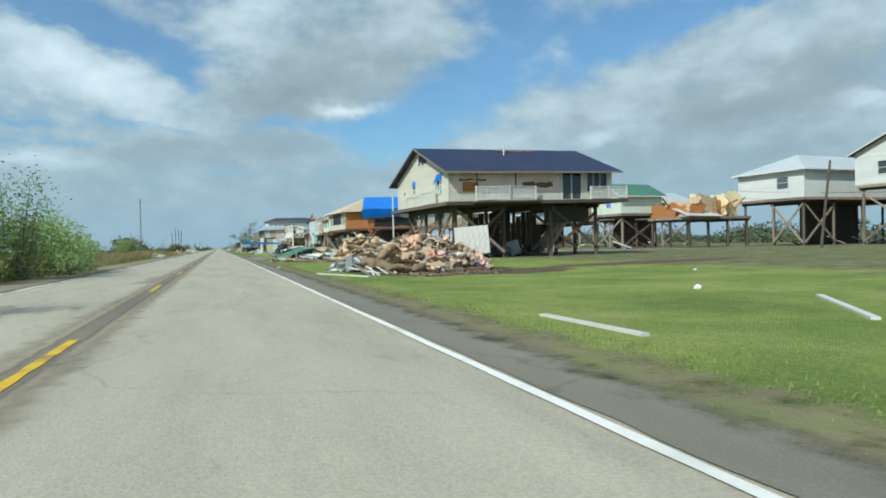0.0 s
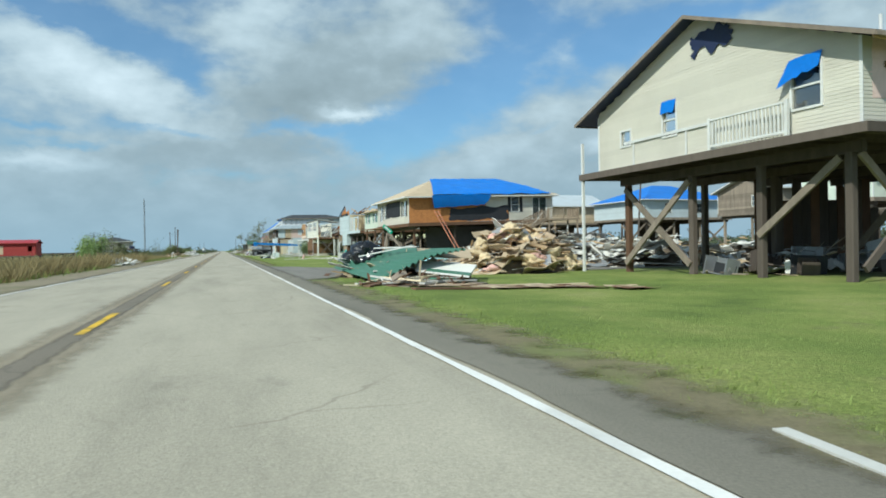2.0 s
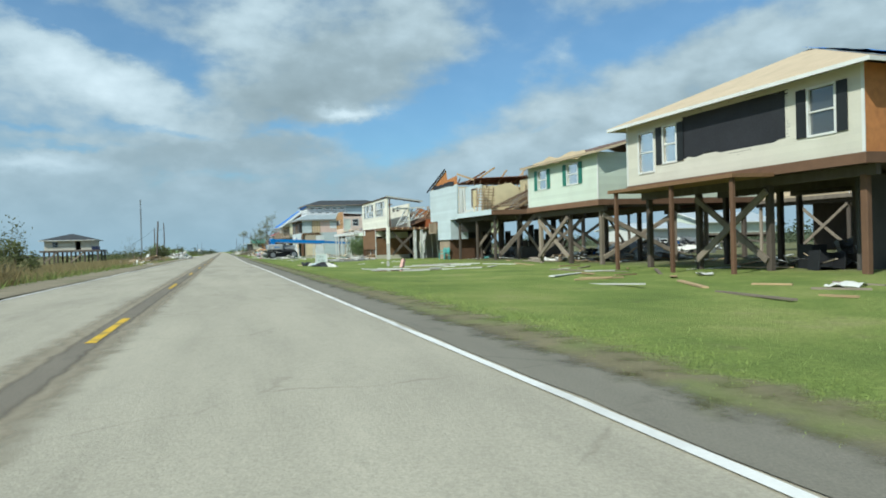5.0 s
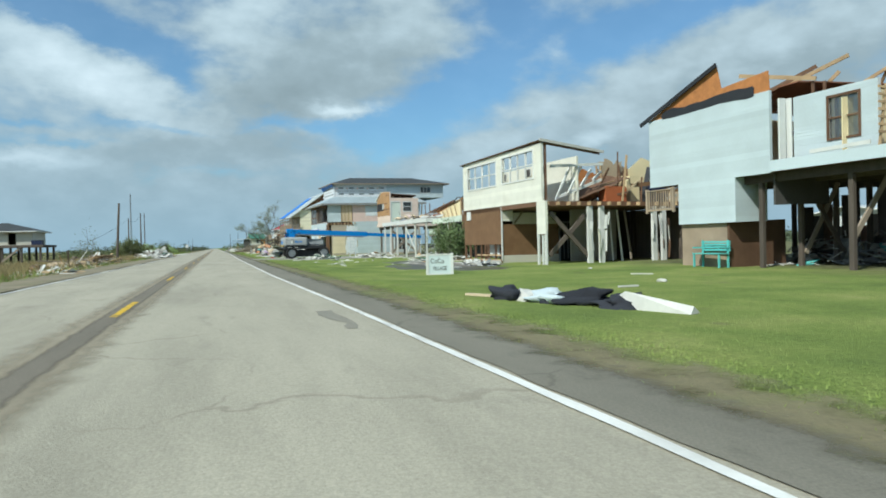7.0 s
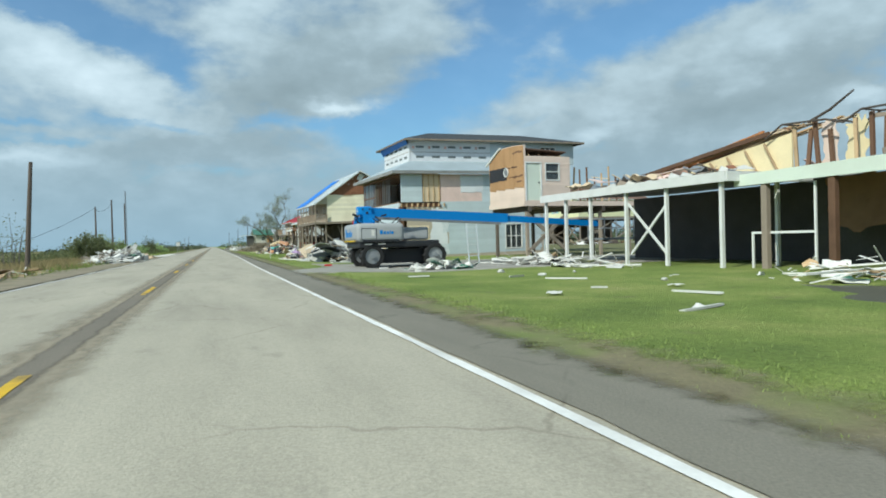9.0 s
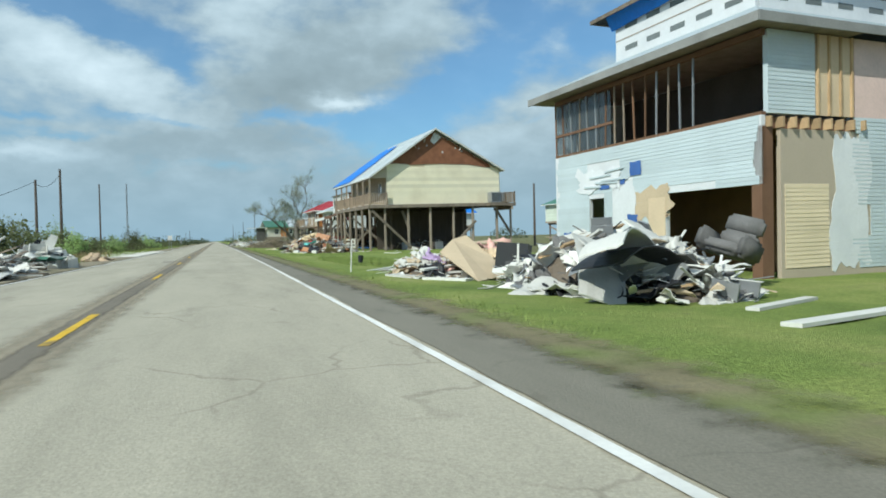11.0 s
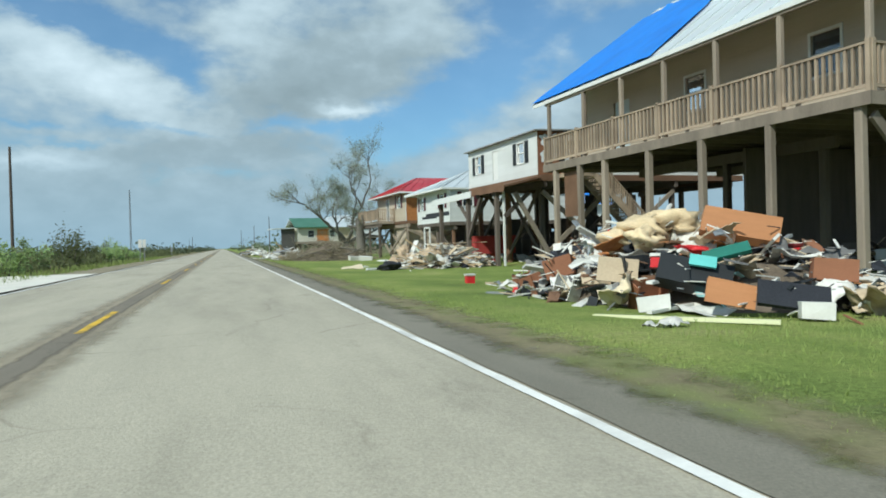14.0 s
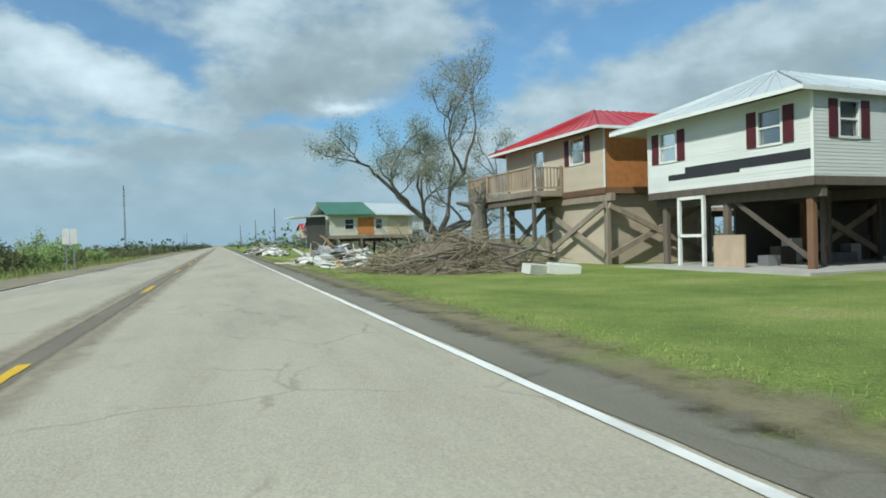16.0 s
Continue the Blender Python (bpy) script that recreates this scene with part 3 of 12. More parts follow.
def build_ground():
    def cuts(spans):
        out = []
        for a, b, n in spans:
            out += [a + (b - a) * i / n for i in range(n)]
        return out + [spans[-1][1]]

    xs = cuts([(-2500, -200, 6), (-200, -40, 8), (-40, -3.4, 36), (-3.4, 3.6, 4), (3.6, 40, 72), (40, 200, 10), (200, 2500, 6)])
    ys = cuts([(-400, -20, 6), (-20, 340, 480), (340, 800, 24), (800, 4500, 8)])
    g = Geo()
    g.v = [(x, y, ground_height(x, y) - (0.05 if abs(x) < 3.7 else 0)) for y in ys for x in xs]
    n = len(xs)
    g.f = [(j * n + i, j * n + i + 1, (j + 1) * n + i + 1, (j + 1) * n + i) for j in range(len(ys) - 1) for i in range(n - 1)]
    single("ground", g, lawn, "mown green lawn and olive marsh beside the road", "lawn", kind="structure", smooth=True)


build_ground()

CENTRE, EDGE, LEFT = -1.64, 1.96, -5.15
g = Geo()
g.sheet(lambda s, t: (-5.45 + s * 7.75, -60 + t * 1600, 0.012 + 0.0 * s), 6, 200, 0.12)
single("road", g, asphalt, "pale worn two-lane asphalt road", "road", kind="structure")


def edge_shift(y):
    """How far the painted edge wanders from a straight line."""
    return float(np.interp(y, [-40, 60, 110, 125, 138, 178, 205, 238, 300], [-0.04, 0.0, -0.03, -0.08, -0.24, -0.23, -0.02, 0.08, 0.02]))


def ragged_strip(name, x0, x1, y0, y1, z, mat, label, wob0=0.0, wob1=0.0, step=0.4, f=0.9, category="road", shift=None):
    """A long strip along the road with uneven edges."""
    n = max(2, int((y1 - y0) / step))
    g = Geo()
    for i in range(n + 1):
        y = y0 + (y1 - y0) * i / n
        a = x0 + wob0 * noise.noise((y * f, x0, 1)) + wob0 * 0.5 * noise.noise((y * f * 4, x0, 7)) + wob0 * 0.35 * noise.noise((y * f * 13, x0, 3))
        b = x1 + wob1 * noise.noise((y * f, x1, 4)) + wob1 * 0.5 * noise.noise((y * f * 4, x1, 2)) + wob1 * 0.35 * noise.noise((y * f * 13, x1, 5))
        k = shift(y) if shift else 0.0
        m = 4 if b - a > 2 and x0 > 0 else 1
        g.v += [(x, y, max(z - 0.0, ground_height(x, y) + z * 0.5) if m == 1 else ground_height(x, y) + z) for x in [a + k + (b - a) * q / m for q in range(m + 1)]]
    g.f = [(i * (m + 1) + q, i * (m + 1) + q + 1, (i + 1) * (m + 1) + q + 1, (i + 1) * (m + 1) + q) for i in range(n) for q in range(m)]
    return single(name, g, mat, label, category, kind="structure")


asphalt_soot = asphalt_material("stained asphalt beside the seam", (0.33, 0.285, 0.21), 0.5, 11)
feathered(asphalt_soot, CENTRE - 0.05, 0.10, 0.45, 0.5)
feathered(asphalt_seam, CENTRE - 0.03, 0.08, 0.12, 0.2)
feathered(soil_dry, 2.95, 0.0, 0.75, 1.7)
feathered(asphalt_dark, 2.1, 0.32, 0.45, 0.9)
for y0, y1 in ((-40, 56), (78, 700)):
    ragged_strip("soil_edge", 2.1, 4.9, y0, y1, 0.016, soil_dry, "dry soil and dead grass beside the shoulder", 0.05, 0.3, f=0.45, category="verge", shift=edge_shift)
ragged_strip("shoulder", 2.05, 3.3, -40, 700, 0.022, asphalt_dark, "dark ragged asphalt shoulder at the lawn's edge", 0.06, 0.1, f=0.35, shift=edge_shift)
ragged_strip("tar_stain", CENTRE - 0.75, CENTRE + 0.65, -40, 700, 0.0185, asphalt_soot, "faint dark stain along the road's middle", 0.12, 0.11, step=0.25, f=1.4)
ragged_strip("tar_seam", CENTRE - 0.40, CENTRE + 0.34, -40, 700, 0.0205, asphalt_seam, "dark tar seam along the road's middle", 0.07, 0.06)
ragged_strip("edge_line", EDGE - 0.045, EDGE + 0.045, -40, 700, 0.023, line_white, "worn white line along the road's edge", 0.015, 0.015, category="road line", shift=edge_shift)
ragged_strip("edge_line", LEFT - 0.05, LEFT + 0.05, -40, 700, 0.024, line_white, "worn white line along the road's edge", 0.015, 0.015, category="road line")
# dark patches in the far lane and at the shoulder
for x0, x1, y0, y1 in ((-2.5, -1.9, 24, 29), (1.35, 1.6, 122.0, 124.4), (-2.6, -1.9, 213, 216.5)):
    ragged_strip("road_patch", x0, x1, y0, y1, 0.0165, asphalt_patch, "dark ragged patch on the road", 0.25, 0.15, step=0.3, f=0.8)
ragged_strip("verge", -7.4, -5.3, -40, 700, 0.012, soil_verge, "brownish gravelly verge beside the marsh", 0.5, 0.2, f=0.3, category="verge")

# yellow dashes, one about every twelve metres
for i in range(-1, 56):
    y = (float(np.interp(i, [0, 1, 4, 9, 10, 11, 14, 15, 20, 22], [9.0, 21.0, 56.2, 114.8, 126.6, 138.6, 176.0, 187.2, 247.5, 272.0])) if 0 <= i <= 22 else 9.0 + 11.95 * i) - 1.5
    g = Geo()
    n = 10
    for k in range(n + 1):
        yy = y + 3.0 * k / n
        w = 0.055 + 0.02 * noise.noise((yy * 4, i, 0))
        g.v += [(CENTRE - w, yy, 0.026), (CENTRE + w, yy, 0.026)]
    g.f = [(2 * k, 2 * k + 1, 2 * k + 3, 2 * k + 2) for k in range(n)]
    single("centre_dash", g, line_yellow, "worn yellow dash on the tar seam", "road line", group="yellow road dashes", kind="structure")

# the side street that joins from the lots
g = Geo()


def street(s, t):
    x = 2.3 + 57 * s ** 1.5
    flare = 6.0 * math.exp(-(x - 2.3) / 2.2)
    y0, y1 = 58.8 - flare * 0.6 + 0.06 * x + 0.25 * noise.noise((x, 1, 0)), 70.2 + flare * 1.1 + 0.06 * x + 0.25 * noise.noise((x, 9, 0))
    y = y0 + (y1 - y0) * t
    return (x, y, 0.021 if x < 3.6 else max(ground_height(x, y) + 0.03, 0.021 - 0.05 * (x - 3.6)))


g.sheet(street, 60, 20, 0.15)
single("side_street", g, asphalt_side, "grey asphalt side street with scattered scraps", "road", kind="structure")
g = Geo()


def drive(s, t):
    """From the road's edge inwards; beyond the mouth a strip of lawn lies between it and the road."""
    y = 169.6 + 11.6 * t + 0.35 * noise.noise((s * 9, t, 5)) * (t > 0.9)
    x0 = 2.5 + 2.2 * min(1.0, max(0.0, (y - 172.5) / 2.8)) + 0.25 * noise.noise((y * 0.9, 2, 0))
    x = x0 + (31 - x0) * s ** 1.6
    return (x, y, max(ground_height(x, y), -0.035 if x < 3.9 else -1) + 0.018 - (0.14 if t == 0.0 else 0.0))


g.sheet(drive, 44, 40, 0.15)
single("driveway", g, gravel_grey, "pale shell driveway under the boom lift", "driveway", kind="structure")

# ---- house parts ----


def west(u):
    """Wall coordinates (along, height, outwards) on a wall that faces the road."""
    return lambda a, z, d: (u - d, a, z)


def south(v):
    """Wall coordinates on a wall that faces back down the road."""
    return lambda a, z, d: (a, v - d, z)


def on(P, Q):
    return lambda a, z, d: P(*Q(a, z, d))


def minus(spans, lo, hi):
    out = []
    for a, b in spans:
        if hi <= a or lo >= b:
            out.append((a, b))
        else:
            if lo - a > 0.03:
                out.append((a, lo))
            if b - hi > 0.03:
                out.append((hi, b))
    return out


def wall_core(house, P, Q, a0, a1, z0, z1, holes=(), mat=None, thick=0.12, name="wall", label="", top=None):
    """A wall with openings through it. top(a): its upper edge where it is a gable."""
    acut = sorted({a0, a1, *[min(max(h[i], a0), a1) for h in holes for i in (0, 1)]})
    zcut = sorted({z0, z1, *[min(max(h[i], z0), z1) for h in holes for i in (2, 3)]})
    g = Geo()
    for a, b in zip(acut, acut[1:]):
        for c, d in zip(zcut, zcut[1:]):
            if any(h[0] < (a + b) / 2 < h[1] and h[2] < (c + d) / 2 < h[3] for h in holes):
                continue
            g.box(a, b, c, d, -thick, 0.0)
    if top:
        n = 12
        for i in range(n):
            a, b = a0 + (a1 - a0) * i / n, a0 + (a1 - a0) * (i + 1) / n
            g.add([(a, z1, -thick), (b, z1, -thick), (b, top(b), -thick), (a, top(a), -thick), (a, z1, 0), (b, z1, 0), (b, top(b), 0), (a, top(a), 0)],
                  [(0, 1, 2, 3), (4, 7, 6, 5), (0, 4, 5, 1), (1, 5, 6, 2), (2, 6, 7, 3), (3, 7, 4, 0)])
    place = on(P, Q)
    return part(name, g, mat, house, label, place)


def siding(wall, P, Q, a0, a1, z0, z1, mat, holes=(), row=0.2, span=None, ragged=0.0, rng=None, lip=0.015):
    """Lap boards, each a piece of its own, on a wall."""
    place = on(P, Q)
    n = max(1, round((z1 - z0) / row))
    row = (z1 - z0) / n
    for i in range(n):
        b, t = z0 + i * row, z0 + (i + 1) * row
        lo, hi = (a0, a1) if span is None else span((b + t) / 2)
        if hi - lo < 0.05:
            continue
        spans = [(lo, hi)]
        for h in holes:
            if h[2] < t - 0.03 and h[3] > b + 0.03:
                spans = minus(spans, h[0], h[1])
        for s, e in spans:
            if ragged and rng:
                e -= rng.random() * ragged * (e == hi)
                s += rng.random() * ragged * (s == lo)
            g = Geo()
            m = (b + t) / 2
            for c, d in ((b, m), (m, t)):
                sag = 0.012 * noise.noise((s * 3, c * 5, e))
                g.add([(s, c, 0.001), (e, c, 0.001), (e, c, lip + sag), (s, c, lip), (s, d, 0.001), (e, d, 0.001), (e, d, 0.007), (s, d, 0.007)],
                      [(0, 3, 2, 1), (4, 5, 6, 7), (3, 7, 6, 2), (0, 4, 7, 3), (1, 2, 6, 5)])
            part("siding_board", g, mat, wall, place=place)


def window(house, P, Q, a0, a1, z0, z1, frame_mat=None, cols=1, rows=2, shutters=None, pane=True, label="", broken=()):
    """A window in its opening: frame, bars, panes and, where there are some, shutters."""
    frame_mat = frame_mat or trim_white
    place = on(P, Q)
    w = 0.07
    g = Geo()
    for a, b, c, d in ((a0 - w, a1 + w, z0 - w, z0), (a0 - w, a1 + w, z1, z1 + w), (a0 - w, a0, z0, z1), (a1, a1 + w, z0, z1)):
        g.box(a, b, c, d, -0.1, 0.045)
    win = part("window", g, frame_mat, house, label, place)
    g = Geo()
    for i in range(1, cols):
        a = a0 + (a1 - a0) * i / cols
        g.box(a - 0.03, a + 0.03, z0, z1, -0.07, 0.0)
    for j in range(1, rows):
        z = z0 + (z1 - z0) * j / rows
        g.box(a0, a1, z - 0.025, z + 0.025, -0.065, 0.006)
    if g.v:
        part("sash", g, frame_mat, win, place=place)
    if pane:
        for i in range(cols):
            for j in range(rows):
                if (i, j) in broken:
                    continue
                g = Geo()
                g.box(a0 + (a1 - a0) * i / cols, a0 + (a1 - a0) * (i + 1) / cols, z0 + (z1 - z0) * j / rows, z0 + (z1 - z0) * (j + 1) / rows, -0.055, -0.049)
                ob = part("pane", g, glass, win, place=place)
                ob.visible_shadow = False
    if shutters:
        for a in (a0 - w - 0.36, a1 + w + 0.02):
            g = Geo()
            g.box(a, a + 0.34, z0 - 0.05, z1 + 0.05, 0.026, 0.05)
            sh = part("shutter", g, shutters, win, place=place)
    return win


def post(house, P, u, v, z0, z1, w=0.28, mat=None, lean=(0, 0), label=""):
    g = Geo()
    a, b = P(u, v, z0), P(u + lean[0], v + lean[1], z1)
    h = w / 2
    c = [(-h * 0.75, -h), (h * 0.75, -h), (h, -h * 0.75), (h, h * 0.75), (h * 0.75, h), (-h * 0.75, h), (-h, h * 0.75), (-h, -h * 0.75)]
    g.add([(a[0] + x, a[1] + y, a[2]) for x, y in c] + [(b[0] + x, b[1] + y, b[2]) for x, y in c],
          [tuple(range(7, -1, -1)), tuple(range(8, 16))] + [(i, (i + 1) % 8, 8 + (i + 1) % 8, 8 + i) for i in range(8)])
    return part("post", g, mat or wood_dark, house, label)


def brace(house, P, a, b, w=0.09, h=0.22, mat=None, name="brace"):
    a, b = Vector(P(*a)), Vector(P(*b))
    d = (b - a).normalized()
    side = d.cross(Vector((0, 0, 1)))
    side = side.normalized() if side.length > 0.01 else Vector((1, 0, 0))
    g = Geo()
    g.beam(a, b, w, h, up=side.cross(d))
    return part(name, g, mat or wood_grey, house)


def platform(house, P, u0, u1, v0, v1, z, thick=0.36, mat=None, edge=None, joists=True, label="timber floor platform"):
    """A floor: deck, rim boards and the joists under it. z is the top."""
    g = Geo()
    g.box(u0 + 0.05, u1 - 0.05, v0 + 0.05, v1 - 0.05, z - 0.08, z)
    deck = part("floor_deck", g, mat or wood_dark, house, label, P)
    for u, v, a, b in ((u0, u0 + 0.05, v0, v1), (u1 - 0.05, u1, v0, v1)):
        g = Geo()
        g.box(u, v, a, b, z - thick, z - 0.003)
        part("rim_board", g, edge or wood_grey, deck, place=P)
    for v, w in ((v0, v0 + 0.05), (v1 - 0.05, v1)):
        g = Geo()
        g.box(u0 + 0.051, u1 - 0.051, v, w, z - thick, z - 0.003)
        part("rim_board", g, edge or wood_grey, deck, place=P)
    if joists:
        n = int((v1 - v0) / 0.6)
        for i in range(1, n):
            v = v0 + (v1 - v0) * i / n
            g = Geo()
            g.box(u0 + 0.06, u1 - 0.06, v - 0.03, v + 0.03, z - thick + 0.06, z - 0.081)
            part("joist", g, wood_dark, deck, place=P)
    return deck


def stilts(house, P, us, vs, z1, z0=GROUND - 0.3, w=0.28, mat=None, beams=True, cross=(), rng=None, mats=None):
    """Rows of posts with the beams that they carry; cross: pairs of grid steps that are braced crosswise."""
    for i, u in enumerate(us):
        for j, v in enumerate(vs):
            m = mat or (rng.choice(mats) if mats else wood_dark)
            post(house, P, u, v, z0, z1 - 0.3, w * 0.8, m)
    if beams:
        for u in us:
            g = Geo()
            g.box(u - 0.1, u + 0.1, vs[0] - 0.4, vs[-1] + 0.4, z1 - 0.33, z1 - 0.02)
            part("beam", g, mat or wood_dark, house, place=P)
    for (u, v), (s, t) in cross:
        d = 0.16 if u == s else 0.0
        e = 0.0 if u == s else 0.16
        brace(house, P, (u - d, v - e, z0 + 0.6), (s - d, t - e, z1 - 0.5))
        brace(house, P, (u - d - 0.09, v - e - 0.09, z1 - 0.5), (s - d - 0.09, t - e - 0.09, z0 + 0.6))


def plate(house, P, pts, thick, mat, name="roof", label="", way=(0, 0, -1)):
    g = Geo()
    g.slab(pts, thick, way)
    return part(name, g, mat, house, label, P)


def ribs(roof, P, a, b, c, d, n, mat, h=0.035, w=0.05):
    """Standing ribs on a metal roof sheet, from the edge a-b up to the edge d-c."""
    a, b, c, d = map(Vector, (a, b, c, d))
    for i in range(n + 1):
        s = i / n
        lo, hi = a.lerp(b, s), d.lerp(c, s)
        if (hi - lo).length < 0.3:
            continue
        g = Geo()
        g.beam(lo + Vector((0, 0, h / 2)), hi + Vector((0, 0, h / 2)), w, h)
        part("rib", g, mat, roof, place=P)


def gable_roof(house, P, u0, u1, v0, v1, ze, zr, axis, mat, thick=0.09, fascia=None, label="", under=None, metal=0, ridge_at=None):
    """Two roof slopes. axis 'u': the ridge runs along u."""
    if axis == "u":
        m = ridge_at if ridge_at is not None else (v0 + v1) / 2
        zs, zn = ze if isinstance(ze, tuple) else (ze, ze)
        quads = [[(u0, v0, zs), (u1, v0, zs), (u1, m, zr), (u0, m, zr)], [(u1, v1, zn), (u0, v1, zn), (u0, m, zr), (u1, m, zr)]]
    else:
        m = ridge_at if ridge_at is not None else (u0 + u1) / 2
        zs, zn = ze if isinstance(ze, tuple) else (ze, ze)
        quads = [[(u0, v1, zs), (u0, v0, zs), (m, v0, zr), (m, v1, zr)], [(u1, v0, zn), (u1, v1, zn), (m, v1, zr), (m, v0, zr)]]
    made = []
    for q in quads:
        r = plate(house, P, q, thick, mat, "roof_slope", label)
        if metal:
            ribs(r, P, q[0], q[1], q[2], q[3], metal, mat)
        g = Geo()
        g.beam(Vector(q[0]) - Vector((0, 0, thick * 0.8)), Vector(q[1]) - Vector((0, 0, thick * 0.7)), 0.04, 0.12)
        part("fascia", g, fascia or trim_white, r, place=P)
        for a, b in ((q[1], q[2]), (q[0], q[3])):
            g = Geo()
            g.beam(Vector(a) - Vector((0, 0, thick * 0.8)), Vector(b) - Vector((0, 0, thick * 0.7)), 0.05, 0.12)
            part("rake_board", g, fascia or trim_white, r, place=P)
        made.append(r)
    return made


def hip_roof(house, P, u0, u1, v0, v1, ze, zr, r0, r1, mat, axis="u", thick=0.09, fascia=None, label="", metal=0):
    """Four roof slopes; the ridge runs from r0 to r1 along the axis."""
    if axis == "u":
        m = (v0 + v1) / 2
        A, B = (r0, m, zr), (r1, m, zr)
        quads = [[(u0, v0, ze), (u1, v0, ze), B, A], [(u1, v1, ze), (u0, v1, ze), A, B], [(u0, v1, ze), (u0, v0, ze), A], [(u1, v0, ze), (u1, v1, ze), B]]
    else:
        m = (u0 + u1) / 2
        A, B = (m, r0, zr), (m, r1, zr)
        quads = [[(u0, v1, ze), (u0, v0, ze), A, B], [(u1, v0, ze), (u1, v1, ze), B, A], [(u0, v0, ze), (u1, v0, ze), A], [(u1, v1, ze), (u0, v1, ze), B]]
    made = []
    for q in quads:
        r = plate(house, P, q, thick, mat, "roof_slope", label)
        if metal:
            ribs(r, P, q[0], q[1], q[2], q[-1], metal, mat)
        g = Geo()
        g.beam(Vector(q[0]) - Vector((0, 0, thick * 0.8)), Vector(q[1]) - Vector((0, 0, thick * 0.7)), 0.04, 0.12)
        part("fascia", g, fascia or trim_white, r, place=P)
        made.append(r)
    return made


def railing(house, P, a, b, mat, h=1.0, step=0.16, bar=0.045, posts=2.0, name="railing"):
    """Posts, two rails and balusters from a to b, which lie on the deck."""
    a, b = Vector(a), Vector(b)
    n = max(1, round((b - a).length / posts))
    g = Geo()
    g.beam(a + Vector((0, 0, h)), b + Vector((0, 0, h)), 0.10, 0.05)
    top = part(name, g, mat, house, place=P)
    g = Geo()
    g.beam(a + Vector((0, 0, 0.12)), b + Vector((0, 0, 0.12)), 0.05, 0.08)
    part("bottom_rail", g, mat, top, place=P)
    for i in range(n + 1):
        p = a.lerp(b, i / n)
        g = Geo()
        g.box(p.x - 0.05, p.x + 0.05, p.y - 0.05, p.y + 0.05, p.z, p.z + h + 0.08)
        part("rail_post", g, mat, top, place=P)
    k = max(2, round((b - a).length / step))
    for i in range(1, k):
        p = a.lerp(b, i / k)
        g = Geo()
        g.box(p.x - bar / 2, p.x + bar / 2, p.y - bar / 2, p.y + bar / 2, p.z + 0.14, p.z + h - 0.02)
        part("baluster", g, mat, top, place=P)
    return top


def stairs(house, P, top, bottom, width, mat, side, rails=True):
    """An open timber stair from the point top to the point bottom; side: the way across it."""
    top, bottom, side = Vector(top), Vector(bottom), Vector(side)
    g = Geo()
    g.beam(top, bottom, 0.06, 0.28)
    st = part("stair_stringer", g, mat, house, place=P)
    g = Geo()
    g.beam(top + side * width, bottom + side * width, 0.06, 0.28)
    part("stair_stringer", g, mat, house, place=P)
    n = max(3, round((top.z - bottom.z) / 0.19))
    for i in range(n):
        p = top.lerp(bottom, (i + 0.5) / n)
        run = (bottom - top) / n
        run.z = 0
        q = p + run * 1.1
        g = Geo()
        w = side * width
        g.slab([p + Vector((0, 0, 0.05)), p + w + Vector((0, 0, 0.05)), q + w + Vector((0, 0, 0.05)), q + Vector((0, 0, 0.05))], 0.04)
        part("stair_tread", g, mat, st, place=P)
    if rails:
        for k in (0, 1):
            railing(house, P, top + side * width * k, bottom + side * width * k, mat, 0.95, 0.17, 0.05, 1.6, "stair_rail")
    return st


def drape(house, P, rows, mat, label, nu=24, nv=14, amp=0.05, seed=0, name="tarpaulin"):
    """A tarpaulin over the outline rows (a list of left and right points from top to bottom), wrinkled."""
    def at(s, t):
        k = t * (len(rows) - 1)
        i = min(int(k), len(rows) - 2)
        w = k - i
        lo, hi = (Vector(rows[i][0]).lerp(Vector(rows[i + 1][0]), w), Vector(rows[i][1]).lerp(Vector(rows[i + 1][1]), w))
        p = lo.lerp(hi, s)
        q = amp * (noise.noise((s * 7 + seed, t * 5, seed)) + 0.6 * noise.noise((s * 22, t * 9, seed + 4)))
        e = 0.12 * noise.noise((s * 9, seed, 3)) * (t > 0.97)
        return tuple(p + Vector((q * 0.3, -abs(q) * 0.5, abs(q) + 0.03 + e)))
    g = Geo()
    g.sheet(at, nu, nv)
    return part(name, g, mat, house, label, P, smooth=True)


def ragged_panel(house, P, Q, a0, a1, z0, z1, mat, d, seed, name="panel", label="", amp=0.15, n=14, sides=(1, 1, 1, 1)):
    """A thin sheet on a wall whose edges are torn. sides: how torn the bottom, right, top and left edges are."""
    pts = []
    for i in range(n):
        s = i / n
        pts.append((a0 + (a1 - a0) * s, z0 + amp * sides[0] * noise.noise((s * 6, seed, 0.5))))
    for i in range(n):
        s = i / n
        pts.append((a1 + amp * sides[1] * noise.noise((s * 6, seed, 3.5)), z0 + (z1 - z0) * s))
    for i in range(n):
        s = i / n
        pts.append((a1 - (a1 - a0) * s, z1 + amp * sides[2] * noise.noise((s * 6, seed, 7.5))))
    for i in range(n):
        s = i / n
        pts.append((a0 + amp * sides[3] * noise.noise((s * 6, seed, 9.5)), z1 - (z1 - z0) * s))
    g = Geo()
    k = len(pts)
    g.add([(a, z, d) for a, z in pts] + [(a, z, d - 0.008) for a, z in pts], [tuple(range(k)), tuple(range(2 * k - 1, k - 1, -1))] + [(i, k + i, k + (i + 1) % k, (i + 1) % k) for i in range(k)])
    return part(name, g, mat, house, label, on(P, Q))


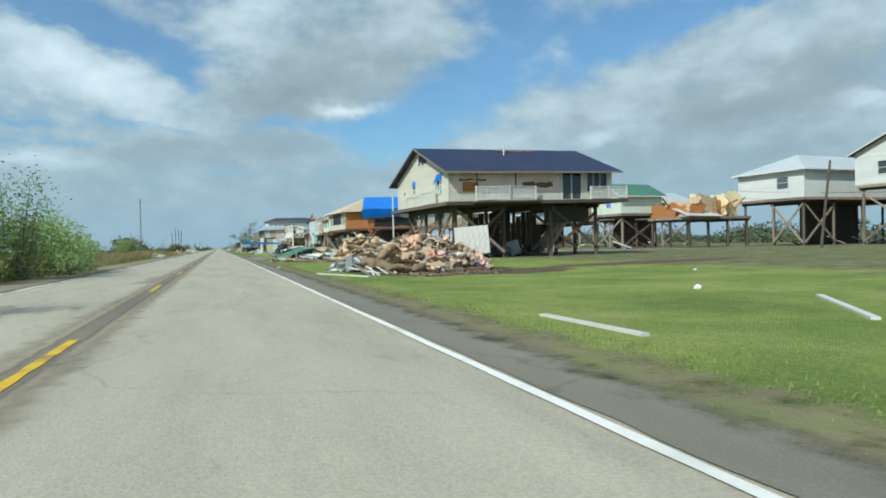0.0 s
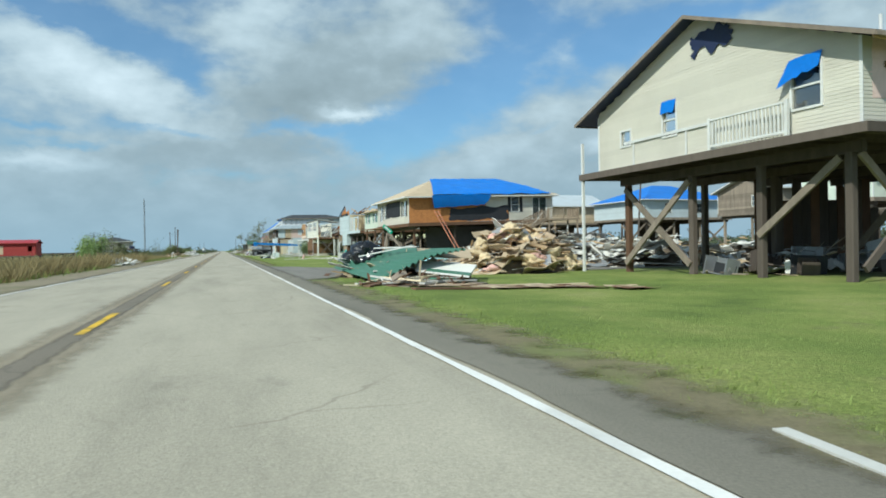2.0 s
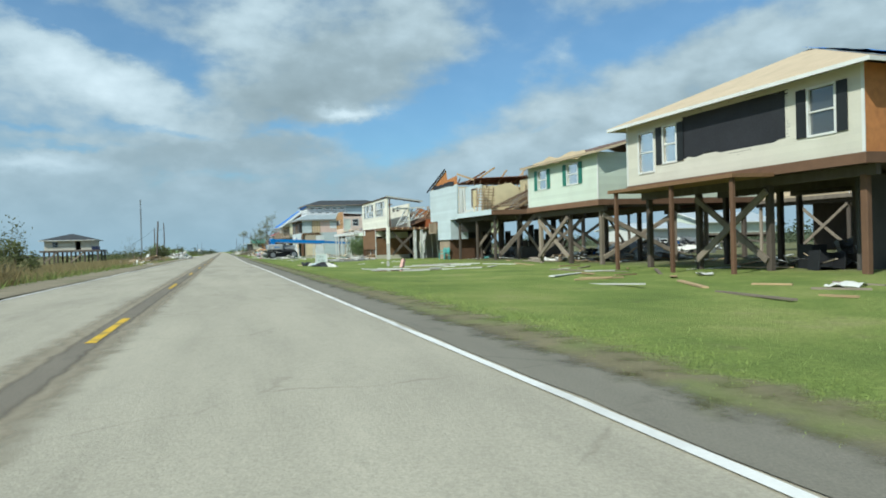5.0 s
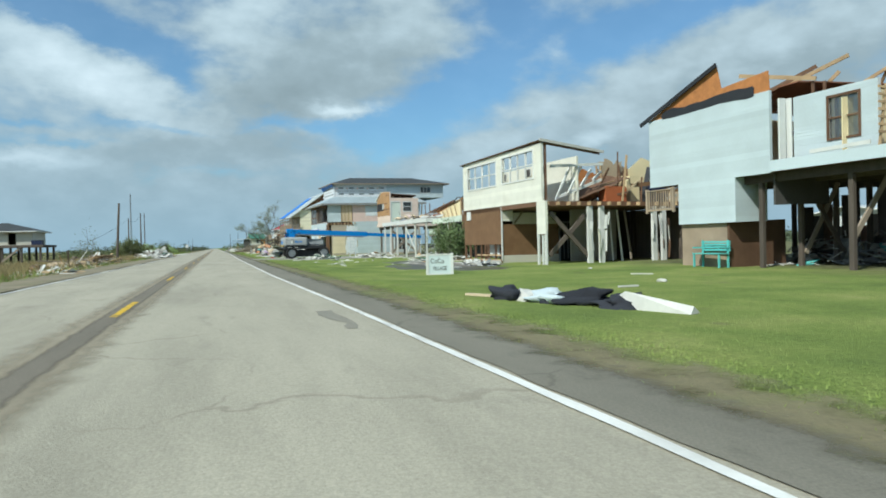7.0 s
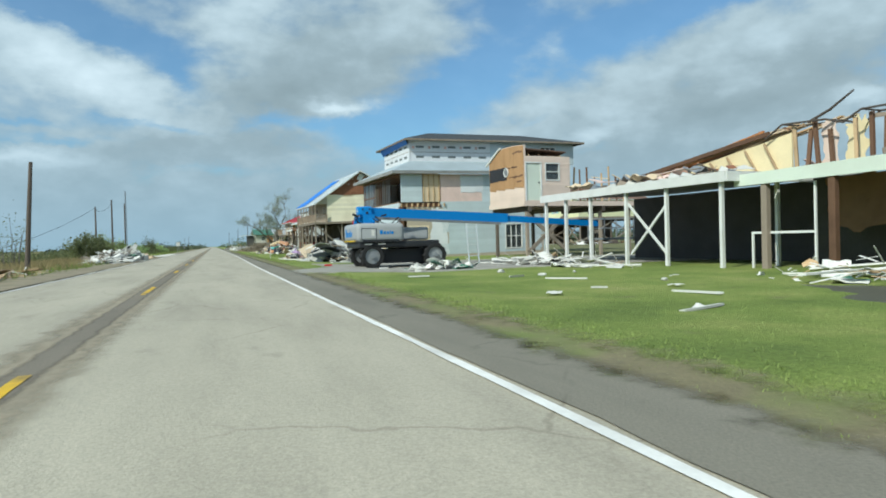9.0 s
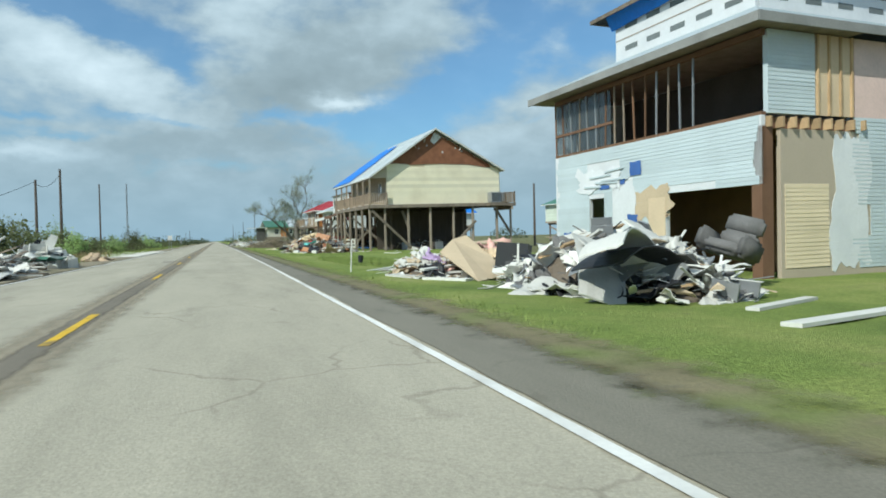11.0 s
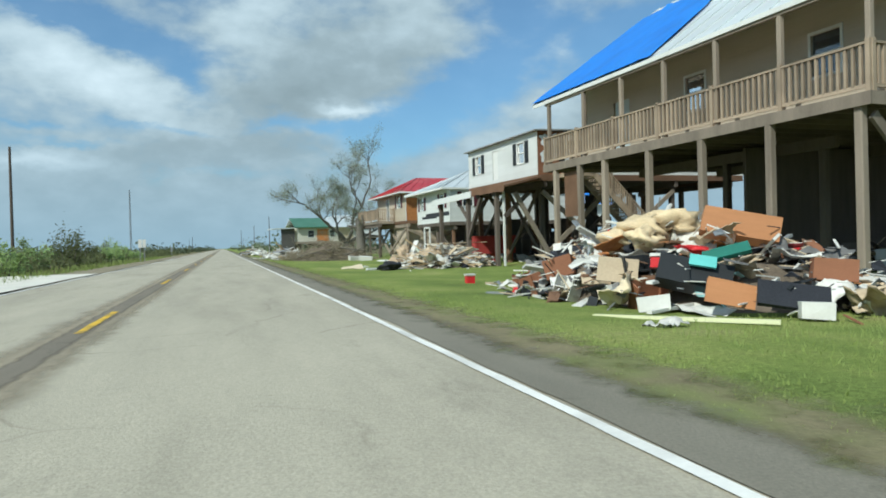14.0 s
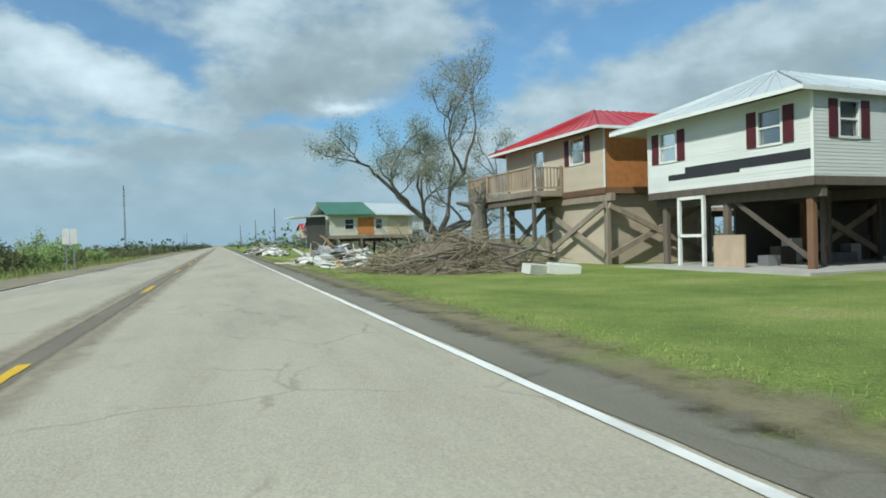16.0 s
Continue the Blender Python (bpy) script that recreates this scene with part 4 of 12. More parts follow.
def house_root(x, y, label, category="house"):
    return thing("house", label, category, (x, y, GROUND), group="raised houses along the road")


def shell(house, P, U, V, z0, z1, mat, core, west_holes=(), south_holes=(), bare_south=False, bare_west=False, board=0.2, gable=None, label=""):
    """Four walls round a raised house; the two that face the camera carry lap boards. gable: (axis, ridge position, ridge height)."""
    topw = tops = None
    spanw = spans_ = None
    if gable and gable[0] == "u":      # ridge along u: the road wall is a gable
        r, zr = gable[1], gable[2]
        topw = lambda a: z1 + (zr - z1) * (1 - abs(a - r) / (max(r, V - r)))
    if gable and gable[0] == "v":
        r, zr = gable[1], gable[2]
        tops = lambda a: z1 + (zr - z1) * (1 - abs(a - r) / (max(r, U - r)))
    w = wall_core(house, P, west(0), 0, V, z0, z1, west_holes, core, name="wall", label=label, top=topw)
    s = wall_core(house, P, south(0), 0.125, U, z0, z1, south_holes, core, name="wall", top=tops)
    wall_core(house, P, west(U + 0.0), 0.0, V, z0, z1, (), core, name="wall", top=topw)
    wall_core(house, P, south(V), 0.125, U - 0.125, z0, z1, (), core, name="wall", top=tops)
    if not bare_west:
        siding(w, P, west(0), -0.02, V, z0 - 0.05, z1, mat, west_holes, board)
        if topw:
            rr = lambda z: max(r, V - r) * (1 - (z - z1) / (zr - z1))
            siding(w, P, west(0), 0, V, z1, zr - 0.05, mat, (), board, span=lambda z: (max(0, r - rr(z)), min(V, r + rr(z))))
    if not bare_south:
        siding(s, P, south(0), -0.02, U, z0 - 0.05, z1, mat, south_holes, board)
    for Q, a in ((west(0), -0.03), (west(0), V - 0.06), (south(0), U - 0.06)):
        g = Geo()
        g.box(a, a + 0.09, z0 - 0.05, z1, 0.0, 0.032)
        part("corner_trim", g, trim_white, house, place=on(P, Q))
    return w, s

# ---- the raised houses, in the order in which they are passed ----
rng = random.Random(4)
BASE = GROUND - 0.25


def navy_roof_house():
    P = footprint(15.6, 46.3, 3.4, 0.02)
    h = house_root(15.6, 46.3, "raised cream-sided house with navy gable roof on dark stilts")
    U, V, zf, zw = 14.0, 11.3, 4.0, 6.25
    platform(h, P, -0.35, 15.4, -0.35, 12.3, zf, 0.26, wood_dark, wood_dark)
    win = [(9.25, 9.8, 4.85, 5.4), (6.75, 7.4, 4.85, 5.95), (1.15, 2.05, 4.75, 5.95)]
    south_holes = [(9.5, 11.2, 4.05, 6.05), (11.75, 13.6, 4.6, 6.05)]
    w, s = shell(h, P, U, V, zf, zw, side_cream, side_cream, win, south_holes, bare_south=True, gable=("u", 5.75, 8.55))
    for i, q in enumerate(win):
        window(h, P, west(0), *q, cols=1, rows=1 if i == 0 else 2, label="white-framed window with broken dark panes" if i == 0 else "")
    for q in south_holes[:1]:
        window(h, P, south(0), *q, frame_mat=trim_white, cols=2, rows=1, label="dark sliding glass door")
    window(h, P, south(0), *south_holes[1], cols=3, rows=1, label="dark porch glazing")
    # the stripped wall: lower boards left, foil above, a plywood patch
    siding(s, P, south(0), 0, 9.2, zf, 4.65, side_cream)
    siding(s, P, south(0), 0, 0.35, 4.65, zw, side_cream)
    ragged_panel(h, P, south(0), 0.35, 9.2, 4.66, zw - 0.05, foil_pink, 0.012, 3, "insulation_panel", "torn pink insulation foil", 0.1)
    ragged_panel(h, P, south(0), 1.1, 2.35, 4.7, 5.4, osb, 0.03, 5, "plywood_patch", "orange plywood patch", 0.03)
    ragged_panel(h, P, south(0), 6.0, 8.6, 5.0, 5.4, wood_brown, 0.02, 6, "sheathing", "torn brown sheathing", 0.12)
    ragged_panel(h, P, south(0), 7.0, 8.4, 5.35, 5.7, board_buff, 0.022, 9, "sheathing", "", 0.1)
    ragged_panel(h, P, south(0), 0.8, 3.0, 5.5, 5.62, ply_brown, 0.022, 11, "sheathing", "", 0.1)
    for u in (2.2, 5.4):
        g = Geo()
        g.box(u, u + 0.1, 4.66, zw, 0.02, 0.05)
        part("stud", g, wood_brown, h, place=on(P, south(0)))
    a, b = gable_roof(h, P, -0.55, 14.6, -0.75, 12.25, (6.12, 6.12), 8.62, "u", tarp_navy, label="navy roof membrane", fascia=wood_grey, metal=0)
    drape(h, P, [((6.2, 5.65, 8.58), (10.5, 5.65, 8.58)), ((6.5, 5.0, 8.33), (10.0, 5.0, 8.33))], shingle_brown, "bare brown roof patch", 20, 6, 0.015, 2, "roof_patch")
    # torn membrane at the gable's top
    ragged_panel(h, P, west(0), 4.2, 5.9, 7.35, 8.02, tarp_navy, 0.06, 2, "membrane_flap", "loose dark membrane flap", 0.35)
    # soffit board hanging at the corner
    brace(h, P, (-0.3, -0.5, 6.1), (1.2, -0.6, 6.0), 0.05, 0.15, wood_raw, "loose_board")
    # blue tarpaulin flaps on two windows
    drape(h, P, [((-0.08, 2.1, 6.1), (-0.08, 1.05, 6.15)), ((-0.3, 2.35, 5.35), (-0.12, 1.15, 5.75))], tarp_blue, "blue tarpaulin flap over a window", 8, 6, 0.06, 4)
    drape(h, P, [((-0.06, 7.45, 6.05), (-0.06, 6.7, 6.05)), ((-0.12, 7.45, 5.6), (-0.12, 6.75, 5.65))], tarp_blue, "", 6, 4, 0.03, 7)
    # white deck rails
    railing(h, P, (-0.3, 2.0, zf), (-0.3, 4.9, zf), trim_white, 0.95, 0.14)
    g = Geo()
    g.box(4.9, 9.6, 4.88, 4.98, 0.03, 0.07)
    for v in (6.2, 9.0):
        g.box(v, v + 0.08, 4.05, 4.9, 0.03, 0.06)
    part("rail_stub", g, trim_white, h, place=on(P, west(0)))
    g = Geo()
    g.box(1.7, 7.2, -1.0, -0.36, zf - 0.14, zf - 0.02)
    part("balcony", g, wood_dark, h, "dark balcony floor", P)
    railing(h, P, (2.0, -0.4, zf), (4.5, -0.95, zf), trim_white, 1.0, 0.14)
    railing(h, P, (4.5, -0.95, zf), (6.9, -0.4, zf), trim_white, 1.0, 0.14)
    railing(h, P, (11.9, -0.3, zf), (15.3, -0.3, zf), trim_white, 0.95, 0.14)
    us, vs = [0.9, 4.9, 9.0, 13.2], [1.0, 4.0, 7.0, 10.6]
    stilts(h, P, us, vs, zf - 0.28, BASE, 0.3, rng=rng, mats=[wood_dark, wood_dark, wood_brown], cross=[((0.9, 7.0), (0.9, 10.6)), ((9.0, 4.0), (13.2, 4.0))])
    brace(h, P, (0.75, 1.2, 3.3), (0.75, 4.0, 1.2))
    brace(h, P, (1.0, 0.8, 3.4), (4.8, 0.8, 0.2), mat=wood_grey)
    brace(h, P, (4.8, 0.7, 3.4), (1.0, 0.7, 0.2), mat=wood_dark)
    brace(h, P, (9.0, 0.8, 3.4), (13.0, 0.8, 0.4), mat=wood_dark)
    brace(h, P, (13.0, 0.7, 3.0), (9.2, 0.7, 0.3), mat=wood_brown)
    brace(h, P, (4.9, 1.2, 3.4), (4.9, 4.0, 0.4), mat=wood_dark)
    # a store below with dark boards at its back; a dark panel paints shade
    for k in range(14):
        g = Geo()
        g.box(5.2 + 0.52 * k, 5.68 + 0.52 * k, 8.2, 8.26, GROUND - 0.1, 3.45 - 0.35 * (k % 4 == 1) - 0.9 * (k % 5 == 3))
        part("store_board", g, wood_dark if k % 3 else wood_brown, h, place=P)
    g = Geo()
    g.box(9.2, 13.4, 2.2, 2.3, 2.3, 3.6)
    part("hanging_panel", g, inside_dark, h, "dark panel painting the underfloor shade", P)
    # a stair under the floor, vent pipe, white post at the corner
    stairs(h, P, (12.4, 2.5, 3.7), (9.6, 2.5, 0.0), 1.0, wood_deck, (0, 1, 0))
    g = Geo()
    g.tube([(6.6, 4.0, 7.9), (6.6, 4.0, 8.75)], [0.06, 0.06], 8)
    part("vent_pipe", g, trim_white, h, place=P)
    g = Geo()
    g.box(-0.3, -0.2, 12.1, 12.2, 0 - 0.2, 5.3)
    part("corner_post", g, trim_white, h, "white corner post", P)


def tarp_roof_house():
    P = footprint(17.2, 95.3, 3.4, 0.025)
    h = house_root(17.2, 95.3, "raised cream house with blue tarpaulin on its hip roof")
    U, V, zf, zw = 16.0, 10.6, 3.4, 5.95
    platform(h, P, -0.1, 16.0, -0.1, V, zf, 0.32, wood_dark, wood_brown)
    wh = [(0.9, 1.75, 4.15, 5.55), (7.6, 8.3, 4.15, 5.55), (8.9, 9.8, 3.9, 5.5)]
    sh = [(11.2, 12.05, 4.3, 5.75), (13.7, 15.3, 3.5, 5.7)]
    w, s = shell(h, P, U, V, zf, zw, side_cream, side_cream, wh + [(2.6, 7.2, 4.2, 5.75)], sh + [(0, 10.9, zf - 0.1, zw)], label="")
    # what stands behind the stripped boards
    ragged_panel(h, P, west(0), 2.5, 7.3, 4.1, 5.8, paper_black, 0.008, 21, "felt_panel", "torn black felt on the wall", 0.25)
    g = Geo()
    g.box(0.0, 10.9, zf - 0.1, zw, 0.004, 0.02)
    part("sheathing", g, osb, h, "bare orange sheathing", on(P, south(0)))
    ragged_panel(h, P, south(0), 4.2, 10.8, 3.5, 4.75, paper_black, 0.035, 23, "felt_panel", "torn black felt paper", 0.3)
    ragged_panel(h, P, south(0), 8.2, 10.9, 4.75, zw, side_cream, 0.03, 24, "siding_panel", "", 0.1, sides=(1, 0, 0, 1))
    g = Geo()
    g.box(6.2, 11.2, 3.2, 3.42, 0.04, 0.07)
    part("trim_board", g, trim_white, h, place=on(P, south(0)))
    for q in wh + sh[:1]:
        window(h, P, west(0) if q in wh else south(0), *q, rows=2, shutters=None if q in wh[2:] else shutter_black)
    window(h, P, south(0), *sh[1], cols=2, rows=1, label="dark glazed balcony door")
    hip = hip_roof(h, P, -0.6, U + 0.6, -0.6, V + 0.6, 5.95, 8.15, 4.6, 11.6, board_buff, label="bare buff roof sheathing")
    # the blue tarpaulin over the roof, hanging down in front
    drape(h, P, [((4.3, 5.5, 8.2), (12.3, 5.5, 8.2)), ((3.3, 2.2, 7.10), (14.2, 2.2, 7.10)), ((2.3, -0.65, 6.07), (15.6, -0.65, 6.04))], tarp_blue, "bright blue tarpaulin over the roof", 40, 20, 0.07, 6)
    drape(h, P, [((2.2, -0.70, 6.02), (8.6, -0.70, 6.02)), ((2.3, -0.55, 5.3), (8.3, -0.6, 5.35)), ((2.5, -0.4, 4.75), (7.9, -0.5, 5.0))], tarp_blue, "", 24, 10, 0.10, 9)
    # wall skirts and lean-to remains on the road side
    g = Geo()
    g.box(-1.9, -0.1, 3.0, 9.5, 3.02, 3.14)
    part("lean_to_roof", g, ply_brown, h, "wrecked brown lean-to roof", P)
    for v in (3.2, 6.0, 9.2):
        post(h, P, -1.7, v, BASE, 3.05, 0.14, wood_brown)
    stilts(h, P, [0.7, 5.0, 9.6, 14.6], [0.5, 3.9, 7.2, 10.1], zf - 0.3, BASE, 0.28, rng=rng, mats=[wood_dark, wood_dark, wood_brown], cross=[((0.7, 3.9), (0.7, 7.2)), ((9.6, 3.9), (14.6, 3.9))])
    # dark sheet added to paint the shade beneath the floor
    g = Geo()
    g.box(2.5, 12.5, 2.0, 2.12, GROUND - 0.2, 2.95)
    part("lower_wall", g, inside_dark, h, "dark sheet added for the shade under the floor", P)
    g = Geo()
    g.box(8.0, 12.5, -0.3, 2.2, 1.9, 1.98)
    part("shelf", g, board_buff, h, "", P)
    # outside stair up to a landing
    g = Geo()
    g.box(14.2, 18.0, -2.2, -0.15, 3.2, 3.4)
    part("landing", g, wood_deck, h, "grey timber landing", P)
    railing(h, P, (14.3, -2.15, 3.4), (17.9, -2.15, 3.4), wood_deck, 1.0, 0.15)
    railing(h, P, (17.9, -2.1, 3.4), (17.9, -0.2, 3.4), wood_deck, 1.0, 0.15)
    stairs(h, P, (14.2, -2.15, 3.35), (10.0, -2.15, 1.7), 1.1, wood_deck, (0, 1, 0))
    g = Geo()
    g.box(8.9, 10.0, -2.2, -1.0, 1.55, 1.68)
    part("landing", g, wood_deck, h, "", P)
    stairs(h, P, (8.9, -2.15, 1.62), (5.6, -2.15, GROUND), 1.1, wood_deck, (0, 1, 0))
    for u, v, z in ((9.0, -2.1, 1.5), (9.9, -1.1, 1.5), (14.4, -2.1, 3.2), (17.8, -2.1, 3.2), (17.8, -0.3, 3.2)):
        post(h, P, u, v, BASE, z, 0.16, wood_deck)


def ladder():
    P = footprint(17.2, 95.3, 3.4, 0.025)
    t = thing("ladder", "orange fibreglass extension ladder leaning on the house", "ladder", P(4.6, -1.5, GROUND))
    a, b = Vector((2.5, -0.35, 4.55)), Vector((4.75, -1.5, GROUND - 0.05))
    for k in (0, 1):
        s = Vector((0.42 * k, 0.12 * k, 0))
        g = Geo()
        g.beam(a + s, b + s, 0.035, 0.08)
        part("rail", g, rope_orange, t, place=P)
    for i in range(14):
        p = a.lerp(b, (i + 0.5) / 14)
        g = Geo()
        g.tube([p, p + Vector((0.42, 0.12, 0))], [0.018, 0.018], 6)
        part("rung", g, metal_grey, t, place=P)


def mint_house():
    P = footprint(17.9, 110.4, 3.4, 0.015)
    h = house_root(17.9, 110.4, "raised pale mint house with a damaged brown roof")
    U, V, zf, zw = 11.0, 7.1, 3.2, 5.6
    platform(h, P, -0.1, U, -0.1, V + 0.1, zf, 0.3, wood_dark, wood_brown, joists=False)
    wh = [(1.8, 2.8, 4.2, 5.25), (5.0, 5.9, 4.2, 5.25)]
    shell(h, P, U, V, zf, zw, side_mint, side_mint, wh, ())
    for q in wh:
        window(h, P, west(0), *q, rows=2, shutters=shutter_green)
    gable_roof(h, P, -0.5, U + 0.4, -0.5, V + 0.1, 5.6, 7.1, "v", shingle_brown, label="stripped brown roof", fascia=board_buff)
    ragged_panel(h, P, west(-0.45), 0.5, 5.6, 5.45, 5.75, board_buff, 0.02, 31, "torn_fascia", "", 0.2)
    stilts(h, P, [0.5, 5.2, 10.2], [0.5, 3.4, 6.6], zf - 0.28, BASE, 0.28, rng=rng, mats=[wood_dark, wood_grey], cross=[((0.5, 3.4), (0.5, 6.6)), ((0.5, 0.5), (5.2, 0.5))])


def gutted_house():
    """The pale blue house whose roof and far rooms are gone."""
    P = footprint(18.4, 125.9, 3.4, 0.02)
    h = house_root(18.4, 125.9, "raised pale blue house with its roof torn off")
    V, zf, zw = 12.1, 3.55, 6.05
    U = 14.0
    platform(h, P, 0.03, U, -0.6, V, zf, 0.34, wood_brown, wood_brown)
    # siding band along the floor and the whole wall at the far end
    w = wall_core(h, P, west(0), 5.95, V, 3.2, zw, (), side_blue, label="pale blue sided wall")
    siding(w, P, west(0), 5.95, V, 3.2, zw, side_blue, [(5.9, 8.0, 5.75, 6.3)])
    g = Geo()
    g.box(-0.3, 5.95, 3.24, 3.62, 0.0, 0.03)
    part("siding_band", g, side_blue, h, "", on(P, west(0)))
    # the bay with its window, set back a little
    b = wall_core(h, P, west(0.5), 2.5, 5.4, 3.6, 5.7, [(3.1, 4.1, 4.1, 5.4)], side_white)
    siding(b, P, west(0.5), 2.5, 5.4, 3.6, 5.7, side_blue, [(3.05, 4.15, 4.05, 5.45)])
    window(h, P, west(0.5), 3.1, 4.1, 4.1, 5.4, frame_mat=wood_brown, rows=2)
    g = Geo()
    g.box(5.42, 5.94, 3.6, 5.7, -0.45, -0.4)
    g.box(5.55, 5.62, 3.6, 5.7, -0.3, -0.02)
    part("corner_post", g, trim_white, h, "", on(P, west(0)))
    g = Geo()
    g.beam((-0.02, 2.4, 3.75), (-0.02, 4.4, 3.72), 0.05, 0.12)
    part("loose_trim", g, trim_white, h, "", P)
    # gable remains of orange sheathing
    g = Geo()
    pts = [(V + 0.1, 6.05), (8.3, 7.45), (8.1, 6.6), (6.0, 6.75), (5.95, 6.05), (8.0, 6.0)]
    g.slab([(0.03, a, z) for a, z in pts], 0.03, (1, 0, 0))
    part("gable_sheathing", g, osb, h, "torn orange gable sheathing", P)
    ragged_panel(h, P, west(0.0), 6.6, 11.3, 6.0, 6.35, paper_black, 0.012, 41, "felt_panel", "black felt strip", 0.12)
    brace(h, P, (-0.1, V + 0.45, 5.95), (-0.1, 8.2, 7.5), 0.06, 0.16, paper_black, "rake_board")
    # stud walls and wallboard of the open rooms
    for (u0, v0, u1, v1, z1) in ((1.2, 5.2, 12, 5.2, 6.3), (12.8, 3.5, 12.8, 9.5, 6.2), (0.2, 11.9, 12, 11.9, 6.2)):
        a, b2 = Vector((u0, v0, zf)), Vector((u1, v1, zf))
        n = int((b2 - a).length / 0.55)
        for i in range(n + 1):
            p = a.lerp(b2, i / n)
            g = Geo()
            g.box(p.x - 0.025, p.x + 0.025, p.y - 0.05, p.y + 0.05, zf, z1 - 0.5 * rng.random())
            part("stud", g, rng.choice([wood_raw, wood_brown]), h, place=P)
    for pts in ([(4.4, 3.3, zf), (11.8, 3.3, zf), (11.8, 3.3, 6.8), (10.6, 3.3, 6.55), (9.8, 3.3, 6.85), (7.9, 3.3, 6.75), (7.4, 3.3, 6.4), (6.0, 3.3, 6.45), (4.4, 3.3, 6.05)],
                [(0.3, 3.5, zf), (4.4, 3.5, zf), (4.4, 3.5, 5.5), (3.6, 3.5, 5.9), (0.3, 3.5, 5.3)],
                [(1.4, 5.3, zf), (12.0, 5.3, zf), (12.0, 5.3, 6.1), (6.0, 5.3, 6.3), (5.8, 5.3, 5.7), (1.4, 5.3, 5.9)],
                [(0.6, 11.8, zf), (12.0, 11.8, zf), (12.0, 11.8, 6.2), (0.6, 11.8, 6.4)]):
        g = Geo()
        g.slab(pts, 0.03, (0, 1, 0))
        part("wallboard", g, inside_cream, h, "cream wallboard of an open room", P)
    # torn pieces; the first is a dark sheet in place of a recess's shade
    for pts, m, d in (([(5.3, 1.6, zf), (7.8, 1.6, zf), (7.8, 1.6, 5.4), (6.4, 1.6, 5.7), (5.3, 1.6, 5.0)], inside_dark, "dark sheet painting the shade of a torn room's recess"), ([(4.8, 0.7, zf), (5.35, 0.7, zf), (5.3, 0.7, 4.7), (4.85, 0.7, 4.6)], osb, "orange sheathing piece"),
                      ([(7.1, 0.8, zf), (7.75, 0.8, zf), (7.7, 0.8, 4.6), (7.3, 0.8, 4.3)], osb, ""), ([(7.0, 1.2, 4.7), (8.3, 1.2, 4.9), (8.3, 1.2, 5.9), (7.4, 1.2, 6.0), (7.5, 1.2, 5.2)], inside_cream, ""),
                      ([(5.9, 0.9, zf), (6.2, 0.9, zf), (6.2, 0.9, 4.4), (5.9, 0.9, 4.5)], side_blue, ""), ([(8.9, 0.9, zf), (13.4, 0.9, zf), (13.4, 0.9, 6.2), (10.6, 0.9, 5.9), (8.9, 0.9, 5.2)], gable_brown, "brown torn partition")):
        g = Geo()
        g.slab(pts, 0.03, (0, 1, 0))
        part("torn_panel", g, m, h, d, P)
    g = Geo()
    g.box(7.95, 8.3, 0.05, 0.3, zf, 5.7)
    part("torn_post", g, wood_grey, h, "grey stripped post", P)
    # slats left of a ceiling, the collapsed roof sheet and its beam
    for i in range(7):
        brace(h, P, (-0.1, 2.1, 4.0 + 0.22 * i), (1.45, 2.05, 3.95 + 0.21 * i), 0.03, 0.07, wood_raw, "lath")
    for i in range(4):
        brace(h, P, (0.0 + 0.4 * i, 2.15, 3.6), (0.25 + 0.4 * i, 2.1, 5.4), 0.05, 0.07, wood_raw, "lath")
    g = Geo()
    lo0, lo1, hi0, hi1 = Vector((0.2, 0.6, 3.74)), Vector((2.8, 0.45, 3.86)), Vector((4.6, 2.6, 5.25)), Vector((7.0, 1.6, 5.8))
    for k in range(13):
        q = (k + 0.5) / 13
        a, b = lo0.lerp(lo1, q), hi0.lerp(hi1, q)
        a, b = a.lerp(b, rng.uniform(-0.06, 0.12)), b.lerp(a, rng.uniform(-0.08, 0.1))
        g = Geo()
        g.beam(a, b, 0.2, 0.03, up=(-0.45, 0.05, 0.9))
        part("roof_plank", g, rng.choice([wood_deck, wood_deck, wood_brown, wood_grey, ply_brown]), h, "collapsed roof plank" if k == 0 else "", P)
    for k in range(5):
        q = 0.1 + 0.2 * k
        g = Geo()
        g.beam(lo0.lerp(hi0, q) - Vector((0, 0, 0.06)), lo1.lerp(hi1, q) - Vector((0, 0, 0.06)), 0.08, 0.08)
        part("roof_batten", g, wood_raw, h, place=P)
    brace(h, P, (4.4, 3.2, 6.35), (9.6, 3.2, 6.85), 0.1, 0.12, wood_brown, "wall_plate")
    brace(h, P, (9.4, 3.2, 6.9), (13.6, 3.2, 6.75), 0.1, 0.12, wood_brown, "wall_plate")
    for k in range(16):
        u = 4.6 + 0.57 * k
        brace(h, P, (u, 3.2, 6.3 + 0.03 * k), (u + rng.uniform(-0.1, 0.1), 3.2, 6.75 + 0.25 * rng.random() + 0.01 * k), 0.05, 0.09, rng.choice([wood_raw, wood_brown, wood_grey]), "rafter_stub")
    for k in range(11):
        u = 4.8 + 0.62 * k
        brace(h, P, (u, 3.24, zf), (u + 0.02, 3.24, 5.6 + rng.random() * 0.7), 0.04, 0.08, rng.choice([wood_raw, board_buff]), "stud")
